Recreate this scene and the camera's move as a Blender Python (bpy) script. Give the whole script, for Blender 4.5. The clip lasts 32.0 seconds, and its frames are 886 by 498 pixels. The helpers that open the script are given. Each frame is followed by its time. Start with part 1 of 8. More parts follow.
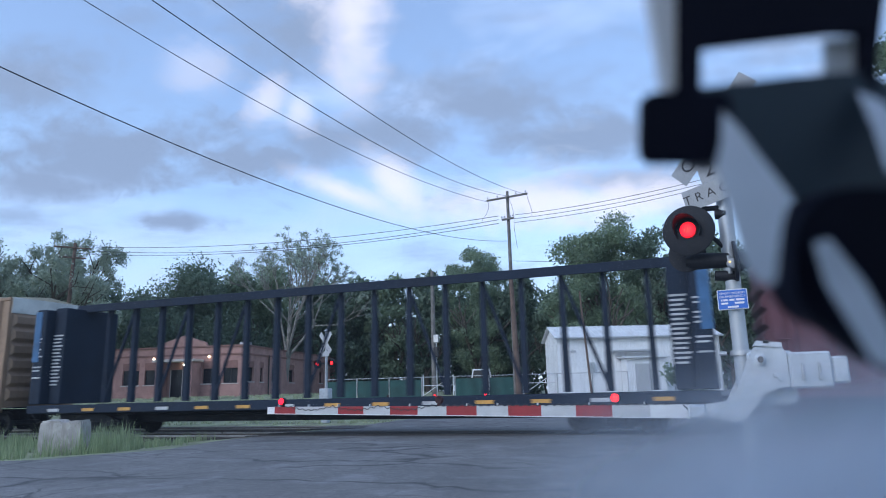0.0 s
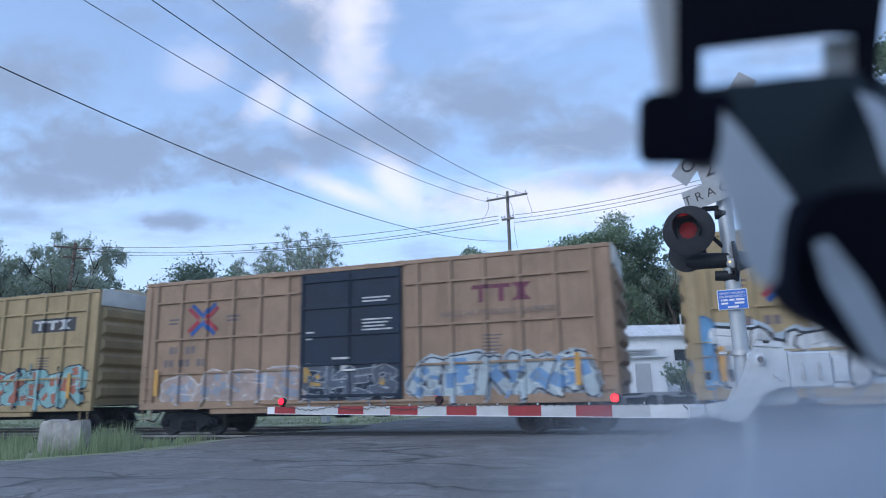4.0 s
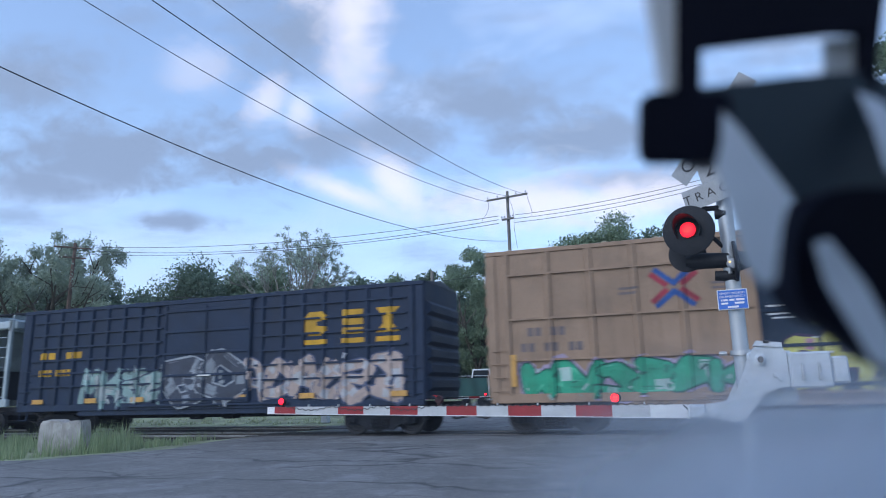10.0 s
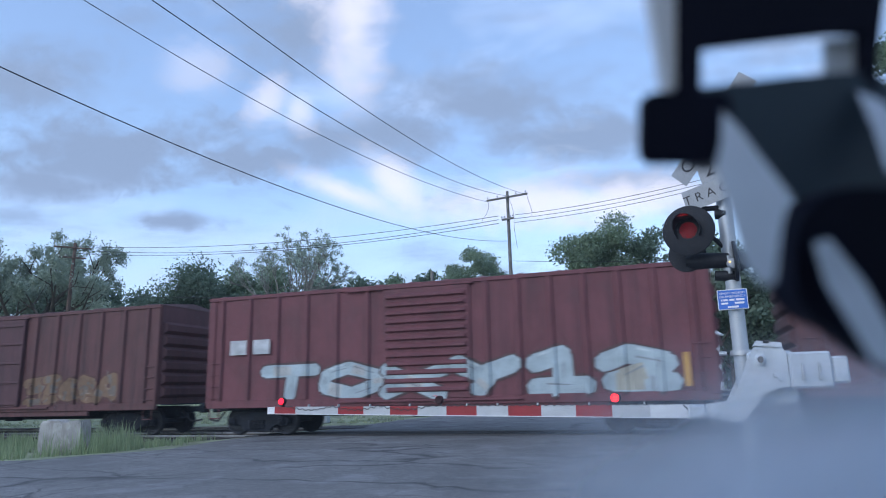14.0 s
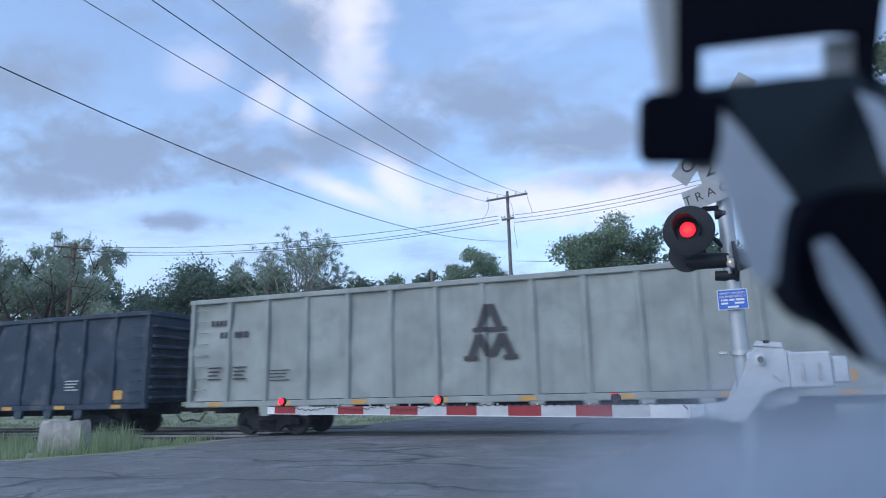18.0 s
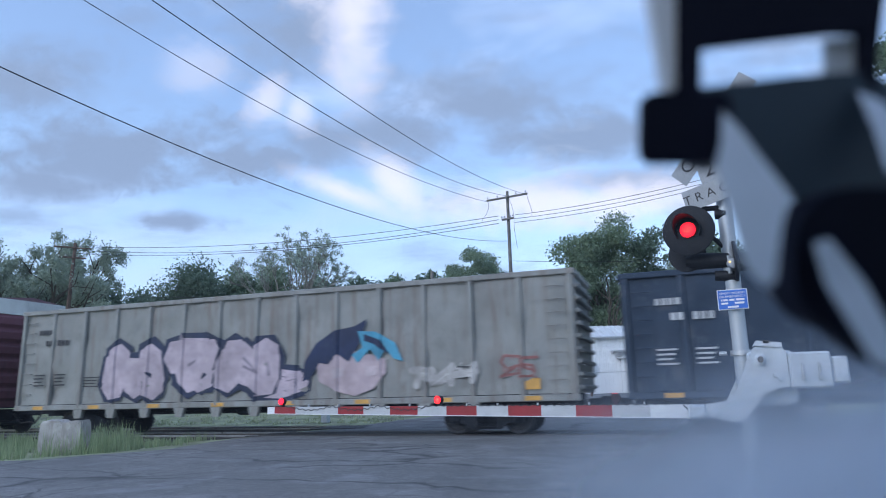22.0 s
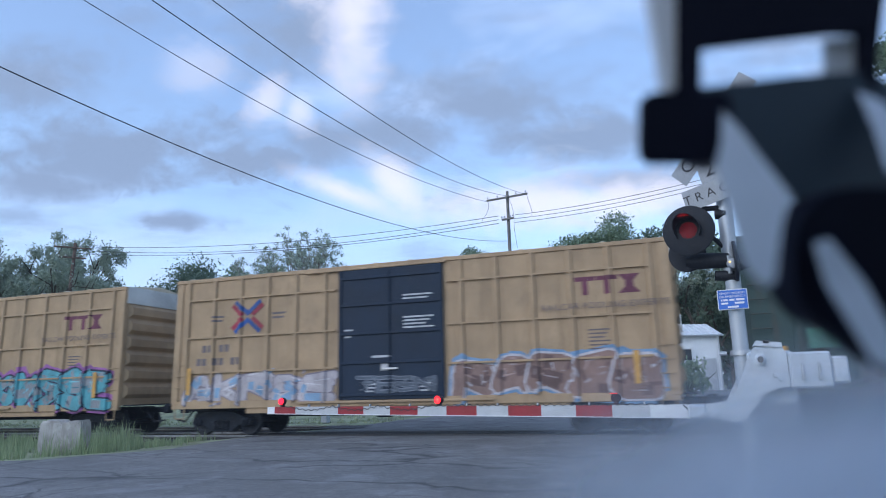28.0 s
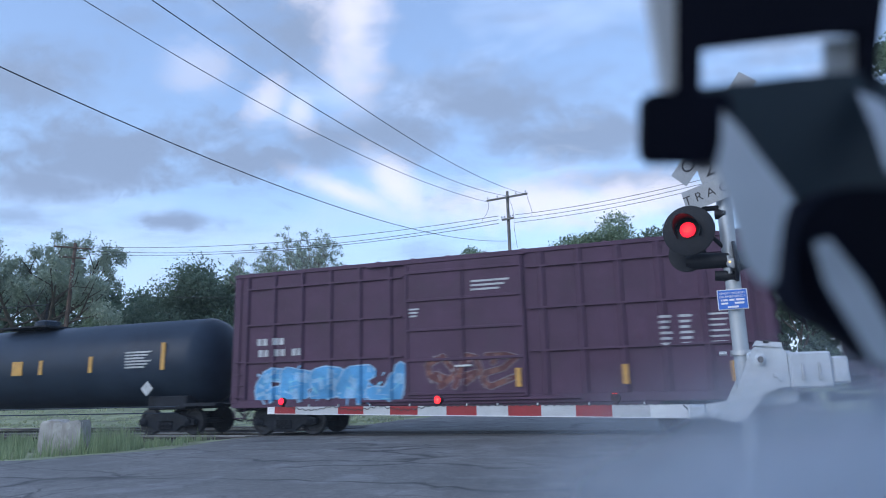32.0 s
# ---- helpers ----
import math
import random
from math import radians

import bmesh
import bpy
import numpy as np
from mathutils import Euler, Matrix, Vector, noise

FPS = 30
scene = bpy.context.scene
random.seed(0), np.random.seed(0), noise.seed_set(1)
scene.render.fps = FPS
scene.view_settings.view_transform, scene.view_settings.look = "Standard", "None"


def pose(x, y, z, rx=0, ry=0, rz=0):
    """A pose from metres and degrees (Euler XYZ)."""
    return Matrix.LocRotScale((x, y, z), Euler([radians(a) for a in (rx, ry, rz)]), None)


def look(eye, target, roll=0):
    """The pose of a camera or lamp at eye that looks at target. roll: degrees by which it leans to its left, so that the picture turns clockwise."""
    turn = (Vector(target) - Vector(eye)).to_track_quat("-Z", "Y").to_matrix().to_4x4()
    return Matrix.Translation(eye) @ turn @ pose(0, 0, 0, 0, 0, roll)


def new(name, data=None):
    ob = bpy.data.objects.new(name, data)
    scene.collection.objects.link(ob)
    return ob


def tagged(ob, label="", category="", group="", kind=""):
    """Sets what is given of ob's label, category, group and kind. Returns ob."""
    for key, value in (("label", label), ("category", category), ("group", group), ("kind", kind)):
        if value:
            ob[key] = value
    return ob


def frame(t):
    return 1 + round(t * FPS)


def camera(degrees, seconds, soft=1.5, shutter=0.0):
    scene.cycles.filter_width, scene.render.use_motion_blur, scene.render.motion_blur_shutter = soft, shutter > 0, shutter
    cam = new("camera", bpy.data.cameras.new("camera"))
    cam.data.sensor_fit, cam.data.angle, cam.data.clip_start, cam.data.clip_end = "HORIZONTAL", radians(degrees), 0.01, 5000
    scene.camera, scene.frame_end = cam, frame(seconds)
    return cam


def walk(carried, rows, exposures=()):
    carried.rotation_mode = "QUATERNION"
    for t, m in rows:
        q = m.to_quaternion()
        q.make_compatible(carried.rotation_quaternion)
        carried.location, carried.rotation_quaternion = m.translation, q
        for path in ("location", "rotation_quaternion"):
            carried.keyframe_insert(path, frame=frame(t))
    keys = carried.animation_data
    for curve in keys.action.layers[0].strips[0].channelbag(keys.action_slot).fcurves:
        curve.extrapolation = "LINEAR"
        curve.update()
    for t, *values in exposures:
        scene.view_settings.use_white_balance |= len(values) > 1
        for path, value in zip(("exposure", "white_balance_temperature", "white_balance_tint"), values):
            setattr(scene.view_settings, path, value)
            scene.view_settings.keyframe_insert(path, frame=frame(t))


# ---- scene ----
# ---------------------------------------------------------------- camera
EXPOSURE = 0.7
EYE = Vector((0.0, 0.0, 1.22))
YAW, PITCH = radians(-19.02), radians(12.09)
AIM = EYE + Vector((math.sin(YAW) * math.cos(PITCH), math.cos(YAW) * math.cos(PITCH), math.sin(PITCH)))
cam = camera(67.16, 32.0, soft=1.0, shutter=0.26)
cam.data.dof.use_dof = True
cam.data.dof.focus_distance = 14.0
cam.data.dof.aperture_fstop = 3.0
walk(cam, [(0.0, look(EYE, AIM, -1.4)), (32.0, look(EYE, AIM, -1.4))], exposures=[(0.0, EXPOSURE, 5950, 10), (32.0, EXPOSURE, 5950, 10)])

# ---------------------------------------------------------------- sky and sun
SKY_LEVEL = 0.15
SUN_DIR = Vector((-0.40, -0.75, 0.52)).normalized()


def build_world():
    world = bpy.data.worlds.new("evening_sky")
    scene.world = world
    world.use_nodes = True
    nt = world.node_tree
    nt.nodes.clear()
    N, L = nt.nodes, nt.links

    def math_node(op, a, b=None, c=None, clamp=False):
        n = N.new("ShaderNodeMath")
        n.operation, n.use_clamp = op, clamp
        for i, v in enumerate((a, b, c)):
            if v is None:
                continue
            if isinstance(v, (int, float)):
                n.inputs[i].default_value = v
            else:
                L.new(v, n.inputs[i])
        return n.outputs[0]

    def mix(fac, a, b):
        n = N.new("ShaderNodeMix")
        n.data_type = "RGBA"
        for sock, v in ((n.inputs[0], fac), (n.inputs[6], a), (n.inputs[7], b)):
            if isinstance(v, (int, float)):
                sock.default_value = v
            elif isinstance(v, tuple):
                sock.default_value = (*v, 1)
            else:
                L.new(v, sock)
        return n.outputs[2]

    def dot(v):
        n = N.new("ShaderNodeVectorMath")
        n.operation = "DOT_PRODUCT"
        L.new(co, n.inputs[0])
        n.inputs[1].default_value = v
        return n.outputs["Value"]

    tc = N.new("ShaderNodeTexCoord")
    co = tc.outputs["Generated"]
    sky = N.new("ShaderNodeTexSky")
    sky.sky_type, sky.sun_disc = "NISHITA", False
    sky.sun_elevation = math.asin(SUN_DIR.z)
    sky.sun_rotation = math.atan2(SUN_DIR.x, SUN_DIR.y)
    sky.air_density, sky.dust_density, sky.ozone_density = 1.0, 0.6, 2.0
    level = N.new("ShaderNodeVectorMath")
    level.operation = "SCALE"
    L.new(sky.outputs[0], level.inputs[0])
    level.inputs["Scale"].default_value = SKY_LEVEL
    base = level.outputs[0]

    # a flat map of the north-western sky: u to the right, v upwards
    ahead = math_node("MAXIMUM", dot((-0.3187, 0.9244, 0.2095)), 0.05)
    u = math_node("DIVIDE", dot((0.9434, 0.3307, -0.0239)), ahead)
    v = math_node("DIVIDE", dot((0.0914, -0.1900, 0.9775)), ahead)
    uv = N.new("ShaderNodeCombineXYZ")
    L.new(u, uv.inputs[0]), L.new(v, uv.inputs[1])

    def fbm(scale, detail, rough, stretch=(1, 1, 1), shift=(0, 0, 0), warp=0.0):
        m = N.new("ShaderNodeMapping")
        m.inputs["Scale"].default_value = stretch
        m.inputs["Location"].default_value = shift
        L.new(uv.outputs[0], m.inputs[0])
        n = N.new("ShaderNodeTexNoise")
        n.inputs["Scale"].default_value, n.inputs["Detail"].default_value = scale, detail
        n.inputs["Roughness"].default_value, n.inputs["Distortion"].default_value = rough, warp
        L.new(m.outputs[0], n.inputs["Vector"])
        return n.outputs["Fac"]

    ragged = fbm(5.0, 6, 0.6, (1, 1.7, 1))
    fine = fbm(13.0, 8, 0.64, (1, 1.35, 1), (3, 1, 0), 0.3)

    def spot(cx, cy, rx, ry, lean=0.0, rag=1.0, soft=(1.6, 0.1)):
        # soft oval cloud with a ragged rim
        du, dv = math_node("SUBTRACT", u, cx), math_node("SUBTRACT", v, cy)
        a = math_node("ADD", math_node("MULTIPLY", du, math.cos(lean)), math_node("MULTIPLY", dv, math.sin(lean)))
        b = math_node("SUBTRACT", math_node("MULTIPLY", dv, math.cos(lean)), math_node("MULTIPLY", du, math.sin(lean)))
        a, b = math_node("DIVIDE", a, rx), math_node("DIVIDE", b, ry)
        d = math_node("SQRT", math_node("ADD", math_node("MULTIPLY", a, a), math_node("MULTIPLY", b, b)))
        d = math_node("ADD", d, math_node("MULTIPLY", math_node("SUBTRACT", ragged, 0.5), 2.8 * rag))
        d = math_node("ADD", d, math_node("MULTIPLY", math_node("SUBTRACT", fine, 0.5), 2.0 * rag))
        n = N.new("ShaderNodeMapRange")
        n.interpolation_type = "SMOOTHSTEP"
        for i, val in ((1, soft[0]), (2, soft[1]), (3, 0.0), (4, 1.0)):
            n.inputs[i].default_value = val
        L.new(d, n.inputs[0])
        return n.outputs[0]

    def union(parts):
        acc = parts[0]
        for p in parts[1:]:
            acc = math_node("MAXIMUM", acc, p)
        return acc

    def ramp(src, lo, hi):
        n = N.new("ShaderNodeMapRange")
        n.interpolation_type = "SMOOTHSTEP"
        n.inputs[1].default_value, n.inputs[2].default_value = lo, hi
        L.new(src, n.inputs[0])
        return n.outputs[0]

    # pale veil, thicker towards the horizon
    veil = math_node("MULTIPLY", ramp(fbm(2.2, 7, 0.55, (1, 2.4, 1), (1.3, 4, 0), 0.4), 0.36, 0.66), 0.75)
    low = ramp(v, 0.25, -0.2)
    veil = math_node("MAXIMUM", veil, math_node("MULTIPLY", low, 0.8))
    veil = math_node("MAXIMUM", veil, 0.24)
    col = mix(veil, base, VEIL)
    grey = union([spot(-0.52, 0.15, 0.25, 0.065, 0.02, 1.0, (1.35, 0.35)), spot(-0.30, 0.13, 0.12, 0.04, -0.1, 1.0, (1.2, 0.4)), spot(-0.62, 0.10, 0.14, 0.03, 0.0), spot(0.05, 0.215, 0.16, 0.055, -0.1),
                  spot(0.20, 0.165, 0.17, 0.035, 0.0), spot(-0.40, 0.042, 0.085, 0.02, 0.0, 0.7, (1.3, 0.3)), spot(-0.08, 0.17, 0.16, 0.04, 0.1),
                  spot(-0.62, 0.25, 0.14, 0.05, 0.0), spot(0.26, 0.10, 0.12, 0.02, 0.05), spot(-0.22, 0.32, 0.10, 0.07, 0.6)])
    drift = math_node("MULTIPLY", ramp(fbm(3.1, 6, 0.6, (1, 2.8, 1), (7, 2, 0), 0.3), 0.47, 0.70), 0.72)
    col = mix(math_node("MULTIPLY", math_node("MAXIMUM", grey, drift), 0.95), col, GREY_CLOUD)
    # low rippled cloud over the road's end
    ripple = math_node("MULTIPLY", ramp(fbm(8.5, 6, 0.62, (1, 3.4, 1), (2, 5, 0), 0.5), 0.50, 0.66), spot(0.20, 0.10, 0.20, 0.09, 0.1, 0.6, (1.3, 0.4)))
    col = mix(math_node("MULTIPLY", ripple, 0.55), col, RIPPLE)
    far = (1.9, 0.0)
    bright = union([spot(-0.135, 0.34, 0.038, 0.085, 0.0, 0.9, far), spot(-0.075, 0.10, 0.022, 0.05, 0.75, 0.9, far),
                    spot(-0.17, 0.42, 0.06, 0.05, 0.0, 1.0, far), spot(-0.15, 0.085, 0.07, 0.014, -0.35, 0.9, far), spot(0.21, 0.07, 0.17, 0.03, 0.0, 1.2, far)])
    faint = math_node("MULTIPLY", spot(-0.37, 0.275, 0.05, 0.03, 0.0, 1.2, far), 0.35)
    puffs = union([spot(-0.262, 0.23, 0.022, 0.032, -0.5, 1.5, far), spot(-0.215, 0.21, 0.016, 0.02, 0.3, 1.5, far)])
    faint = math_node("MAXIMUM", faint, math_node("MULTIPLY", puffs, 0.62))
    col = mix(math_node("MAXIMUM", math_node("MULTIPLY", bright, 0.85), faint), col, BRIGHT_CLOUD)
    bg = N.new("ShaderNodeBackground")
    L.new(col, bg.inputs[0])
    out = N.new("ShaderNodeOutputWorld")
    L.new(bg.outputs[0], out.inputs[0])


RIPPLE = (0.27, 0.33, 0.44)
VEIL, GREY_CLOUD, BRIGHT_CLOUD = (0.41, 0.51, 0.715), (0.20, 0.255, 0.36), (0.62, 0.60, 0.68)
build_world()
sun = new("sun", bpy.data.lights.new("sun", "SUN"))
sun.data.energy, sun.data.angle, sun.data.color = 0.6, radians(35), (0.98, 0.98, 1.0)
sun.matrix_world = look(SUN_DIR * 50, (0, 0, 0))


# ---------------------------------------------------------------- materials
def material(name, color, rough=0.6, metal=0.0, vary=0.12, scale=2.0, grain=30.0, bump=0.15, streak=None, patch=None, each=0.0, emit=0.0, coat=0.0, gloss=0.5):
    """Painted or raw surface: broad and fine tone changes, a fine relief; streak and patch are (colour, amount, scale) of wear."""
    m = bpy.data.materials.new(name)
    m.use_nodes = True
    nt = m.node_tree
    N, L = nt.nodes, nt.links
    bsdf = N["Principled BSDF"]
    tc = N.new("ShaderNodeTexCoord")

    def noise_tex(s, stretch=(1, 1, 1), detail=5):
        mp = N.new("ShaderNodeMapping")
        mp.inputs["Scale"].default_value = stretch
        L.new(tc.outputs["Object"], mp.inputs[0])
        n = N.new("ShaderNodeTexNoise")
        n.inputs["Scale"].default_value, n.inputs["Detail"].default_value = s, detail
        n.inputs["Roughness"].default_value = 0.6
        L.new(mp.outputs[0], n.inputs["Vector"])
        return n.outputs["Fac"]

    def remap(src, lo, hi, a, b):
        n = N.new("ShaderNodeMapRange")
        for i, val in ((1, lo), (2, hi), (3, a), (4, b)):
            n.inputs[i].default_value = val
        L.new(src, n.inputs[0])
        return n.outputs[0]

    def mix(fac, a, b, kind="MIX"):
        n = N.new("ShaderNodeMix")
        n.data_type, n.blend_type = "RGBA", kind
        for sock, v in ((n.inputs[0], fac), (n.inputs[6], a), (n.inputs[7], b)):
            if isinstance(v, (int, float)):
                sock.default_value = v
            elif isinstance(v, tuple):
                sock.default_value = (*v, 1)
            else:
                L.new(v, sock)
        return n.outputs[2]

    broad, fine = noise_tex(scale), noise_tex(grain, detail=3)
    dark = tuple(c * (1 - 2.2 * vary) for c in color)
    pale = tuple(min(1, c * (1 + 1.6 * vary) + 0.01 * vary) for c in color)
    col = mix(remap(broad, 0.3, 0.7, 0, 1), dark, pale)
    col = mix(remap(fine, 0.3, 0.7, 0, vary), col, tuple(c * 0.5 for c in color))
    if patch:
        col = mix(remap(noise_tex(patch[2], detail=7), 0.52, 0.66, 0, patch[1]), col, patch[0])
    if streak:
        col = mix(remap(noise_tex(streak[2], (6, 6, 0.35), 6), 0.5, 0.74, 0, streak[1]), col, streak[0])
    if each:
        info = N.new("ShaderNodeObjectInfo")
        shade = N.new("ShaderNodeHueSaturation")
        L.new(remap(info.outputs["Random"], 0, 1, 1 - each, 1 + each), shade.inputs["Value"])
        L.new(col, shade.inputs["Color"])
        col = shade.outputs[0]
    L.new(col, bsdf.inputs["Base Color"])
    L.new(remap(broad, 0.3, 0.7, max(0.03, rough - 0.1), min(1, rough + 0.12)), bsdf.inputs["Roughness"])
    bsdf.inputs["Metallic"].default_value = metal
    bsdf.inputs["Specular IOR Level"].default_value = gloss
    bsdf.inputs["Coat Weight"].default_value = coat
    if bump:
        bp = N.new("ShaderNodeBump")
        bp.inputs["Strength"].default_value, bp.inputs["Distance"].default_value = bump, 0.02
        L.new(mix(0.5, broad, fine), bp.inputs["Height"])
        L.new(bp.outputs[0], bsdf.inputs["Normal"])
    if emit:
        bsdf.inputs["Emission Color"].default_value = (*color, 1)
        bsdf.inputs["Emission Strength"].default_value = emit
    return m


def leaf_material(name, dark, pale):
    m = bpy.data.materials.new(name)
    m.use_nodes = True
    N, L = m.node_tree.nodes, m.node_tree.links
    bsdf = N["Principled BSDF"]
    geo = N.new("ShaderNodeNewGeometry")
    tc = N.new("ShaderNodeTexCoord")
    n = N.new("ShaderNodeTexNoise")
    n.inputs["Scale"].default_value, n.inputs["Detail"].default_value = 0.35, 3
    L.new(tc.outputs["Object"], n.inputs["Vector"])
    add = N.new("ShaderNodeMath")
    add.operation = "ADD"
    half = N.new("ShaderNodeMath")
    half.operation, half.inputs[1].default_value = "MULTIPLY", 0.6
    L.new(geo.outputs["Random Per Island"], half.inputs[0])
    L.new(half.outputs[0], add.inputs[0]), L.new(n.outputs["Fac"], add.inputs[1])
    rmp = N.new("ShaderNodeMapRange")
    rmp.inputs[1].default_value, rmp.inputs[2].default_value = 0.35, 1.15
    L.new(add.outputs[0], rmp.inputs[0])
    mx = N.new("ShaderNodeMix")
    mx.data_type = "RGBA"
    L.new(rmp.outputs[0], mx.inputs[0])
    mx.inputs[6].default_value, mx.inputs[7].default_value = (*dark, 1), (*pale, 1)
    L.new(mx.outputs[2], bsdf.inputs["Base Color"])
    bsdf.inputs["Roughness"].default_value = 0.6
    tr = N.new("ShaderNodeBsdfTranslucent")
    L.new(mx.outputs[2], tr.inputs[0])
    sh = N.new("ShaderNodeMixShader")
    sh.inputs[0].default_value = 0.48
    L.new(bsdf.outputs[0], sh.inputs[1]), L.new(tr.outputs[0], sh.inputs[2])
    L.new(sh.outputs[0], N["Material Output"].inputs[0])
    return m


def asphalt_material():
    m = material("worn_asphalt", (0.168, 0.166, 0.162), 0.8, 0, 0.2, 0.5, 45, 0.5, patch=((0.23, 0.23, 0.235), 0.75, 0.9), streak=((0.085, 0.087, 0.09), 0.5, 0.5))
    N, L = m.node_tree.nodes, m.node_tree.links
    bsdf = N["Principled BSDF"]
    tc = N.new("ShaderNodeTexCoord")
    warp = N.new("ShaderNodeTexNoise")
    warp.inputs["Scale"].default_value, warp.inputs["Detail"].default_value = 0.6, 9
    L.new(tc.outputs["Object"], warp.inputs["Vector"])
    shift = N.new("ShaderNodeVectorMath")
    shift.operation = "MULTIPLY_ADD"
    shift.inputs[1].default_value = (2.6, 2.2, 0)
    L.new(warp.outputs["Color"], shift.inputs[0]), L.new(tc.outputs["Object"], shift.inputs[2])
    vor = N.new("ShaderNodeTexVoronoi")
    vor.feature, vor.inputs["Scale"].default_value = "DISTANCE_TO_EDGE", 0.42
    long = N.new("ShaderNodeMapping")
    long.inputs["Scale"].default_value = (0.32, 1.0, 1.0)
    long.inputs["Rotation"].default_value = (0, 0, 0.5)
    L.new(shift.outputs[0], long.inputs[0])
    L.new(long.outputs[0], vor.inputs["Vector"])
    crack = N.new("ShaderNodeMapRange")
    for i, val in ((1, 0.002), (2, 0.03), (3, 0.9), (4, 0.0)):
        crack.inputs[i].default_value = val
    L.new(vor.outputs["Distance"], crack.inputs[0])
    net = N.new("ShaderNodeTexVoronoi")
    net.feature, net.inputs["Scale"].default_value = "DISTANCE_TO_EDGE", 1.5
    L.new(shift.outputs[0], net.inputs["Vector"])
    thin = N.new("ShaderNodeMapRange")
    for i, val in ((1, 0.004), (2, 0.05), (3, 0.75), (4, 0.0)):
        thin.inputs[i].default_value = val
    L.new(net.outputs["Distance"], thin.inputs[0])
    where = N.new("ShaderNodeTexNoise")
    where.inputs["Scale"].default_value, where.inputs["Detail"].default_value = 0.5, 5
    L.new(tc.outputs["Object"], where.inputs["Vector"])
    some = N.new("ShaderNodeMapRange")
    for i, val in ((1, 0.5), (2, 0.62)):
        some.inputs[i].default_value = val
    L.new(where.outputs["Fac"], some.inputs[0])
    fine_net = N.new("ShaderNodeMath")
    fine_net.operation = "MULTIPLY"
    L.new(thin.outputs[0], fine_net.inputs[0]), L.new(some.outputs[0], fine_net.inputs[1])
    area = N.new("ShaderNodeTexNoise")
    area.inputs["Scale"].default_value, area.inputs["Detail"].default_value = 0.28, 4
    L.new(tc.outputs["Object"], area.inputs["Vector"])
    gate = N.new("ShaderNodeMapRange")
    for i, val in ((1, 0.36), (2, 0.52)):
        gate.inputs[i].default_value = val
    L.new(area.outputs["Fac"], gate.inputs[0])
    amount = N.new("ShaderNodeMath")
    amount.operation = "MULTIPLY"
    L.new(crack.outputs[0], amount.inputs[0]), L.new(gate.outputs[0], amount.inputs[1])
    joined = N.new("ShaderNodeMath")
    joined.operation = "MAXIMUM"
    L.new(amount.outputs[0], joined.inputs[0]), L.new(fine_net.outputs[0], joined.inputs[1])
    amount = joined
    # pale stones worn bare in the surface
    chips = N.new("ShaderNodeTexNoise")
    chips.inputs["Scale"].default_value, chips.inputs["Detail"].default_value, chips.inputs["Roughness"].default_value = 9.0, 6, 0.8
    L.new(tc.outputs["Object"], chips.inputs["Vector"])
    bare = N.new("ShaderNodeMapRange")
    for i, val in ((1, 0.52), (2, 0.72), (3, 0.0), (4, 0.8)):
        bare.inputs[i].default_value = val
    L.new(chips.outputs["Fac"], bare.inputs[0])
    stones = N.new("ShaderNodeMix")
    stones.data_type = "RGBA"
    L.new(bare.outputs[0], stones.inputs[0]), L.new(bsdf.inputs["Base Color"].links[0].from_socket, stones.inputs[6])
    stones.inputs[7].default_value = (0.30, 0.295, 0.28, 1)
    old = stones.outputs[2]
    mx = N.new("ShaderNodeMix")
    mx.data_type = "RGBA"
    L.new(amount.outputs[0], mx.inputs[0]), L.new(old, mx.inputs[6])
    mx.inputs[7].default_value = (0.04, 0.041, 0.044, 1)
    L.new(mx.outputs[2], bsdf.inputs["Base Color"])
    bp = N.new("ShaderNodeBump")
    bp.invert = True
    bp.inputs["Strength"].default_value, bp.inputs["Distance"].default_value = 0.6, 0.02
    L.new(amount.outputs[0], bp.inputs["Height"])
    L.new(bsdf.inputs["Normal"].links[0].from_socket, bp.inputs["Normal"])
    L.new(bp.outputs[0], bsdf.inputs["Normal"])
    return m


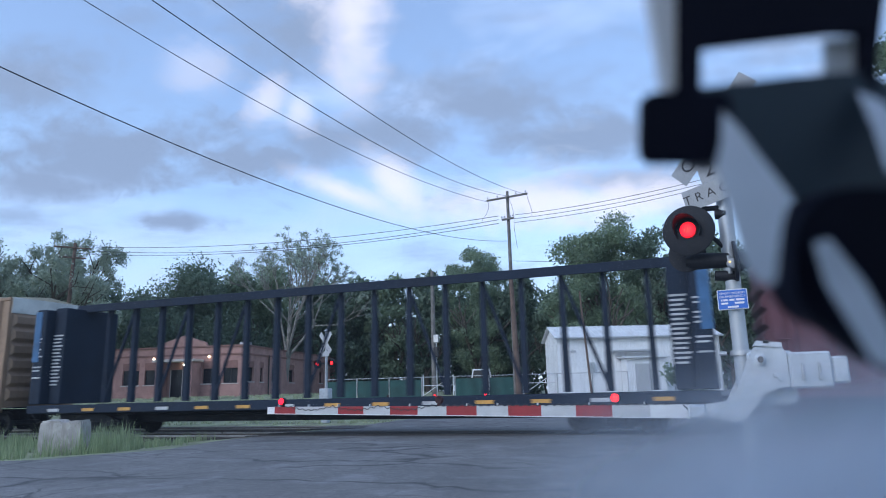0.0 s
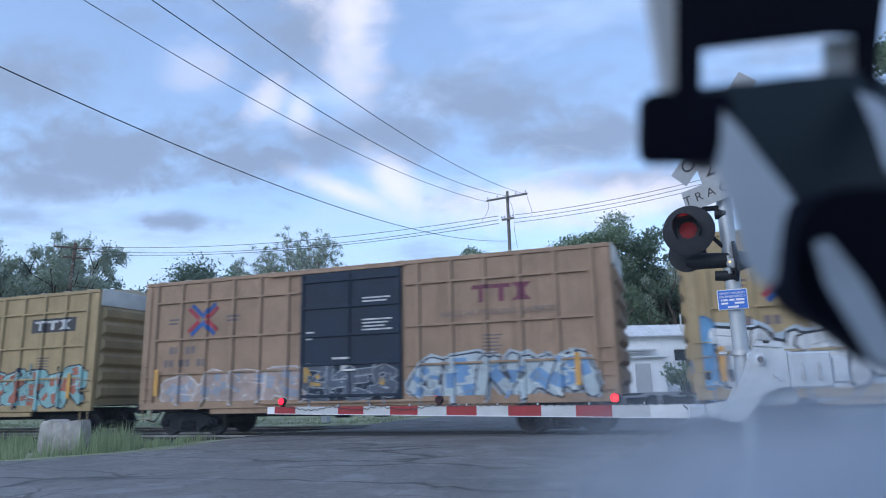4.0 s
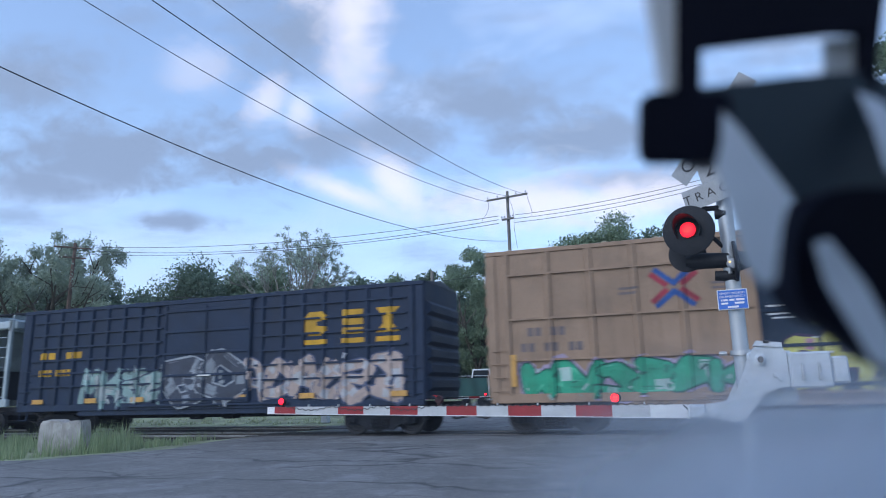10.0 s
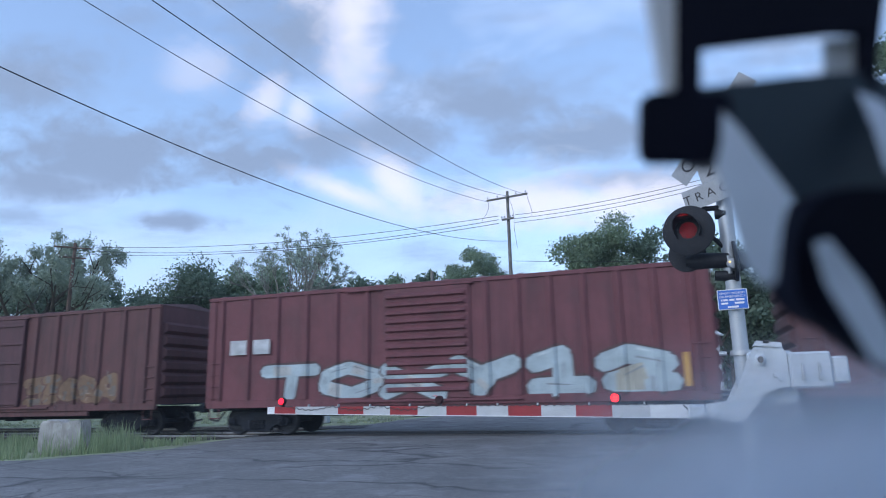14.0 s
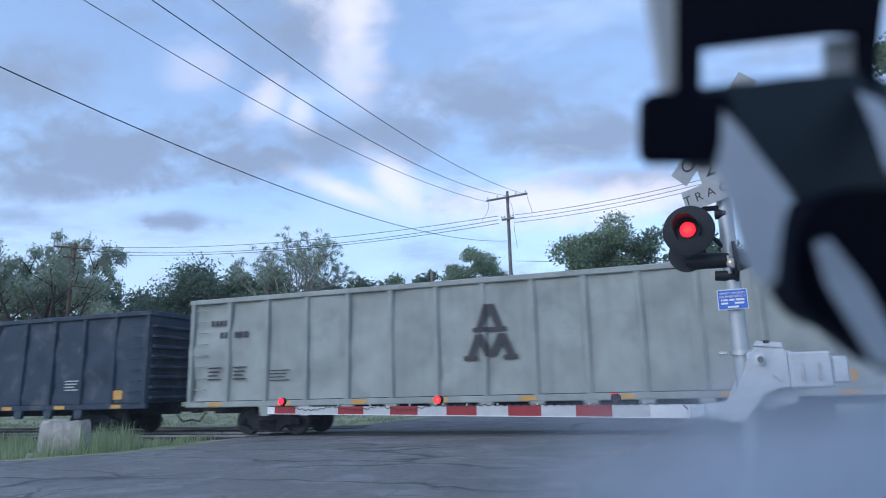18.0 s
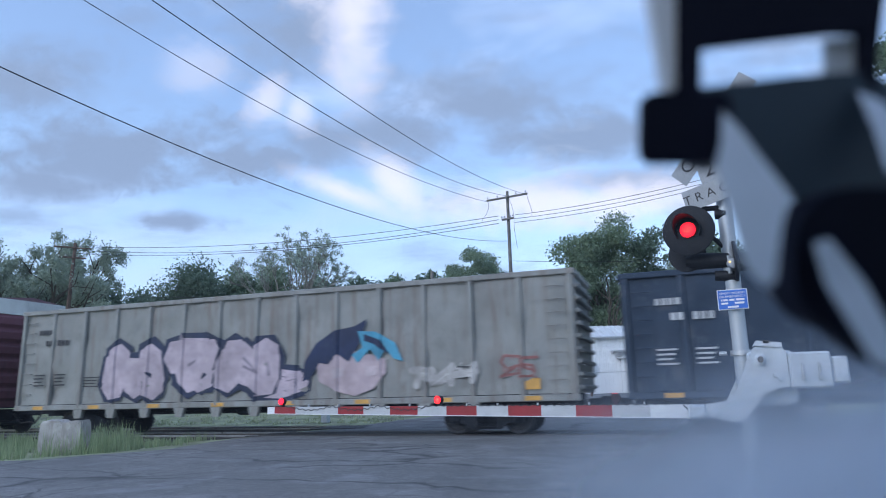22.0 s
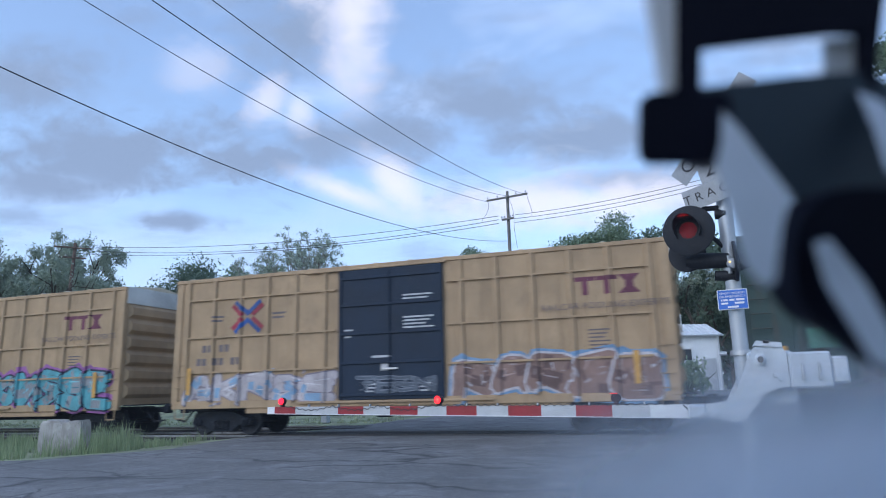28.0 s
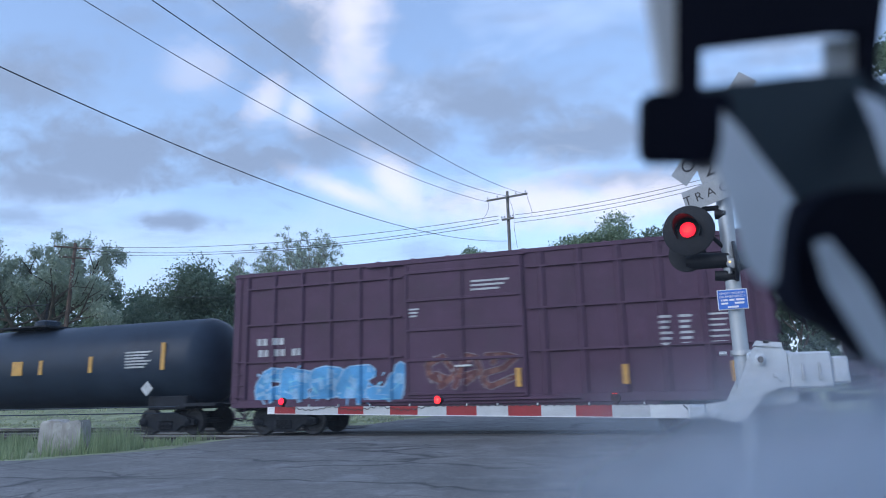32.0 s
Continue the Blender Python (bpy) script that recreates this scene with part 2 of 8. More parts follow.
def led_material():
    """Lit lamp face: bright diodes in a red field, hottest in the middle."""
    m = material("lit_red_leds", (1.0, 0.004, 0.016), 0.8, 0, 0, 6, 40, 0, emit=1.9, gloss=0.03)
    N, L = m.node_tree.nodes, m.node_tree.links
    bsdf = N["Principled BSDF"]
    tc = N.new("ShaderNodeTexCoord")
    dots = N.new("ShaderNodeTexVoronoi")
    dots.inputs["Scale"].default_value, dots.inputs["Randomness"].default_value = 62.0, 0.25
    L.new(tc.outputs["Object"], dots.inputs["Vector"])
    near = N.new("ShaderNodeMapRange")
    for i, val in ((1, 0.15), (2, 0.5), (3, 1.0), (4, 0.0)):
        near.inputs[i].default_value = val
    L.new(dots.outputs["Distance"], near.inputs[0])
    length = N.new("ShaderNodeVectorMath")
    length.operation = "LENGTH"
    L.new(tc.outputs["Object"], length.inputs[0])
    core = N.new("ShaderNodeMapRange")
    for i, val in ((1, 0.0), (2, 0.075), (3, 1.0), (4, 0.1)):
        core.inputs[i].default_value = val
    L.new(length.outputs["Value"], core.inputs[0])
    hot = N.new("ShaderNodeMath")
    hot.operation = "MULTIPLY"
    L.new(near.outputs[0], hot.inputs[0]), L.new(core.outputs[0], hot.inputs[1])
    mx = N.new("ShaderNodeMix")
    mx.data_type = "RGBA"
    L.new(hot.outputs[0], mx.inputs[0])
    mx.inputs[6].default_value, mx.inputs[7].default_value = (1.0, 0.004, 0.02, 1), (1.0, 0.10, 0.05, 1)
    L.new(mx.outputs[2], bsdf.inputs["Emission Color"])
    lift = N.new("ShaderNodeMath")
    lift.operation, lift.inputs[1].default_value, lift.inputs[2].default_value = "MULTIPLY_ADD", 2.4, 1.4
    L.new(hot.outputs[0], lift.inputs[0])
    L.new(lift.outputs[0], bsdf.inputs["Emission Strength"])
    return m


RUST = (0.13, 0.06, 0.035)
ASPHALT = asphalt_material()
SOIL = material("grassy_soil", (0.26, 0.29, 0.17), 0.9, 0, 0.25, 0.6, 25, 0.5, patch=((0.18, 0.16, 0.11), 0.5, 0.9))
BALLAST = material("dark_ballast", (0.065, 0.066, 0.07), 0.9, 0, 0.3, 3, 40, 0.6)
RAIL_HEAD = material("polished_rail_head", (0.30, 0.30, 0.31), 0.35, 0.6, 0.08, 4, 40, 0.05)
RAIL_STEEL = material("rail_steel", (0.13, 0.12, 0.115), 0.5, 0.6, 0.2, 4, 40, 0.1)
TIE_WOOD = material("creosoted_wood", (0.06, 0.048, 0.04), 0.85, 0, 0.3, 5, 40, 0.4, each=0.3)
CONCRETE = material("weathered_concrete", (0.42, 0.40, 0.37), 0.85, 0, 0.16, 3, 50, 0.4, patch=((0.22, 0.2, 0.17), 0.7, 2.2), streak=((0.2, 0.18, 0.15), 0.5, 1.5))
POLE_WOOD = material("weathered_pole_wood", (0.19, 0.18, 0.168), 0.85, 0, 0.2, 2, 30, 0.4, streak=((0.1, 0.08, 0.06), 0.6, 2))
POLE_BROWN = material("brown_pole_wood", (0.15, 0.105, 0.085), 0.85, 0, 0.2, 2, 30, 0.4, streak=((0.07, 0.045, 0.035), 0.6, 2))
WIRE = material("black_cable", (0.03, 0.03, 0.035), 0.6, 0, 0.1, 5, 40, 0)
BARK = material("bark", (0.10, 0.085, 0.07), 0.9, 0, 0.25, 2, 20, 0.6)
PALE_BARK = material("pale_bark", (0.26, 0.245, 0.22), 0.9, 0, 0.25, 2, 20, 0.5)
LEAF_DARK = leaf_material("dark_foliage", (0.095, 0.145, 0.11), (0.185, 0.245, 0.17))
LEAF_MID = leaf_material("green_foliage", (0.15, 0.21, 0.145), (0.28, 0.355, 0.225))
LEAF_PALE = leaf_material("silvery_foliage", (0.25, 0.31, 0.26), (0.43, 0.49, 0.38))
GRASS = leaf_material("grass_blades", (0.18, 0.245, 0.125), (0.37, 0.44, 0.255))
LAWN = leaf_material("lawn_blades", (0.32, 0.36, 0.22), (0.48, 0.52, 0.33))
WHITE_PAINT = material("white_enamel", (0.74, 0.75, 0.75), 0.45, 0, 0.05, 3, 40, 0.05, patch=((0.5, 0.48, 0.44), 0.35, 4))
SHEET_WHITE = material("white_reflective_sheeting", (0.70, 0.71, 0.72), 0.35, 0, 0.03, 6, 60, 0)
# white sign sheeting with its shade, facing away from bright sky, in the colour
SIGN_SHADED = material("shaded_old_sheeting", (0.30, 0.315, 0.33), 0.5, 0, 0.08, 6, 60, 0, patch=((0.24, 0.25, 0.25), 0.4, 4))
SHEET_GREY = material("faded_reflective_sheeting", (0.46, 0.47, 0.48), 0.4, 0, 0.05, 6, 60, 0)
SHEET_RED = material("red_reflective_sheeting", (0.27, 0.009, 0.017), 0.4, 0, 0.06, 6, 60, 0)
SHEET_BLUE = material("blue_reflective_sheeting", (0.025, 0.125, 0.50), 0.4, 0, 0.04, 6, 60, 0)
GALVANISED = material("galvanised_steel", (0.52, 0.53, 0.54), 0.4, 0.7, 0.12, 8, 60, 0.1)
SIGNAL_BLACK = material("signal_black_paint", (0.014, 0.016, 0.021), 0.6, 0, 0.15, 4, 40, 0.1, gloss=0.25)
BLACK_PAINT = material("matt_black_paint", (0.022, 0.022, 0.025), 0.55, 0, 0.15, 4, 40, 0.1)
INK = material("black_ink", (0.03, 0.03, 0.035), 0.6, 0, 0.05, 6, 40, 0)
RED_GLOW = led_material()
RED_LENS = material("unlit_red_lens", (0.035, 0.003, 0.006), 0.6, 0, 0.1, 40, 80, 0.3)
RED_DIM = material("faint_red_leds", (0.45, 0.006, 0.016), 0.6, 0, 0, 6, 40, 0, emit=0.14, gloss=0.05)
DARK_PLASTIC = material("black_plastic", (0.007, 0.009, 0.020), 0.8, 0, 0.1, 10, 80, 0.05, gloss=0.1)
GREY_PLASTIC = material("grey_plastic", (0.62, 0.67, 0.74), 0.5, 0, 0.08, 10, 80, 0.05)


# ---------------------------------------------------------------- mesh tools
class Shape:
    """Gathers corners and faces of one part."""

    def __init__(self):
        self.v, self.f = [], []

    def add(self, verts, faces):
        k = len(self.v)
        self.v.extend(verts)
        self.f.extend([tuple(i + k for i in f) for f in faces])
        return self

    def box(self, x0, x1, y0, y1, z0, z1, b=0.0):
        if b <= 0:
            vs = [(x, y, z) for x in (x0, x1) for y in (y0, y1) for z in (z0, z1)]
            return self.add(vs, [(0, 1, 3, 2), (4, 6, 7, 5), (0, 4, 5, 1), (2, 3, 7, 6), (0, 2, 6, 4), (1, 5, 7, 3)])
        lo, hi = (x0, y0, z0), (x1, y1, z1)
        vs, idx = [], {}
        for sx in (0, 1):
            for sy in (0, 1):
                for sz in (0, 1):
                    s = (sx, sy, sz)
                    for ax in range(3):
                        p = [(hi[i] - b if s[i] else lo[i] + b) for i in range(3)]
                        p[ax] = hi[ax] if s[ax] else lo[ax]
                        idx[s, ax] = len(vs)
                        vs.append(tuple(p))
        fs = []
        for ax in range(3):
            o1, o2 = (ax + 1) % 3, (ax + 2) % 3
            for side in (0, 1):
                ring = []
                for a, c in ((0, 0), (1, 0), (1, 1), (0, 1)):
                    s = [0, 0, 0]
                    s[ax], s[o1], s[o2] = side, a, c
                    ring.append(idx[tuple(s), ax])
                fs.append(tuple(ring if side else ring[::-1]))
            for a in (0, 1):
                for c in (0, 1):
                    s, t = [0, 0, 0], [0, 0, 0]
                    s[o1], s[o2], t[o1], t[o2], t[ax] = a, c, a, c, 1
                    s, t = tuple(s), tuple(t)
                    fs.append((idx[s, o1], idx[t, o1], idx[t, o2], idx[s, o2]))
        for sx in (0, 1):
            for sy in (0, 1):
                for sz in (0, 1):
                    s = (sx, sy, sz)
                    fs.append((idx[s, 0], idx[s, 1], idx[s, 2]))
        return self.add(vs, fs)

    def tube(self, p, q, r0, r1=None, n=10, caps=True):
        r1 = r0 if r1 is None else r1
        p, q = Vector(p), Vector(q)
        d = (q - p).normalized()
        a = d.orthogonal().normalized()
        c = d.cross(a)
        vs = []
        for o, r in ((p, r0), (q, r1)):
            for i in range(n):
                w = 2 * math.pi * i / n
                vs.append(tuple(o + (a * math.cos(w) + c * math.sin(w)) * r))
        fs = [(i, (i + 1) % n, n + (i + 1) % n, n + i) for i in range(n)]
        if caps:
            fs += [tuple(range(n))[::-1], tuple(range(n, 2 * n))]
        return self.add(vs, fs)

    def lathe(self, p, axis, rings, n=24):
        """rings: (distance along the axis, radius)."""
        p, d = Vector(p), Vector(axis).normalized()
        a = d.orthogonal().normalized()
        c = d.cross(a)
        vs, fs = [], []
        for s, r in rings:
            for i in range(n):
                w = 2 * math.pi * i / n
                vs.append(tuple(p + d * s + (a * math.cos(w) + c * math.sin(w)) * max(r, 1e-4)))
        for k in range(len(rings) - 1):
            fs += [(k * n + i, k * n + (i + 1) % n, (k + 1) * n + (i + 1) % n, (k + 1) * n + i) for i in range(n)]
        fs += [tuple(range(n))[::-1], tuple(range((len(rings) - 1) * n, len(rings) * n))]
        return self.add(vs, fs)

    def prism(self, outline, y0, y1):
        """outline: (x, z) corners, pushed from y0 to y1."""
        n = len(outline)
        vs = [(x, y0, z) for x, z in outline] + [(x, y1, z) for x, z in outline]
        fs = [tuple(range(n)), tuple(range(n, 2 * n))[::-1]]
        fs += [(i, n + i, n + (i + 1) % n, (i + 1) % n) for i in range(n)]
        return self.add(vs, fs)

    def moved(self, m):
        self.v = [tuple(m @ Vector(p)) for p in self.v]
        return self

    def mesh(self, name, mat, angle=35):
        me = bpy.data.meshes.new(name)
        me.from_pydata(self.v, [], self.f)
        bm = bmesh.new()
        bm.from_mesh(me)
        bmesh.ops.recalc_face_normals(bm, faces=bm.faces)
        bm.to_mesh(me)
        bm.free()
        me.polygons.foreach_set("use_smooth", [True] * len(me.polygons))
        me.set_sharp_from_angle(angle=radians(angle))
        me.materials.append(mat)
        return me


def part(name, shape, mat, parent=None, label="", at=None):
    """Links a Shape (or a ready mesh) as one object, under its thing or part."""
    ob = new(name, shape.mesh(name, mat) if isinstance(shape, Shape) else shape)
    if parent is not None:
        ob.parent = parent
    if at is not None:
        ob.matrix_basis = at
    if label:
        tagged(ob, label=label)
    return ob


def thing(name, label, category, m=None, group=""):
    ob = new(name)
    ob.empty_display_size = 0.2
    if m is not None:
        ob.matrix_basis = m
    return tagged(ob, label, category, group)


def cloud_mesh(name, verts, faces, mat):
    """Many loose small faces at once."""
    me = bpy.data.meshes.new(name)
    me.from_pydata(verts, [], faces)
    me.materials.append(mat)
    return me


def lettering(name, words, height, mat, parent, at, spacing=1.0, label=""):
    cu = bpy.data.curves.new(name, "FONT")
    cu.body, cu.size, cu.align_x, cu.align_y, cu.extrude, cu.space_character = words, height * 1.38, "CENTER", "CENTER", 0.001, spacing
    tmp = bpy.data.objects.new(name, cu)
    me = bpy.data.meshes.new_from_object(tmp)
    bpy.data.objects.remove(tmp)
    me.materials.clear()
    me.materials.append(mat)
    return part(name, me, mat, parent, label, at)


FACE_ME = Euler((radians(90), 0, 0)).to_matrix().to_4x4()   # lettering upright, read from the -y side


# ---------------------------------------------------------------- ground, road, track
TRACK_Y = 19.65


def smooth(a, b, x):
    t = min(1, max(0, (x - a) / (b - a)))
    return t * t * (3 - 2 * t)


def road_left(y):
    pts = [(-400, -60), (4, -36), (8, -25), (11.1, -14.1), (14, -12.9), (18, -13.6), (21.5, -13.0), (23.5, -11.6), (40, -11.5), (120, -12)]
    for (a, p), (b, q) in zip(pts, pts[1:]):
        if a <= y <= b:
            return p + (q - p) * (y - a) / (b - a)
    return -12


def ground_z(x, y):
    z = (1.28 - 0.55 * smooth(-26, -16, x)) * smooth(26, 42, y) - 0.02
    if y < 26 and x < road_left(y):
        z -= 0.10 * smooth(0, 1.5, road_left(y) - x)
    if 17.2 < y < 26.0 and x < -13.4:
        z -= 0.12
    return z + 0.25 * noise.noise((x * 0.03, y * 0.03, 0)) * smooth(30, 60, y)


def build_ground():
    dense = lambda a, b, s: list(np.arange(a, b, s))
    xs = [-3000, -1200, -500, -220, -120] + dense(-80, -24, 4) + dense(-24, -8, 1.0) + dense(-8, 40, 4) + [60, 120, 300, 900, 3000]
    ys = [-2500, -800, -200, -60, -20, 0] + dense(4, 30, 1.0) + dense(30, 90, 4) + [110, 160, 300, 700, 1500, 3500]
    vs = [(x, y, ground_z(x, y)) for y in ys for x in xs]
    n = len(xs)
    fs = [(j * n + i, j * n + i + 1, (j + 1) * n + i + 1, (j + 1) * n + i) for j in range(len(ys) - 1) for i in range(n - 1)]
    me = bpy.data.meshes.new("ground")
    me.from_pydata(vs, [], fs)
    me.materials.append(SOIL)
    tagged(new("ground", me), "grassy ground rising gently behind the railway", "ground", kind="structure")


def build_road():
    ys = [-60, -20, 0] + list(np.arange(4, 18.4, 0.6)) + [18.55]
    far = [24.75] + list(np.arange(25.2, 60, 1.2))
    between = [20.75, 21.4, 22.0, 22.55] + [80, 120]

    def strip(rows, lift, right):
        vs, fs = [], []
        m = 24
        for y in rows:
            a = road_left(y) + (0.18 * noise.noise((0, y * 0.9, 3)) if y > 6 else 0)
            b = right(y)
            for i in range(m + 1):
                x = a + (b - a) * i / m
                z = max(lift, ground_z(x, y) + 0.03) if y < 26 else ground_z(x, y) + 0.03
                z += 0.012 * noise.noise((x * 0.5, y * 0.5, 1))
                vs.append((x, y, z if 0 < i < m else z - 0.05))
        for j in range(len(rows) - 1):
            fs += [(j * (m + 1) + i, j * (m + 1) + i + 1, (j + 1) * (m + 1) + i + 1, (j + 1) * (m + 1) + i) for i in range(m)]
        return vs, fs

    for name, rows, right, text in (("road", ys, lambda y: 16, "cracked grey asphalt road leading to the crossing"),
                                    ("road_between", between, lambda y: 16, "grey asphalt strip between the two tracks"),
                                    ("road_beyond", far, lambda y: 5 + 0.12 * max(0, y - 25), "grey asphalt road leaving the crossing uphill")):
        vs, fs = strip(rows, 0.0, right)
        me = bpy.data.meshes.new(name)
        me.from_pydata(vs, [], fs)
        me.polygons.foreach_set("use_smooth", [True] * len(fs))
        me.materials.append(ASPHALT)
        tagged(new(name, me), text, "road", kind="structure")
    # panels between and beside the rails
    deck = thing("crossing_surface", "dark rubber and asphalt panels between the rails", "crossing")
    tagged(deck, kind="structure")
    for y0, y1 in ((18.57, 18.86), (19.06, 20.24), (20.44, 20.74), (22.57, 22.86), (23.06, 24.24), (24.44, 24.74)):
        for k in range(10):
            s = Shape().box(-13.2 + 2.4 * k, -13.2 + 2.4 * k + 2.38, y0, y1, -0.15, 0.005, 0.015)
            part("panel", s, CROSSING_RUBBER, deck)
    line = Shape()
    for off in (-0.12, 0.1):
        pts = [(-4.5 + off + 0.06 * max(0, y - 22) + 0.02 * max(0, y - 25) ** 2, y) for y in np.arange(25.2, 34, 0.8)]
        for (xa, ya), (xb, yb) in zip(pts, pts[1:]):
            za, zb = ground_z(xa, ya) + 0.047, ground_z(xb, yb) + 0.047
            line.add([(xa, ya, za), (xa + 0.12, ya, za), (xb + 0.12, yb, zb), (xb, yb, zb)], [(0, 1, 2, 3)])
    tagged(part("road_marking", line, YELLOW_LINE), "worn yellow centre line on the road", "road marking", kind="structure")


CROSSING_RUBBER = material("black_crossing_rubber", (0.045, 0.046, 0.05), 0.75, 0, 0.2, 3, 40, 0.3, each=0.15)
YELLOW_LINE = material("worn_yellow_paint", (0.55, 0.42, 0.10), 0.7, 0, 0.15, 3, 40, 0.1, patch=((0.2, 0.18, 0.12), 0.7, 3))


def build_track():
    rail_prof = [(-0.07, -0.18), (0.07, -0.18), (0.07, -0.165), (0.012, -0.145), (0.012, -0.045), (0.036, -0.035), (0.036, 0.0),
                 (0.028, 0.012), (-0.028, 0.012), (-0.036, 0.0), (-0.036, -0.035), (-0.012, -0.045), (-0.012, -0.145), (-0.07, -0.165)]
    for y in (TRACK_Y - 0.753, TRACK_Y + 0.753, TRACK_Y + 3.247, TRACK_Y + 4.753):
        s = Shape()
        n = len(rail_prof)
        for x in (-900, -60, 60, 600):
            s.v += [(x, y + a, b) for a, b in rail_prof]
        for k in range(3):
            s.f += [(k * n + i, k * n + (i + 1) % n, (k + 1) * n + (i + 1) % n, (k + 1) * n + i) for i in range(n)]
        rail = tagged(part("rail", s, RAIL_STEEL), "worn steel rail on wooden ties", "rail", "rails of the track", "structure")
        part("rail_head", Shape().box(-200, -12.9, y - 0.0385, y + 0.0385, -0.03, 0.0165), RAIL_HEAD, rail, "polished running surface")
    bed = Shape()
    xs = np.arange(-90, -13.1, 0.8)
    prof = [(-2.2, -0.24), (-1.6, -0.13), (-0.8, -0.10), (0.8, -0.10), (1.6, -0.13), (2.2, -0.24)]
    for x in xs:
        bed.v += [(x, TRACK_Y + a + (4.0 if a > 0 else 0), b + 0.03 * random.random()) for a, b in prof]
    m = len(prof)
    for k in range(len(xs) - 1):
        bed.f += [(k * m + i, k * m + i + 1, (k + 1) * m + i + 1, (k + 1) * m + i) for i in range(m - 1)]
    bed_ob = tagged(part("track_bed", bed, BALLAST), "dark stone ballast with wooden ties", "track bed", kind="structure")
    tie = Shape().box(-0.11, 0.11, -1.3, 1.3, -0.2, 0, 0.012).mesh("tie", TIE_WOOD)
    for k in range(70):
        part("tie", tie, TIE_WOOD, bed_ob, at=pose(-13.7 - 0.52 * k, TRACK_Y + 4.0, -0.075 + 0.01 * random.random(), 0, 0, random.uniform(-1, 1)))
        part("tie", tie, TIE_WOOD, bed_ob, at=pose(-13.6 - 0.52 * k, TRACK_Y, -0.075 + 0.01 * random.random(), 0, 0, random.uniform(-1, 1)))
    rng = np.random.RandomState(5)
    vs, fs = [], []
    tet = np.array([(1, 0, -0.3), (-0.5, 0.87, -0.3), (-0.5, -0.87, -0.3), (0.1, 0, 0.9)])
    for _ in range(8200):
        x, y = rng.uniform(-34, -13.3), TRACK_Y + rng.uniform(-2.3, 6.2)
        z = -0.10 - 0.1 * smooth(2.9, 4.2, abs(y - TRACK_Y - 2.0))
        r = rng.uniform(0.02, 0.05)
        a = rng.uniform(0, 6.3)
        ro = np.array([[math.cos(a), -math.sin(a), 0], [math.sin(a), math.cos(a), 0], [0, 0, 1]])
        k = len(vs)
        vs += [tuple(p) for p in (tet * r) @ ro.T + (x, y, z + 0.02)]
        fs += [(k, k + 1, k + 3), (k + 1, k + 2, k + 3), (k + 2, k, k + 3)]
    tagged(new("ballast_stones", cloud_mesh("ballast_stones", vs, fs, BALLAST)), "loose dark crushed stones along the rails", "ballast", kind="stuff")


# ---------------------------------------------------------------- plants
def grass_patch(name, label, count, area, tall, seed, width=0.012, mat=None):
    """area: (x, y) -> bool over its bounding box; tall: (low, high)."""
    rng = np.random.RandomState(seed)
    box, inside = area
    vs, fs = [], []
    got = 0
    while got < count:
        cx, cy = rng.uniform(box[0], box[1]), rng.uniform(box[2], box[3])
        if not inside(cx, cy):
            continue
        dens = noise.noise((cx * 0.7, cy * 0.7, seed)) * 0.5 + 0.5
        for _ in range(int(3 + 9 * dens)):
            x, y = cx + rng.normal(0, 0.09), cy + rng.normal(0, 0.09)
            h = rng.uniform(*tall) * (0.55 + 0.7 * dens)
            a, lean = rng.uniform(0, 6.3), rng.uniform(0.05, 0.45) * h
            dx, dy, w = math.cos(a) * lean, math.sin(a) * lean, width * rng.uniform(0.6, 1.4)
            px_, py_ = -math.sin(a) * w, math.cos(a) * w
            z = ground_z(x, y) - 0.01
            k = len(vs)
            vs += [(x - px_, y - py_, z), (x + px_, y + py_, z), (x + dx * 0.4 + px_ * 0.8, y + dy * 0.4 + py_ * 0.8, z + h * 0.6),
                   (x + dx * 0.4 - px_ * 0.8, y + dy * 0.4 - py_ * 0.8, z + h * 0.6), (x + dx, y + dy, z + h)]
            fs += [(k, k + 1, k + 2, k + 3), (k + 3, k + 2, k + 4)]
            got += 1
    tagged(new(name, cloud_mesh(name, vs, fs, mat or GRASS)), label, "grass", kind="stuff")


def leaf_cloud(rng, centres, radii, count, size, hang=0.0, shell=0.55):
    """Small leaf sprays spread through uneven clumps."""
    centres, radii = np.array(centres), np.array(radii)
    vol = radii.prod(axis=1) ** (2 / 3)
    pick = rng.choice(len(centres), count, p=vol / vol.sum())
    d = rng.normal(size=(count, 3))
    d /= np.linalg.norm(d, axis=1)[:, None]
    rad = (shell + (1 - shell) * rng.rand(count)) * (0.65 + 0.75 * rng.rand(count))
    p = centres[pick] + d * radii[pick] * rad[:, None]
    t = rng.normal(size=(count, 3))
    t[:, 2] -= hang
    t /= np.linalg.norm(t, axis=1)[:, None]
    b = np.cross(t, d + rng.normal(size=(count, 3)) * 0.6)
    b /= np.linalg.norm(b, axis=1)[:, None] + 1e-6
    s = size * (0.5 + rng.rand(count))[:, None]
    v = np.stack([p - t * s * 0.6, p + b * s * 0.34, p + t * s * 0.75, p - b * s * 0.34], axis=1).reshape(-1, 3)
    return [tuple(q) for q in v.tolist()], [(4 * i, 4 * i + 1, 4 * i + 2, 4 * i + 3) for i in range(count)]


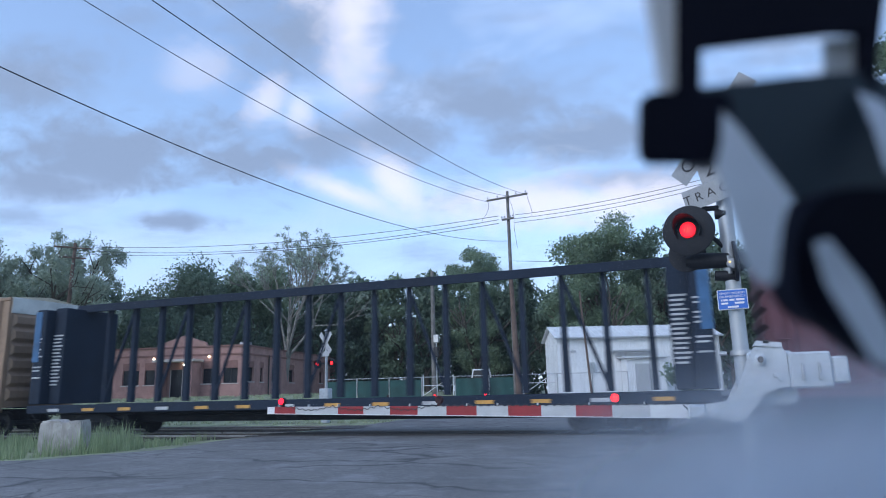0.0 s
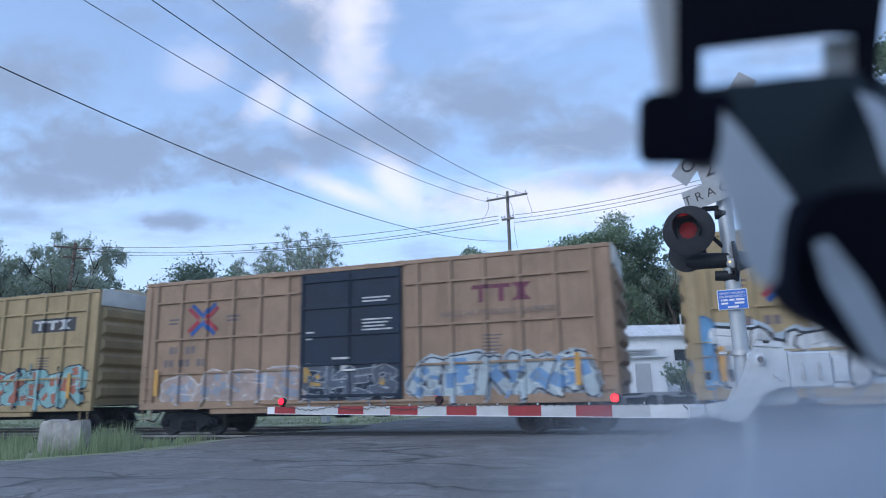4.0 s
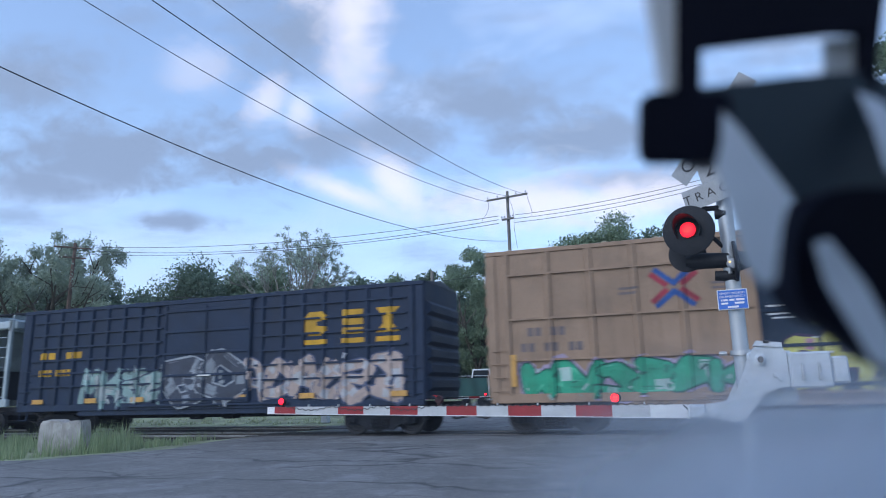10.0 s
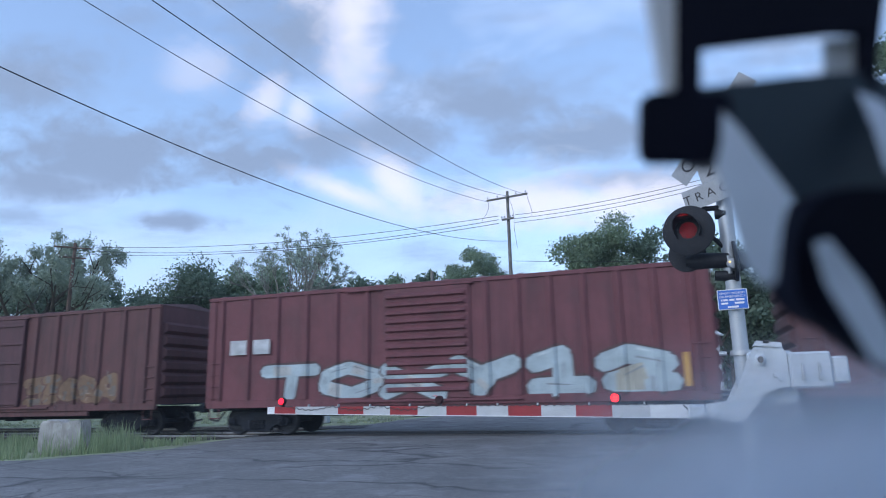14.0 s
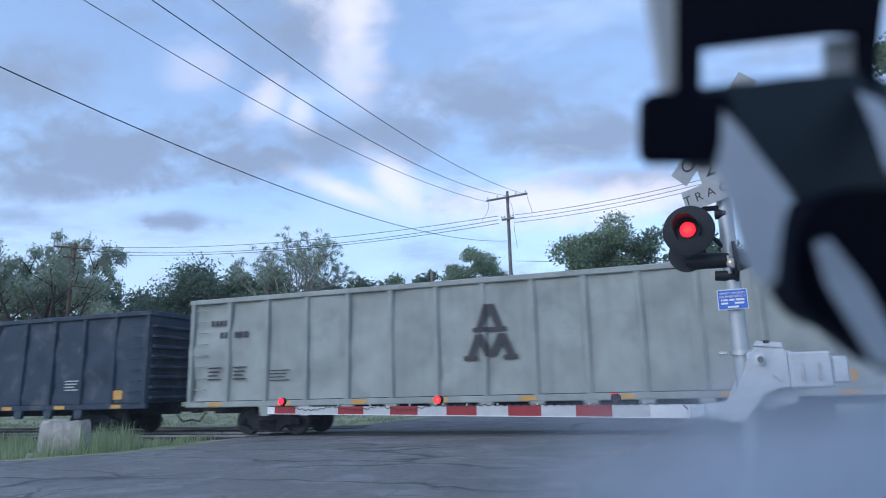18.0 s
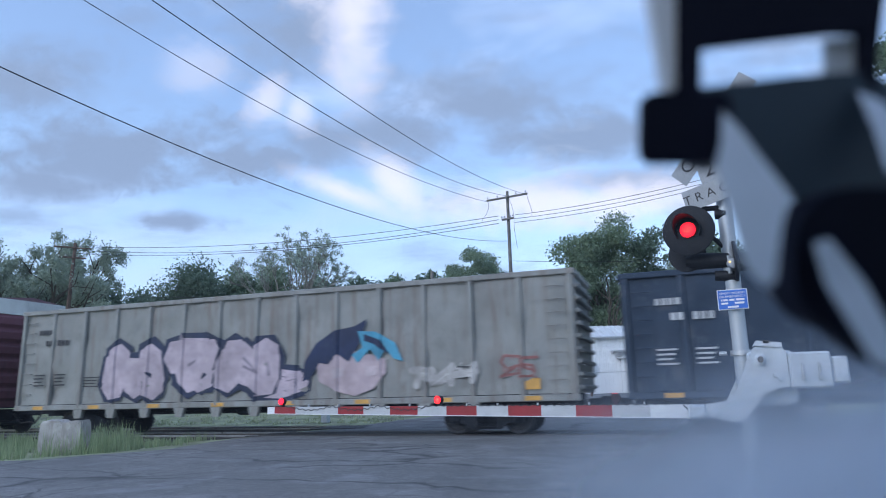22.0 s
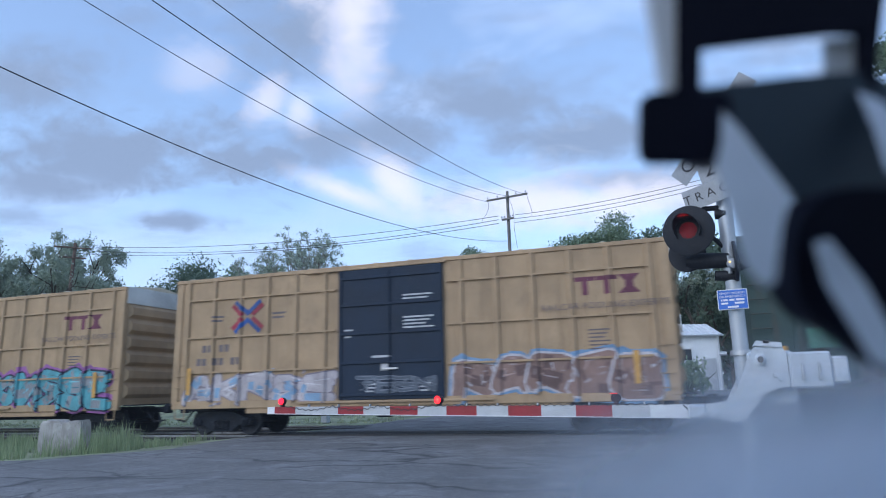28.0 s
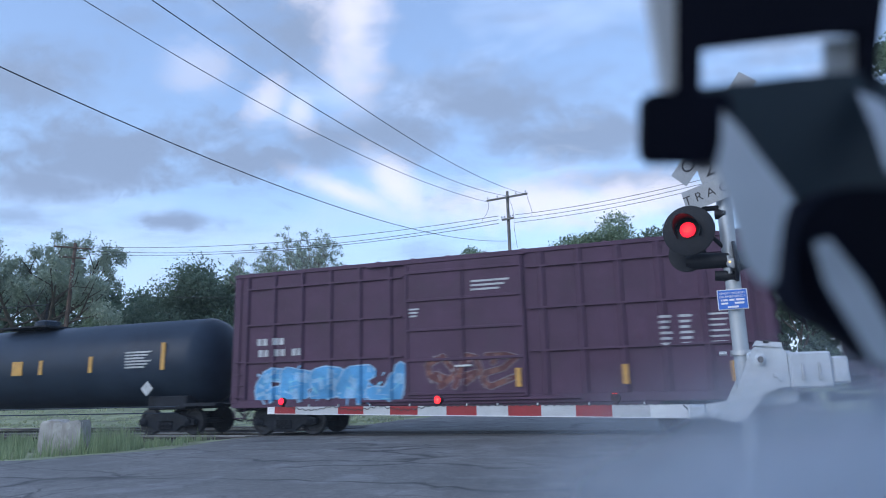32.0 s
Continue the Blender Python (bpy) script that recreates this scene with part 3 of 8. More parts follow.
def branches(shape, rng, p, d, length, r, depth, tips, spread=0.55, up=0.15):
    q = p + d * length
    shape.tube(p, q, r, r * 0.68, n=7 if depth > 1 else 5, caps=False)
    if depth == 0:
        tips.append(q)
        return
    tips.append(q) if depth == 1 else None
    for _ in range(3 if depth > 1 else 2):
        nd = (d + Vector(rng.normal(size=3)) * spread + Vector((0, 0, up))).normalized()
        branches(shape, rng, p + d * length * rng.uniform(0.7, 1.0), nd, length * rng.uniform(0.6, 0.85), r * 0.6, depth - 1, tips, spread, up)


def tree(label, x, y, height, spread, kind, seed, leaves, size=0.5, mat=None):
    rng = np.random.RandomState(seed)
    z = ground_z(x, y) - 0.1
    t = thing("tree", label, "tree", pose(x, y, z))
    wood, tips = Shape(), []
    bare = {"dense": 0.16, "airy": 0.2, "bare": 0.25}[kind]
    top = Vector((0.02 * height * rng.normal(), 0.02 * height * rng.normal(), height * bare))
    wood.tube((0, 0, 0), top, height * 0.026, height * 0.02, n=9)
    for _ in range(5 if kind != "bare" else 6):
        d = Vector((rng.normal() * 0.55, rng.normal() * 0.55, 1.0 if kind != "bare" else 1.5)).normalized()
        branches(wood, rng, top * rng.uniform(0.8, 1), d, height * (0.24 if kind != "bare" else 0.25), height * (0.012 if kind != "bare" else 0.0075), {"dense": 2, "airy": 3, "bare": 4}[kind], tips, 0.5 if kind != "bare" else 0.42, 0.2 if kind != "bare" else 0.3)
    part("trunk", wood, PALE_BARK if kind == "bare" else BARK, t)
    cs, rs = [], []
    if kind == "dense":
        n = 40
        for i in range(n):
            f = (i + 0.5) / n
            zz = height * (0.16 + 0.78 * f)
            wide = spread * (math.sin(math.pi * min(0.98, 0.2 + 0.78 * f)) ** 0.7)
            a = rng.uniform(0, 6.3)
            rr = wide * math.sqrt(rng.rand()) * 0.8
            cs.append((rr * math.cos(a), rr * math.sin(a), zz + rng.normal() * 0.03 * height))
            k = spread * rng.uniform(0.16, 0.34)
            rs.append((k, k, k * 0.75))
        v, f = leaf_cloud(rng, cs, rs, leaves * 2, size * 0.66)
    else:
        for q in tips:
            if kind == "bare" and rng.rand() < (0.55 if q.z < height * 0.7 else 0.15):
                continue
            cs.append(tuple(q + Vector(rng.normal(size=3)) * 0.3))
            k = spread * (rng.uniform(0.12, 0.24) if kind == "airy" else rng.uniform(0.07, 0.13))
            rs.append((k, k, k * (1.2 if kind == "airy" else 0.8)))
        v, f = leaf_cloud(rng, cs, rs, int(leaves * 1.6), size * 0.62, 0.8 if kind == "airy" else 0.1, 0.25)
    tagged(part("crown", cloud_mesh("crown", v, f, mat or LEAF_MID), None, t), kind="stuff")
    return t


def at_bearing(deg, r):
    return r * math.sin(radians(deg)), r * math.cos(radians(deg))


def build_plants():
    for k, (b, r, h, s, kind, n, size, mat, text) in enumerate((
            (-50.4, 62, 17.3, 3.4, "airy", 22000, 0.25, LEAF_PALE, "tall airy pale green tree with drooping twigs"),
            (-54.6, 66, 16.0, 4.0, "airy", 18000, 0.27, LEAF_PALE, "tall airy pale green tree beside a pole"),
            (-47.0, 74, 9.8, 4.4, "dense", 7000, 0.34, LEAF_MID, "leafy green deciduous tree at the wood's edge"),
            (-40.0, 72, 13.5, 7.8, "dense", 17000, 0.32, LEAF_DARK, "dense dark green tree at the wood's edge"),
            (-43.2, 76, 10.2, 4.0, "dense", 7000, 0.34, LEAF_DARK, "dense dark green tree at the wood's edge"),
            (-36.2, 74, 14.4, 4.6, "dense", 9000, 0.34, LEAF_MID, "leafy green deciduous tree at the wood's edge"),
            (-32.6, 66, 17.2, 3.4, "bare", 6500, 0.22, LEAF_PALE, "tall tree with bare pale limbs and leafy tips"),
            (-33.6, 76, 14.6, 4.6, "dense", 9000, 0.34, LEAF_MID, "leafy green deciduous tree at the wood's edge"),
            (-29.6, 78, 13.0, 4.4, "dense", 4000, 0.5, LEAF_DARK, "dense dark green tree at the wood's edge"),
            (-26.2, 80, 13.6, 4.4, "dense", 4000, 0.5, LEAF_DARK, "dense dark green tree at the wood's edge"),
            (-23.2, 78, 13.8, 4.2, "dense", 4000, 0.5, LEAF_MID, "leafy green deciduous tree at the wood's edge"),
            (-20.5, 76, 13.9, 4.0, "dense", 4000, 0.5, LEAF_DARK, "dense dark green tree at the wood's edge"),
            (-16.6, 72, 16.2, 4.4, "dense", 11000, 0.28, LEAF_MID, "slender bright green tree at the wood's edge"),
            (-14.7, 76, 15.9, 3.8, "dense", 8000, 0.3, LEAF_MID, "leafy green deciduous tree at the wood's edge"),
            (-12.6, 72, 13.0, 4.0, "dense", 4000, 0.5, LEAF_DARK, "dense dark green tree at the wood's edge"),
            (-7.1, 62, 14.9, 4.6, "dense", 13000, 0.28, LEAF_MID, "tall leafy green tree behind the white shed"),
            (-4.6, 64, 17.2, 4.8, "dense", 13000, 0.28, LEAF_MID, "tall leafy green tree behind the white shed"),
            (-1.4, 66, 15.6, 4.8, "dense", 9000, 0.32, LEAF_DARK, "dense dark green tree at the wood's edge"),
            (0.6, 64, 15.6, 3.6, "airy", 9000, 0.25, LEAF_PALE, "airy pale green tree with loose crown"),
            (4.0, 66, 14.5, 4.5, "dense", 4500, 0.5, LEAF_DARK, "dense dark green tree at the wood's edge"),
            (8.5, 64, 14.0, 4.5, "dense", 4000, 0.5, LEAF_DARK, "dense dark green tree at the wood's edge"),
            (18.2, 40, 19.5, 4.3, "dense", 9000, 0.28, LEAF_MID, "tall leafy green tree by the road"))):
        x, y = at_bearing(b, r)
        tree(text, x, y, h, s, kind, 100 + k, n, size, mat)
    # low scrub that closes the view under the crowns
    rng = np.random.RandomState(8)
    for k in range(15):
        b = -53 + 4.3 * k
        x, y = at_bearing(b, 88 + rng.uniform(-4, 4))
        t = thing("thicket", "dark green thicket at the edge of the wood", "shrub", pose(x, y, ground_z(x, y) - 0.2), "thickets at the wood's edge")
        cs = [(rng.uniform(-5.5, 5.5), rng.uniform(-1.8, 1.8), rng.uniform(0.5, 11.5 + 2 * rng.rand())) for _ in range(40)]
        v, f = leaf_cloud(rng, cs, [(1.8, 1.6, 1.5)] * 40, 6500, 0.55)
        tagged(part("foliage", cloud_mesh("foliage", v, f, LEAF_DARK), None, t), kind="stuff")
        for _ in range(5):
            a = rng.uniform(-4, 4)
            part("stem", Shape().tube((a, 0, 0), (a + rng.normal() * 0.4, rng.normal() * 0.4, 6), 0.16, 0.06, 6), BARK, t)
    x, y = at_bearing(0.35, 37.5)
    bush = thing("bush", "bright green bush beside the white shed", "shrub", pose(x, y, ground_z(x, y)))
    cs = [(rng.normal() * 0.45, rng.normal() * 0.3, 0.4 + 1.4 * rng.rand()) for _ in range(14)]
    v, f = leaf_cloud(rng, cs, [(0.4, 0.4, 0.4)] * 14, 1500, 0.16)
    tagged(part("foliage", cloud_mesh("foliage", v, f, LEAF_MID), None, bush), kind="stuff")
    for _ in range(6):
        part("stem", Shape().tube((0, 0, 0), (rng.normal() * 0.5, rng.normal() * 0.4, 1.3), 0.03, 0.015, 5), BARK, bush)
    verge = ((-34, -12.8, 10.6, 17.2), lambda x, y: x < road_left(y) - 0.15 and x < -13.0)
    grass_patch("tall_grass", "tall pale green grass on the road's verge", 12000, verge, (0.10, 0.30), 1)
    stems = ((-28, -13.2, 11.5, 17.4), lambda x, y: x < road_left(y) - 0.1 and noise.noise((x * 0.5, y * 0.7, 9)) > 0.1)
    grass_patch("seed_stems", "thin tall seeding grass stems on the verge", 2600, stems, (0.4, 0.8), 6, 0.008)
    edge = ((-24, -12.7, 15.4, 18.0), lambda x, y: x < road_left(y) + 0.3 and noise.noise((x * 0.9, y, 4)) > 0.12)
    grass_patch("trackside_grass", "tufts of grass beside the ballast", 1500, edge, (0.12, 0.40), 2)
    lawn = ((-60, -11.8, 26.2, 46), lambda x, y: x < road_left(y) - 0.1)
    grass_patch("lawn", "mown green grass beyond the railway", 14000, lawn, (0.06, 0.16), 3, 0.035, LAWN)


# ---------------------------------------------------------------- poles and wires
def wire(name, label, a, b, sag, r, n=28, beyond=None):
    a, b = Vector(a), Vector(b)
    cu = bpy.data.curves.new(name, "CURVE")
    cu.dimensions, cu.bevel_depth, cu.bevel_resolution = "3D", r, 1
    sp = cu.splines.new("POLY")
    sp.points.add(n)
    for i in range(n + 1):
        f = i / n
        p = a.lerp(b, f)
        sp.points[i].co = (p.x, p.y, p.z - sag * 4 * f * (1 - f), 1)
    cu.materials.append(WIRE)
    return tagged(new(name, cu), label, "cable", "overhead wires")


def utility_pole(x, y, height, r, mat, label, arms=(), lean=(0, 0), tilt=0.0):
    z = ground_z(x, y) - 0.3
    t = thing("utility_pole", label, "utility pole", pose(x, y, z, lean[0], lean[1]))
    part("shaft", Shape().tube((0, 0, 0), (0, 0, height + 0.3), r, r * 0.62, 14), mat, t)
    for hz, half, turn in arms:
        arm = part("crossarm", Shape().box(-half, half, -0.06, 0.06, -0.06, 0.06, 0.01), mat, t, at=pose(0, -r, hz + 0.3, 0, tilt, turn))
        for k in (-0.92, -0.45, 0.45, 0.92):
            part("insulator", Shape().lathe((k * half, 0, 0.06), (0, 0, 1), [(0, 0.02), (0.05, 0.02), (0.06, 0.06), (0.1, 0.05), (0.12, 0.065), (0.17, 0.03)], 10), GALVANISED, arm)
    return t


def build_poles():
    p = utility_pole(-9.58, 40.9, 13.18, 0.15, POLE_WOOD, "tall weathered wooden utility pole with a crossarm", ((12.75, 1.35, 12), (11.3, 0.4, 12)), tilt=-7.5)
    for pts in (((1.3, 13.2), (1.36, 12.8), (1.52, 12.3), (1.6, 11.9), (1.58, 11.6)), ((-1.25, 12.85), (-1.22, 12.5), (-1.4, 12.05), (-1.68, 11.75), (-1.7, 11.6)),
                ((0.1, 13.1), (0.32, 12.4), (0.42, 11.7), (0.4, 10.9), (0.55, 9.6))):
        drop = Shape()
        for (xa, za), (xb, zb) in zip(pts, pts[1:]):
            drop.tube((xa, -0.2, za), (xb, -0.2, zb), 0.011, n=6)
        part("drop_cable", drop, WIRE, p)
    part("cable_guard", Shape().tube((0.12, -0.16, 0.3), (0.12, -0.16, 6.5), 0.05), GALVANISED, p)
    utility_pole(-9.0, 39.2, 7.3, 0.2, POLE_BROWN, "short thick reddish brown wooden pole", (), (0, -1.5))
    p = utility_pole(-16.4, 45.0, 9.1, 0.2, POLE_WOOD, "wooden pole with meter boxes")
    part("meter_box", Shape().box(0.14, 0.5, -0.42, -0.12, 4.2, 4.75, 0.02), GALVANISED, p)
    part("switch_box", Shape().box(0.16, 0.44, -0.4, -0.12, 3.2, 3.9, 0.02), BLACK_PAINT, p)
    part("conduit", Shape().tube((0.28, -0.2, 0.3), (0.28, -0.2, 4.2), 0.04), GALVANISED, p)
    p = utility_pole(-45.05, 39.55, 12.4, 0.2, POLE_BROWN, "brown wooden utility pole among trees", ((12.0, 1.3, 45), (11.2, 1.0, 45)), (0, 1.5))
    utility_pole(-5.1, 41.6, 6.4, 0.08, POLE_BROWN, "thin dark pole before the white shed", (), (0, -3))
    text = "black overhead wire sagging between poles"
    # three conductors and a phone cable running over the road towards the viewer
    wire("overhead_wire", text, (-8.35, 41.1, 13.62), (-10.25, -8.0, 11.25), 2.0, 0.012)
    wire("overhead_wire", text, (-9.55, 41.0, 13.62), (-11.52, -8.0, 11.85), 2.4, 0.013)
    wire("overhead_wire", text, (-10.95, 40.6, 13.30), (-17.85, -8.0, 15.52), 2.36, 0.012)
    wire("phone_cable", "twisted black phone cable sagging from a pole", (-9.7, 40.8, 10.58), (-13.41, -8.0, 9.29), 2.24, 0.013)
    # wires along the railway
    for dz, a, s in ((0.0, 12.3, 0.8), (-0.5, 12.0, 0.9), (-0.25, 12.15, 1.0)):
        wire("overhead_wire", text, (-45.2 + dz, 39.8, 13.4 + dz), (-10.2, 40.8, a + dz * 0.4), s, 0.018)
        wire("overhead_wire", text, (-9.2, 41.0, a + dz * 0.4), (12.0, 38.0, 14.4 + dz), 0.7, 0.016)
    wire("overhead_wire", text, (-45.0, 40, 9.2), (-80, 30, 9), 1.0, 0.016)
    wire("overhead_wire", text, (-44.6, 40, 9.6), (-9.6, 40.9, 8.6), 0.9, 0.014)
    wire("overhead_wire", text, (-9.6, 40.9, 9.3), (16, 44, 9.2), 0.6, 0.012)


# ---------------------------------------------------------------- buildings
PINK_BRICK = material("pinkish_brick", (0.40, 0.235, 0.205), 0.85, 0, 0.12, 1.2, 30, 0.3, patch=((0.27, 0.16, 0.14), 0.5, 1.0))
BROWN_BRICK = material("brown_brick_panel", (0.24, 0.13, 0.11), 0.85, 0, 0.12, 1.5, 30, 0.3)
STONE_TRIM = material("pale_stone_trim", (0.55, 0.5, 0.46), 0.8, 0, 0.08, 2, 30, 0.2)
DARK_GLASS = material("dark_window_glass", (0.02, 0.024, 0.03), 0.12, 0, 0.05, 1, 10, 0)
WHITE_METAL = material("white_sheet_metal", (0.84, 0.85, 0.86), 0.5, 0.0, 0.06, 1.5, 30, 0.05, streak=((0.5, 0.47, 0.42), 0.4, 1.2))
ROOF_METAL = material("pale_roof_metal", (0.68, 0.70, 0.72), 0.6, 0.0, 0.08, 1.5, 30, 0.05, streak=((0.45, 0.40, 0.36), 0.4, 1.2))
FENCE_GREEN = material("green_privacy_screen", (0.03, 0.085, 0.078), 0.8, 0, 0.18, 1.0, 40, 0.2)
TRUCK_PAINT = material("white_truck_paint", (0.7, 0.71, 0.72), 0.35, 0, 0.04, 2, 30, 0, coat=0.3)
WARM_LAMP = material("lit_wall_lamp", (1.0, 0.85, 0.6), 0.5, 0, 0, 5, 20, 0, emit=5.0)


def build_brick_building():
    t = thing("office_building", "single-storey pinkish brick office building with dark windows", "building", pose(-33.3, 46.4, 1.0, 0, 0, 10))
    F, S, H = 11.6, 24.0, 4.35
    # front runs to -x, side runs to +y; walls with real openings
    front = [(-10.7, -9.2), (-8.7, -6.9), (-3.55, -2.2), (-1.75, -0.5)]
    side = [(0.9, 1.9), (3.2, 3.8), (5.6, 6.6), (9.6, 10.8), (14.0, 15.0), (18.0, 19.0), (21.6, 22.6)]

    def wall(openings, length, lo, hi, along_y):
        s = Shape()

        def blk(a, b, z0, z1):
            if along_y:
                s.box(-0.3, 0, a, b, z0, z1)
            else:
                s.box(a, b, 0, 0.3, z0, z1)
        edge = -length if not along_y else 0.302
        end = 0 if not along_y else length
        for a, b in sorted(openings):
            blk(edge, a, 0, H)
            blk(a, b, 0, lo)
            blk(a, b, hi, H)
            edge = b
        blk(edge, end, 0, H)
        return s
    s = wall(front, F, 1.35, 3.15, False)
    part("wall", s, PINK_BRICK, t)
    part("wall", wall(side, S, 1.45, 3.1, True), PINK_BRICK, t)
    part("wall", Shape().box(-F, 0, S - 0.3, S, 0, H), PINK_BRICK, t)
    part("wall", Shape().box(-F, -F + 0.3, 0.302, S - 0.302, 0, H), PINK_BRICK, t)
    part("roof", Shape().box(-F + 0.3, -0.3, 0.3, S - 0.3, H - 0.5, H - 0.35), BLACK_PAINT, t)
    for a, b in front:
        w = part("window", Shape().box(a, b, 0.16, 0.2, 1.35, 3.15), DARK_GLASS, t)
        part("sill", Shape().box(a - 0.1, b + 0.1, -0.06, 0.1, 1.27, 1.35, 0.01), STONE_TRIM, w)
        part("mullion", Shape().box((a + b) / 2 - 0.03, (a + b) / 2 + 0.03, 0.12, 0.16, 1.35, 3.15), BLACK_PAINT, w)
        part("panel", Shape().box(a, b, -0.02, 0.12, 2.55, 3.15), BROWN_BRICK, w)
    for a, b in side:
        w = part("window", Shape().box(-0.2, -0.16, a, b, 1.45, 3.1), DARK_GLASS, t)
        part("sill", Shape().box(-0.1, 0.06, a - 0.1, b + 0.1, 1.37, 1.45, 0.01), STONE_TRIM, w)
        part("panel", Shape().box(-0.12, 0.02, a, b, 2.6, 3.1), BROWN_BRICK, w)
    porch = part("porch", Shape().box(-6.9, -6.6, -1.4, -0.002, 0, 3.1, 0.02), PINK_BRICK, t)
    part("porch_pier", Shape().box(-4.0, -3.7, -1.4, -0.002, 0, 3.1, 0.02), PINK_BRICK, porch)
    part("canopy", Shape().box(-7.1, -3.5, -1.6, -0.002, 3.1, 3.3, 0.02), STONE_TRIM, porch)
    part("double_door", Shape().box(-6.3, -4.1, -0.12, -0.03, 0.05, 2.5), DARK_GLASS, porch)
    for k in (-6.3, -5.25, -4.15):
        part("door_frame", Shape().box(k, k + 0.06, -0.16, -0.1, 0.05, 2.5), STONE_TRIM, porch)
    part("pediment", Shape().prism([(-7.4, H), (-3.2, H), (-3.4, H + 0.35), (-5.3, H + 0.95), (-7.2, H + 0.35)], -0.05, 0.25), PINK_BRICK, t)
    part("cornice", Shape().box(-F - 0.08, 0.08, -0.08, -0.002, H - 0.75, H - 0.6, 0.01).box(-F - 0.08, 0.08, -0.1, -0.002, H - 0.08, H + 0.06, 0.01), BROWN_BRICK, t)
    part("cornice", Shape().box(0.002, 0.08, 0, S, H - 0.75, H - 0.6, 0.01).box(0.002, 0.1, 0, S, H - 0.08, H + 0.06, 0.01), BROWN_BRICK, t)
    for x, z in ((-7.9, 3.45), (-3.0, 3.5), (-5.2, 2.9)):
        part("wall_lamp", Shape().lathe((x, -0.02, z), (0, -1, 0), [(0, 0.07), (0.08, 0.09), (0.14, 0.05)], 10), WARM_LAMP, t)
    part("downpipe", Shape().tube((0.06, 4.8, 0.1), (0.06, 4.8, H - 0.6), 0.05), BLACK_PAINT, t)
    part("vent", Shape().box(-2.4, -1.6, 4, 4.8, H - 0.35, H + 0.6, 0.03), GALVANISED, t)
    part("vent", Shape().box(-4.2, -3.7, 6, 6.5, H - 0.35, H + 0.4, 0.03), GALVANISED, t)


def build_white_shed():
    t = thing("metal_shed", "white corrugated metal industrial shed with a low gable roof", "building", pose(-8.3, 49.0, 0.75, 0, 0, 22))
    L, W, H, R = 12.1, 4.6, 4.15, 5.05
    core = Shape().prism([(0.05, 0), (W - 0.05, 0), (W - 0.05, H), (W / 2, R - 0.06), (0.05, H)], 0.05, L - 0.05)
    core.moved(Matrix(((0, 1, 0, 0), (1, 0, 0, 0), (0, 0, 1, 0), (0, 0, 0, 1))))
    part("wall", core, WHITE_METAL, t)
    rib = Shape().box(-0.04, 0.04, 0.008, 0.05, 0, H - 0.02, 0.008).mesh("wall_rib", WHITE_METAL)
    for k in range(40):
        part("wall_rib", rib, None, t, at=pose(0.05 + 0.3 * k, 0.03, 0))
    roof = Shape()
    for a, b, c, d in ((-0.25, H - 0.12, W / 2, R), (W / 2, R, W + 0.25, H - 0.12)):
        roof.add([(-0.2, a, b), (L + 0.2, a, b), (L + 0.2, c, d), (-0.2, c, d), (-0.2, a, b + 0.09), (L + 0.2, a, b + 0.09), (L + 0.2, c, d + 0.09), (-0.2, c, d + 0.09)],
                 [(0, 1, 2, 3), (4, 5, 6, 7), (0, 1, 5, 4), (1, 2, 6, 5), (2, 3, 7, 6), (3, 0, 4, 7)])
    part("roof", roof, ROOF_METAL, t)
    seam = Shape().add([(-0.025, -0.26, H - 0.03), (0.025, -0.26, H - 0.03), (0.025, W / 2, R + 0.09), (-0.025, W / 2, R + 0.09), (0, -0.26, H + 0.02), (0, W / 2, R + 0.14)],
                       [(0, 1, 4), (2, 3, 5), (0, 4, 5, 3), (1, 2, 5, 4)]).mesh("roof_seam", ROOF_METAL)
    for k in range(31):
        part("roof_seam", seam, None, t, at=pose(0.1 + 0.4 * k, 0, 0.006))
    part("gutter", Shape().box(-0.2, L + 0.2, -0.4, -0.26, H - 0.14, H - 0.02, 0.02), GALVANISED, t)
    ann = part("lean_to", Shape().box(4.6, 7.4, -1.3, -0.05, 0, 2.5, 0.02), WHITE_METAL, t)
    part("canopy", Shape().box(4.3, 7.7, -1.6, -0.03, 2.5, 2.62, 0.02), ROOF_METAL, ann)
    part("door", Shape().box(5.2, 6.3, -1.36, -1.3, 0.05, 2.1, 0.01), SHEET_GREY, ann)
    part("awning", Shape().box(3.9, 7.0, -0.9, -0.05, 3.0, 3.12, 0.02), GALVANISED, t)
    w = part("window", Shape().box(8.6, 9.9, -0.06, -0.03, 2.3, 3.1), DARK_GLASS, t)
    part("window_frame", Shape().box(8.5, 8.6, -0.1, -0.03, 2.2, 3.2).box(9.9, 10.0, -0.1, -0.03, 2.2, 3.2).box(8.6, 9.9, -0.1, -0.03, 2.2, 2.3).box(8.6, 9.9, -0.1, -0.03, 3.1, 3.2), WHITE_PAINT, w)
    part("door", Shape().box(10.6, 11.7, -0.09, -0.03, 0.05, 2.4, 0.01), SHEET_GREY, t)
    part("vent_pipe", Shape().tube((9.6, 0.6, H), (9.6, 0.6, R + 0.7), 0.07), GALVANISED, t)
    part("downpipe", Shape().tube((11.9, -0.3, 0.1), (11.9, -0.3, H - 0.1), 0.05), GALVANISED, t)
    part("lamp_bracket", Shape().tube((1.0, -0.05, 3.2), (1.0, -0.7, 3.1), 0.03).box(0.85, 1.15, -0.9, -0.6, 3.0, 3.15, 0.02), GALVANISED, t)
    part("meter_box", Shape().box(2.2, 2.6, -0.3, -0.03, 1.6, 2.3, 0.02), GALVANISED, t)


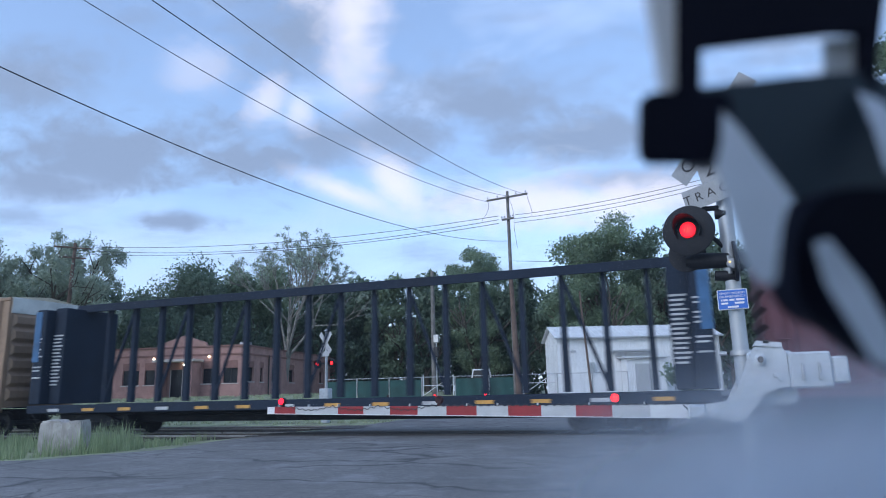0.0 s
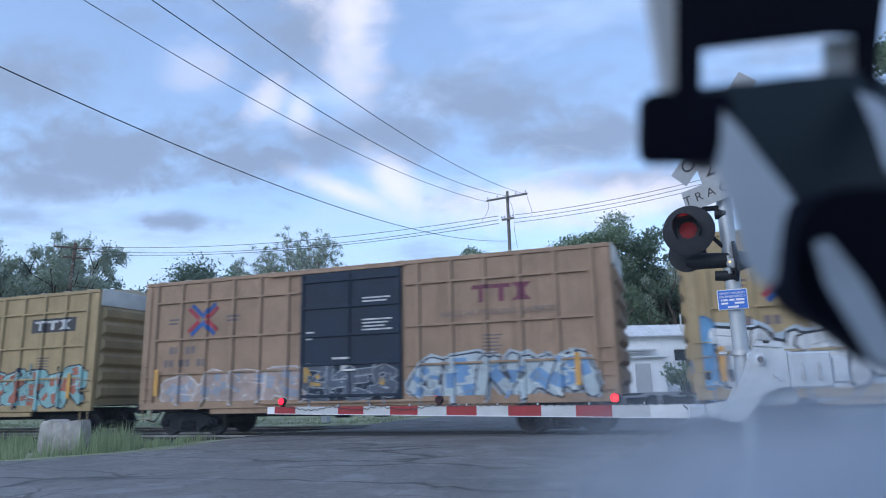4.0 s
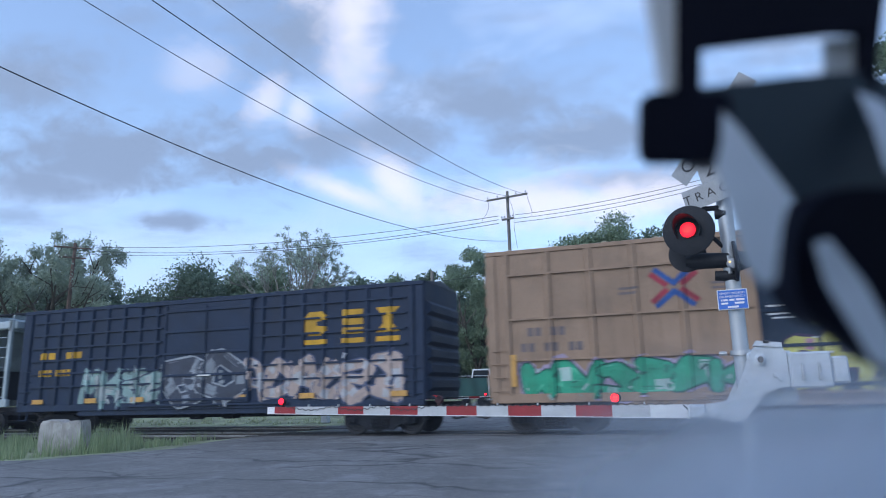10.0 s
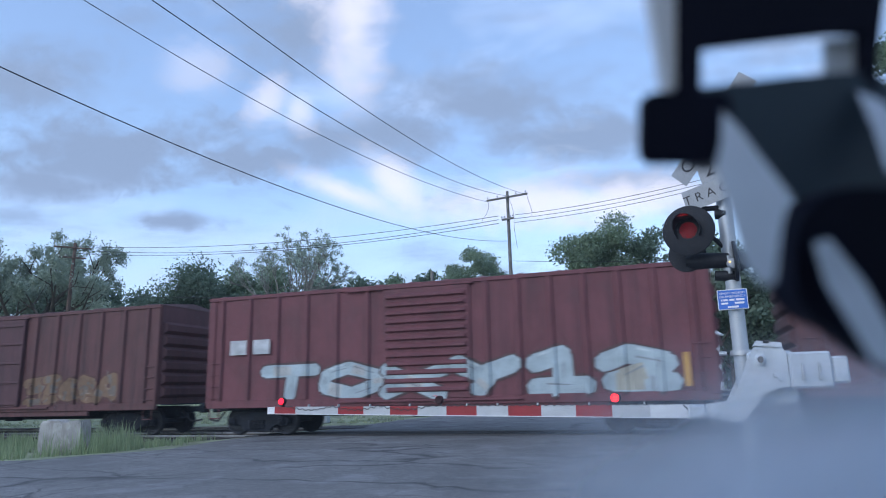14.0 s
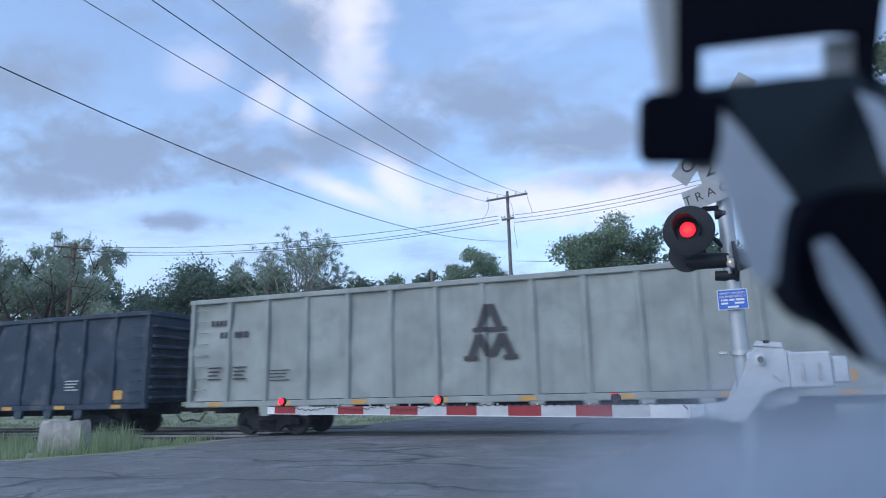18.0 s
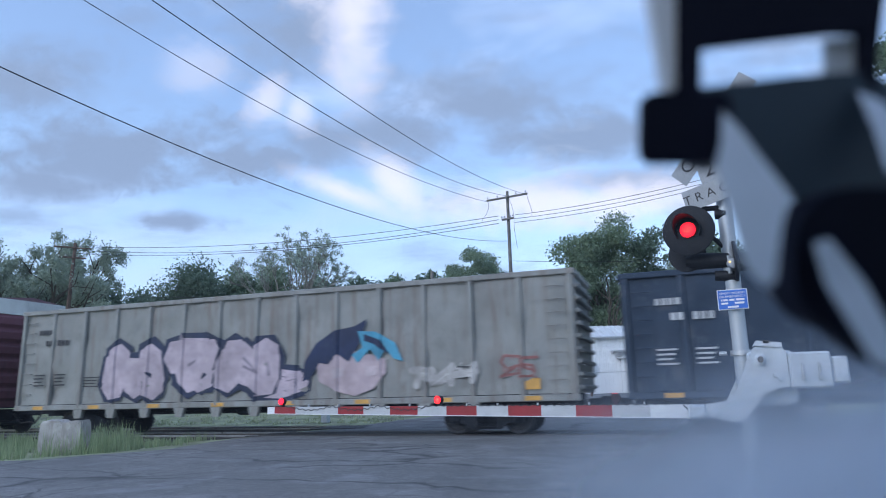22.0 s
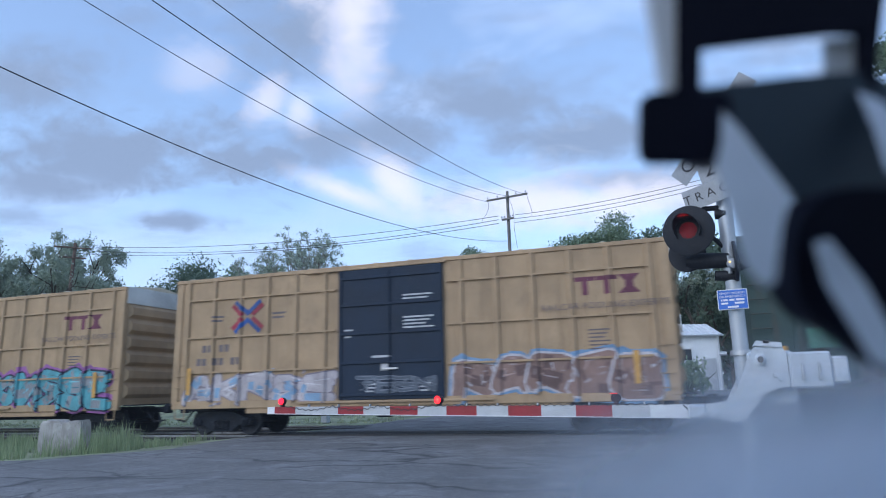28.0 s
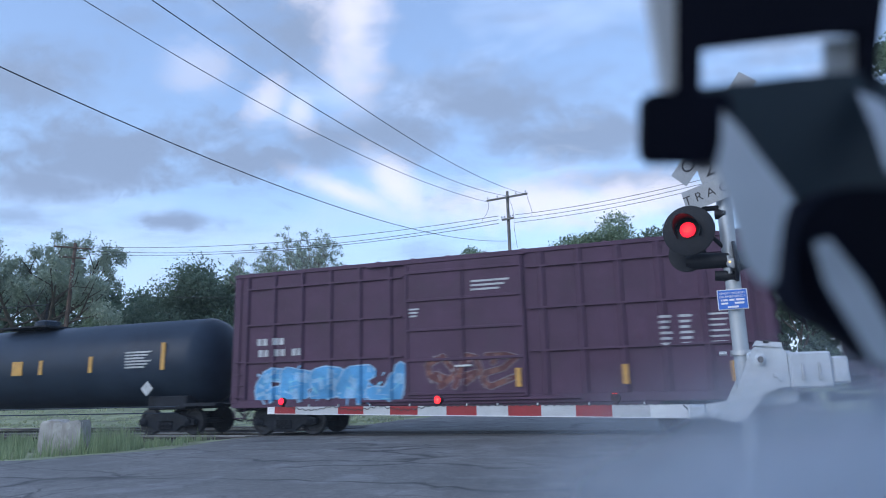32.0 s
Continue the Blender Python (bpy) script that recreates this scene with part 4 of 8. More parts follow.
def build_fence():
    a, b = Vector((-21.5, 38.6)), Vector((-3.0, 42.2))
    d = (b - a)
    n = 9
    t = thing("fence", "chain-link fence with a dark green privacy screen", "fence", pose(a.x, a.y, ground_z(a.x, a.y), 0, 0, math.degrees(math.atan2(d.y, d.x))))
    step = d.length / n
    post = Shape().tube((0, 0, -0.2), (0, 0, 1.28), 0.035).mesh("post", GALVANISED)
    for k in range(n + 1):
        part("post", post, None, t, at=pose(k * step, 0, 0))
    for k in range(n):
        if k in (3, 6, 7, 8):
            continue
        s, m = Shape(), 16
        for i in range(m + 1):
            x, w = k * step + 0.05 + (step - 0.1) * i / m, 0.03 * math.sin(i * 0.9 + k)
            s.v += [(x, w - 0.008, 0.02), (x, w - 0.008, 1.1), (x, w, 1.1), (x, w, 0.02)]
        for i in range(m):
            s.f += [(4 * i + j, 4 * i + (j + 1) % 4, 4 * i + 4 + (j + 1) % 4, 4 * i + 4 + j) for j in range(4)]
        part("screen", s, FENCE_GREEN, t)
    part("top_rail", Shape().tube((0, 0, 1.24), (d.length, 0, 1.24), 0.022), GALVANISED, t)
    for k in (3, 6):
        g = part("gate", Shape().tube((k * step + 0.1, -0.05, 0.1), (k * step + 0.1, -0.05, 1.36), 0.03).tube((k * step + step - 0.1, -0.05, 0.1), (k * step + step - 0.1, -0.05, 1.36), 0.03), WHITE_PAINT, t)
        part("brace", Shape().tube((k * step + 0.1, -0.05, 0.12), (k * step + step - 0.1, -0.05, 1.34), 0.02).tube((k * step + 0.1, -0.05, 0.72), (k * step + step - 0.1, -0.05, 0.72), 0.02), WHITE_PAINT, g)
    part("notice", Shape().box(7.6, 8.1, -0.08, -0.06, 1.0, 1.3), SHEET_WHITE, t)


def build_truck():
    t = thing("parked_truck", "white pickup truck parked behind the fence", "truck", pose(-16.15, 56.0, ground_z(-16.15, 56.0), 0, 0, 14) @ Matrix.Diagonal((1.12, 1.12, 1.2, 1)))
    part("body", Shape().box(-0.85, 0.85, 0.9, 4.6, 0.55, 1.25, 0.06).box(-0.82, 0.82, -0.8, 0.9, 0.55, 1.15, 0.1), TRUCK_PAINT, t)
    cab = part("cab", Shape().prism([(-0.8, 1.2), (0.8, 1.2), (0.66, 1.95), (-0.66, 1.95)], 0.75, 2.4), TRUCK_PAINT, t)
    part("windscreen", Shape().prism([(-0.68, 1.27), (0.68, 1.27), (0.58, 1.85), (-0.58, 1.85)], 0.73, 0.748), DARK_GLASS, cab)
    part("grille", Shape().box(-0.55, 0.55, -0.84, -0.8, 0.7, 1.0, 0.01), BLACK_PAINT, t)
    part("bumper", Shape().box(-0.88, 0.88, -0.95, -0.82, 0.42, 0.62, 0.03), GALVANISED, t)
    for x in (-0.68, 0.68):
        part("headlight", Shape().box(x - 0.13, x + 0.13, -0.83, -0.8, 0.82, 1.02, 0.01), SHEET_WHITE, t)
        part("mirror", Shape().box(x * 1.5 - 0.08, x * 1.5 + 0.08, 0.7, 0.78, 1.25, 1.5, 0.02).box(min(x, x * 1.5), max(x, x * 1.5), 0.72, 0.76, 1.28, 1.32), BLACK_PAINT, t)
        for y in (0.0, 3.4):
            part("wheel", Shape().lathe((x - 0.12, y, 0.36), (1, 0, 0), [(0, 0.3), (0.02, 0.36), (0.22, 0.36), (0.24, 0.3)], 18), BLACK_PAINT, t)


def build_stone():
    s = Shape().box(-0.72, 0.72, -0.3, 0.3, 0, 0.9)
    me = s.mesh("concrete_block", CONCRETE)
    bm = bmesh.new()
    bm.from_mesh(me)
    bmesh.ops.bevel(bm, geom=bm.edges[:], offset=0.05, segments=2, affect="EDGES")
    bmesh.ops.subdivide_edges(bm, edges=bm.edges[:], cuts=6, use_grid_fill=True)
    for v in bm.verts:
        v.co += Vector(noise.noise_vector(v.co * 2.2)) * 0.04 + Vector(noise.noise_vector(v.co * 9.0)) * 0.008
        if v.co.z > 0.5 and abs(v.co.x - 0.16) < 0.16:
            v.co.z -= 0.14 * (1 - abs(v.co.x - 0.16) / 0.16)
        v.co.x *= 1 - 0.08 * v.co.z
    bm.to_mesh(me)
    bm.free()
    ob = tagged(new("concrete_block", me), "broken weathered concrete block standing in tall grass", "concrete block")
    ob.matrix_basis = pose(-15.28, 13.75, -0.12, 0, 1.0, 24) @ Matrix.Diagonal((0.78, 1, 0.95, 1))


# ---------------------------------------------------------------- crossing signal with gate
FLASH, SPINNERS = 1.2515, []


def flasher(parent, radius, at, phase, on, n=18):
    """A round lamp that swings its lit face out of the housing, once every 1.25 s or so."""
    s = Shape().lathe((0, 0, 0), (0, -1, 0), [(-0.004, radius * 0.7), (-0.003, radius), (0.002, radius), (0.002, radius * 0.95), (0.0, radius * 0.95)], n)
    me = s.mesh("lamp", BLACK_PAINT)
    me.materials.append(RED_GLOW)
    me.polygons[-1].material_index = 1
    ob = part("lamp", me, None, parent, "red lamp face in a black cup", at)
    SPINNERS.append((ob, at.copy(), phase, on, radius))
    return ob


def flash_rows(at, phase, on, radius):
    rest = at @ pose(0, 0, radius * (1.44 if radius > 0.06 else 0.98), -88, 0, 0) @ pose(0, 0, -radius * 0.98)
    rows = []
    k = -1
    while phase + k * FLASH < 32.2:
        a, b = phase + k * FLASH, phase + k * FLASH + on
        rows += [(a - 0.034, rest), (a, at), (b, at), (b + 0.034, rest)]
        k += 1
    lit = lambda t: ((t - phase) % FLASH) < on
    rows = [(t, m) for t, m in rows if 0.02 < t < 31.98]
    return [(0.0, at if lit(0) else rest)] + rows + [(32.0, at if lit(32) else rest)]


def signal_head(name, parent, at, phase, on, size=0.245, lens=0.09, hood=True, faint=None):
    """Black round background, deep visor, red lens of many dots."""
    head = part(name, Shape().lathe((0, 0, 0), (0, -1, 0), [(-0.012, size * 0.97), (0, size), (0.012, size), (0.016, size * 0.97), (0.02, lens * 1.2)], 40), SIGNAL_BLACK, parent, "round black background disc", at)
    part("housing", Shape().lathe((0, 0, 0), (0, 1, 0), [(0.0, lens * 1.35), (0.1, lens * 1.3), (0.18, lens * 0.9), (0.2, lens * 0.4)], 24), SIGNAL_BLACK, head)
    n, vs, fs = 20, [], []
    for i in range(n + 1):
        w = radians(-35) + radians(250) * i / n
        x, z = math.cos(w) * lens * 1.45, math.sin(w) * lens * 1.45
        deep = 0.26 * (0.35 + 0.65 * max(0, math.sin(w)))
        for rr in (1.0, 0.965):
            vs += [(x * rr, 0.0, z * rr), (x * rr, -deep, z * rr)]
    for i in range(n):
        k = 4 * i
        fs += [(k, k + 1, k + 5, k + 4), (k + 2, k + 6, k + 7, k + 3), (k + 1, k + 3, k + 7, k + 5)]
    part("visor", Shape().add(vs, fs), SIGNAL_BLACK, head)
    part("lens_back", Shape().lathe((0, 0.0, 0), (0, -1, 0), [(0.018, lens), (0.024, lens)], 28), RED_LENS, head)
    dots = Shape()
    q = lens / 6.2
    for i in range(-6, 7):
        for j in range(-6, 7):
            x, z = (i + 0.5 * (j % 2)) * q, j * q * 0.87
            if math.hypot(x, z) < lens * 0.93:
                dots.lathe((x, -0.024, z), (0, -1, 0), [(0, q * 0.34), (0.006, q * 0.2)], 6)
    part("led_array", dots, RED_DIM, head, "array of faint red diodes")
    flasher(head, lens * 0.9, pose(0, -0.045, 0), phase, on)
    return head


# weak glow that imitates a reflected amber glint, not a lamp
GLINT_AMBER = material("lit_amber_lens", (1.0, 0.62, 0.18), 0.5, 0, 0, 5, 20, 0, emit=0.7)


def build_near_signal():
    x0, y0 = 0.58, 7.2
    t = thing("crossing_signal", "grey steel crossing signal mast with red flashers and a lowered gate", "crossing signal", pose(x0, y0, 0))
    part("mast", Shape().tube((0, 0, 0), (0, 0, 4.08), 0.076, 0.072, 20), SIGNAL_GREY, t)
    part("base", Shape().box(-0.3, 0.3, -0.3, 0.3, 0, 0.12, 0.02).box(-0.16, 0.16, -0.16, 0.16, 0.12, 0.4, 0.02), SIGNAL_GREY, t)
    part("clamp", Shape().lathe((0, 0, 1.5), (0, 0, 1), [(0, 0.1), (0.05, 0.1)], 16).tube((-0.13, 0, 1.525), (-0.2, 0, 1.525), 0.02), GALVANISED, t)
    # flashers: one facing the road, one facing the other way
    signal_head("flasher_head", t, pose(-0.37, -0.2, 2.75, 0, 0, -14), 0.489, 0.78, 0.255)
    part("flasher_arm", Shape().tube((-0.36, -0.02, 3.0), (-0.02, -0.02, 3.0), 0.028).tube((-0.36, -0.02, 2.95), (-0.02, -0.02, 2.55), 0.022)
         .lathe((-0.1, -0.02, 2.93), (1, 0, 0), [(0, 0.05), (0.1, 0.06), (0.12, 0.03)], 12), SIGNAL_BLACK, t)
    part("rear_flasher", Shape().lathe((-0.40, 0.12, 2.57), (0.2, 1, -0.1), [(0, 0.19), (0.02, 0.19), (0.03, 0.14), (0.2, 0.12)], 32), SIGNAL_BLACK, t)
    part("visor", Shape().lathe((-0.42, 0.0, 2.47), (1, -0.1, -0.06), [(0, 0.05), (0.1, 0.085), (0.40, 0.075), (0.42, 0.05)], 20), SIGNAL_BLACK, t)
    part("lower_visor", Shape().lathe((-0.16, -0.02, 2.30), (1, -0.1, -0.1), [(0, 0.05), (0.2, 0.06), (0.22, 0.04)], 16), SIGNAL_BLACK, t)
    side = part("side_flasher", Shape().lathe((0.02, -0.1, 2.42), (1, -0.05, 0), [(0, 0.2), (0.012, 0.205), (0.03, 0.2), (0.05, 0.1), (0.16, 0.07)], 30), SIGNAL_BLACK, t)
    part("bell_cup", Shape().lathe((-0.02, -0.16, 2.38), (0.3, -1, 0), [(0, 0.035), (0.03, 0.045), (0.09, 0.05), (0.1, 0.03)], 18).tube((-0.02, -0.1, 2.3), (-0.02, -0.1, 2.48), 0.022), SIGNAL_GREY, side)
    # amber reflection on the flasher, added as a small glowing spot
    part("glint_lamp", Shape().lathe((-0.028, -0.262, 2.39), (0.2, -1, 0), [(0, 0.012), (0.01, 0.008)], 10), GLINT_AMBER, side, "amber glint made as a glowing spot")
    part("cap", Shape().lathe((0.0, 0, 4.08), (0, 0, 1), [(0, 0.085), (0.03, 0.085), (0.05, 0.04)], 20), SIGNAL_GREY, t)
    # emergency plate
    sign = part("notice", Shape().box(-0.162, 0.162, -0.008, 0, -0.122, 0.122, 0.003), SHEET_WHITE, t, "blue emergency notice with white letters", pose(-0.03, -0.11, 2.04, 0, 0, -8) @ Matrix.Diagonal((0.85, 1, 0.82, 1)))
    part("face", Shape().box(-0.153, 0.153, -0.012, -0.0085, -0.113, 0.113, 0.0015), SHEET_BLUE, sign)
    for words, z, h in (("REPORT PROBLEM", 0.075, 0.024), ("OR EMERGENCY", 0.035, 0.028)):
        lettering("writing", words, h, SHEET_WHITE, sign, pose(0, -0.0135, z) @ FACE_ME)
    bars = Shape()
    for z, spans in ((-0.005, ((-0.125, -0.11), (-0.1, -0.05), (-0.035, 0.02), (0.035, 0.125))), (-0.045, ((-0.125, -0.05), (0.02, 0.12))), (-0.09, ((-0.06, 0.06),))):
        for a, b in spans:
            bars.box(a, b, -0.0145, -0.0128, z - 0.011, z + 0.011)
    part("writing", bars, SHEET_WHITE, sign)
    # crossbuck and the plate below it
    buck = part("crossbuck", Shape().box(-0.02, 0.02, -0.05, 0.0, -0.3, 0.3), GALVANISED, t, at=pose(-0.01, -0.1, 3.79, 0, 0, -32))
    for turn, words, dy in ((45, "CROSSING", -0.06), (-45, "RAIL    ROAD", -0.075)):
        part("blade", Shape().box(-0.61, 0.61, -0.006, 0, -0.115, 0.115, 0.002), SIGN_SHADED, buck, "white reflective blade with black letters", pose(0, dy, 0, 0, -turn, 0))
        lettering("writing", words, 0.15, INK, buck, pose(0, dy - 0.009, 0, 0, -turn, 0) @ FACE_ME, 1.02)
    tr = part("track_sign", Shape().box(-0.34, 0.34, -0.006, 0, -0.115, 0.115, 0.002).box(-0.115, 0.115, -0.006, 0, 0.117, 0.36, 0.002), SIGN_SHADED, t,
              "white plate counting the tracks", pose(-0.06, -0.12, 3.16, 0, -12, -18))
    lettering("writing", "TRACKS", 0.098, INK, tr, pose(0, -0.009, 0) @ FACE_ME, 1.55)
    lettering("writing", "2", 0.17, INK, tr, pose(0, -0.009, 0.24) @ FACE_ME)
    fit = Matrix(((0.8, 0, 0, -0.048), (0, 1, 0, 0), (0, 0, 0.92, 0.145), (0, 0, 0, 1)))
    # gate mechanism: forked lever, counterweights, motor box behind the mast
    lever = part("gate_lever", Shape().prism([(-0.42, 0.86), (-0.30, 0.84), (-0.16, 0.80), (-0.02, 0.82), (0.10, 0.93), (0.22, 1.07), (0.38, 1.13), (0.50, 1.14), (0.50, 1.46), (0.46, 1.53), (0.24, 1.56), (0.16, 1.53), (0.10, 1.45), (-0.10, 1.06), (-0.17, 1.0), (-0.42, 0.985)], -0.34, -0.30),
                 WHITE_CAST, t, "white cast gate lever", fit)
    part("rear_lever", Shape().prism([(-0.40, 0.87), (-0.16, 0.82), (-0.02, 0.84), (0.22, 1.09), (0.50, 1.16), (0.50, 1.44), (0.24, 1.54), (0.12, 1.45), (-0.15, 1.0), (-0.40, 0.97)], 0.16, 0.2), WHITE_CAST, t, at=fit)
    bolts = Shape().lathe((0.215, -0.34, 1.41), (0, -1, 0), [(0, 0.06), (0.02, 0.06), (0.03, 0.035), (0.06, 0.03)], 16)
    for k in range(7):
        a = k * 0.9
        bolts.lathe((0.215 + 0.105 * math.cos(a), -0.34, 1.41 + 0.105 * math.sin(a)), (0, -1, 0), [(0, 0.014), (0.012, 0.012)], 8)
    for x, z in ((0.36, 1.25), (0.06, 1.21), (0.40, 1.22), (-0.3, 0.9)):
        bolts.lathe((x, -0.34, z), (0, -1, 0), [(0, 0.025), (0.02, 0.02)], 10)
    part("bolts", bolts, WHITE_CAST, lever)
    weight = part("counterweight", Shape().box(0.505, 0.93, -0.4, -0.25, 1.12, 1.47, 0.02), WHITE_CAST, t, "white iron counterweight plate", fit)
    for x in (0.63, 0.80):
        part("slot_bolt", Shape().box(x - 0.013, x + 0.013, -0.42, -0.4, 1.25, 1.36, 0.004).lathe((x, -0.41, 1.22), (0, -1, 0), [(0, 0.025), (0.02, 0.02)], 8), GALVANISED, weight)
    part("counterweight", Shape().box(0.935, 1.1, -0.38, -0.27, 1.16, 1.42, 0.02), WHITE_CAST, t, at=fit)
    part("motor_box", Shape().box(0.1, 0.6, -0.16, 0.14, 0.95, 1.5, 0.03), WHITE_CAST, t, at=fit)
    part("arm_adapter", Shape().box(-0.62, -0.42, -0.38, -0.22, 0.84, 0.98, 0.02), WHITE_CAST, t, at=fit)
    part("lever_rib", Shape().prism([(0.16, 1.55), (0.46, 1.52), (0.46, 1.57), (0.2, 1.6)], -0.36, -0.24), WHITE_CAST, t, at=fit)
    part("hinge_bolt", Shape().lathe((0.215, -0.40, 1.41), (0, -1, 0), [(0, 0.035), (0.03, 0.03)], 6), RAIL_STEEL, lever)
    part("latch", Shape().box(0.26, 0.34, -0.36, -0.28, 1.56, 1.6, 0.008).box(0.10, 0.2, -0.36, -0.3, 0.9, 0.93, 0.006), RAIL_STEEL, lever)


def gate_arm(name, label, m, lengths, thick, high, lamps, phase, back=False):
    """Tapered striped arm from its base (x = 0) towards -x."""
    t = thing(name, label, "gate arm", m)
    x, total = 0.0, sum(l for l, _ in lengths)
    for length, mat in lengths:
        h0, h1 = high * (1 - 0.32 * x / total), high * (1 - 0.32 * (x + length) / total)
        s = Shape().add([(-x, -thick / 2, -h0 / 2), (-x, thick / 2, -h0 / 2), (-x, thick / 2, h0 / 2), (-x, -thick / 2, h0 / 2),
                         (-x - length, -thick / 2, -h1 / 2), (-x - length, thick / 2, -h1 / 2), (-x - length, thick / 2, h1 / 2), (-x - length, -thick / 2, h1 / 2)],
                        [(0, 1, 2, 3), (4, 5, 6, 7), (0, 1, 5, 4), (1, 2, 6, 5), (2, 3, 7, 6), (3, 0, 4, 7)])
        part("stripe", s, mat, t)
        x += length
    part("edge_strip", Shape().add([(0, -thick / 2 - 0.004, -high / 2 - 0.006), (0, thick / 2 + 0.004, -high / 2 - 0.006), (0, thick / 2 + 0.004, -high / 2 + 0.002), (0, -thick / 2 - 0.004, -high / 2 + 0.002),
                                    (-total, -thick / 2 - 0.004, -high * 0.34 - 0.006), (-total, thick / 2 + 0.004, -high * 0.34 - 0.006), (-total, thick / 2 + 0.004, -high * 0.34 + 0.002), (-total, -thick / 2 - 0.004, -high * 0.34 + 0.002)],
                                   [(0, 1, 2, 3), (4, 5, 6, 7), (0, 1, 5, 4), (1, 2, 6, 5), (2, 3, 7, 6), (3, 0, 4, 7)]), SHEET_WHITE, t)
    for k, (d, kind) in enumerate(lamps):
        z = high / 2 * (1 - 0.32 * d / total)
        b = part("arm_light", Shape().box(-d - 0.022, -d + 0.022, -0.03, 0.03, z, z + 0.03, 0.006).lathe((-d, 0.03, z + 0.075), (0, -1, 0), [(0, 0.04), (0.01, 0.052), (0.05, 0.052), (0.06, 0.046)], 18),
                 RED_LENS, t, "red gate arm light")
        if kind == "steady":
            part("lamp", Shape().lathe((-d, 0.032 if back else -0.032, z + 0.075), (0, 1 if back else -1, 0), [(0, 0.042), (0.02, 0.036), (0.028, 0.015)], 18), RED_STEADY, b, "glowing red lamp face")
        else:
            flasher(b, 0.05, pose(-d, 0.055 if back else -0.052, z + 0.075, 0, 0, 180 if back else 0), phase + (0.0 if kind == "early" else 0.61), 0.64, 16)
    return t


SIGNAL_GREY = material("weathered_aluminium_paint", (0.43, 0.46, 0.49), 0.45, 0.35, 0.1, 3, 40, 0.1, streak=((0.35, 0.34, 0.33), 0.4, 3))
WHITE_CAST = material("chalky_white_paint", (0.52, 0.56, 0.60), 0.6, 0, 0.08, 4, 40, 0.2, patch=((0.42, 0.43, 0.44), 0.5, 5), streak=((0.36, 0.33, 0.3), 0.3, 4))
RED_STEADY = material("steady_red_light", (1.0, 0.008, 0.02), 0.8, 0, 0, 6, 40, 0, emit=3.2, gloss=0.03)


def build_near_gate():
    W, G, R = SHEET_WHITE, SHEET_GREY, SHEET_RED
    s = 0.406
    lengths = [(0.44, W), (s, G), (s, R), (s, G), (s, R), (s, G), (s, R), (s, G), (s, R), (s, G), (s, R), (0.72, G), (0.37, R), (0.13, W)]
    a = gate_arm("gate_arm", "lowered red and white striped gate arm with red lights", pose(0.10, 7.58, 0.965, 0, 0.6, -7.9), lengths, 0.03, 0.135,
                 ((0.80, "late"), (2.98, "early"), (5.46, "steady")), 0.434)
    # cable draped along the arm's top edge, and small clips
    cord = Shape()
    last = None
    for i in range(501):
        d = 0.2 + 5.2 * i / 500
        z = 0.068 * (1 - 0.32 * d / 5.76) + 0.006 + (0.0 if d < 3.1 else -0.05 * abs(math.sin((d - 3.1) * 4.2))) + 0.011 * math.sin(d * 62)
        p = Vector((-d, -0.02, z))
        if last:
            cord.tube(last, p, 0.0055, n=4, caps=False)
        last = p
    tagged(part("cable", cord, WIRE, a, "black coiled lamp cable"), kind="stuff")
    clip = Shape().box(-0.006, 0.006, -0.02, 0.02, 0, 0.03).mesh("clip", GALVANISED)
    for d in (0.5, 1.1, 1.7, 2.2, 2.6, 3.4, 4.0, 4.5, 5.0):
        part("clip", clip, None, a, at=pose(-d, 0, 0.067 * (1 - 0.32 * d / 5.76)))
    part("pigtail", Shape().tube((-0.1, -0.02, 0.06), (-0.02, -0.03, -0.02), 0.007).tube((-0.02, -0.03, -0.02), (0.0, -0.02, -0.1), 0.007), WIRE, a)


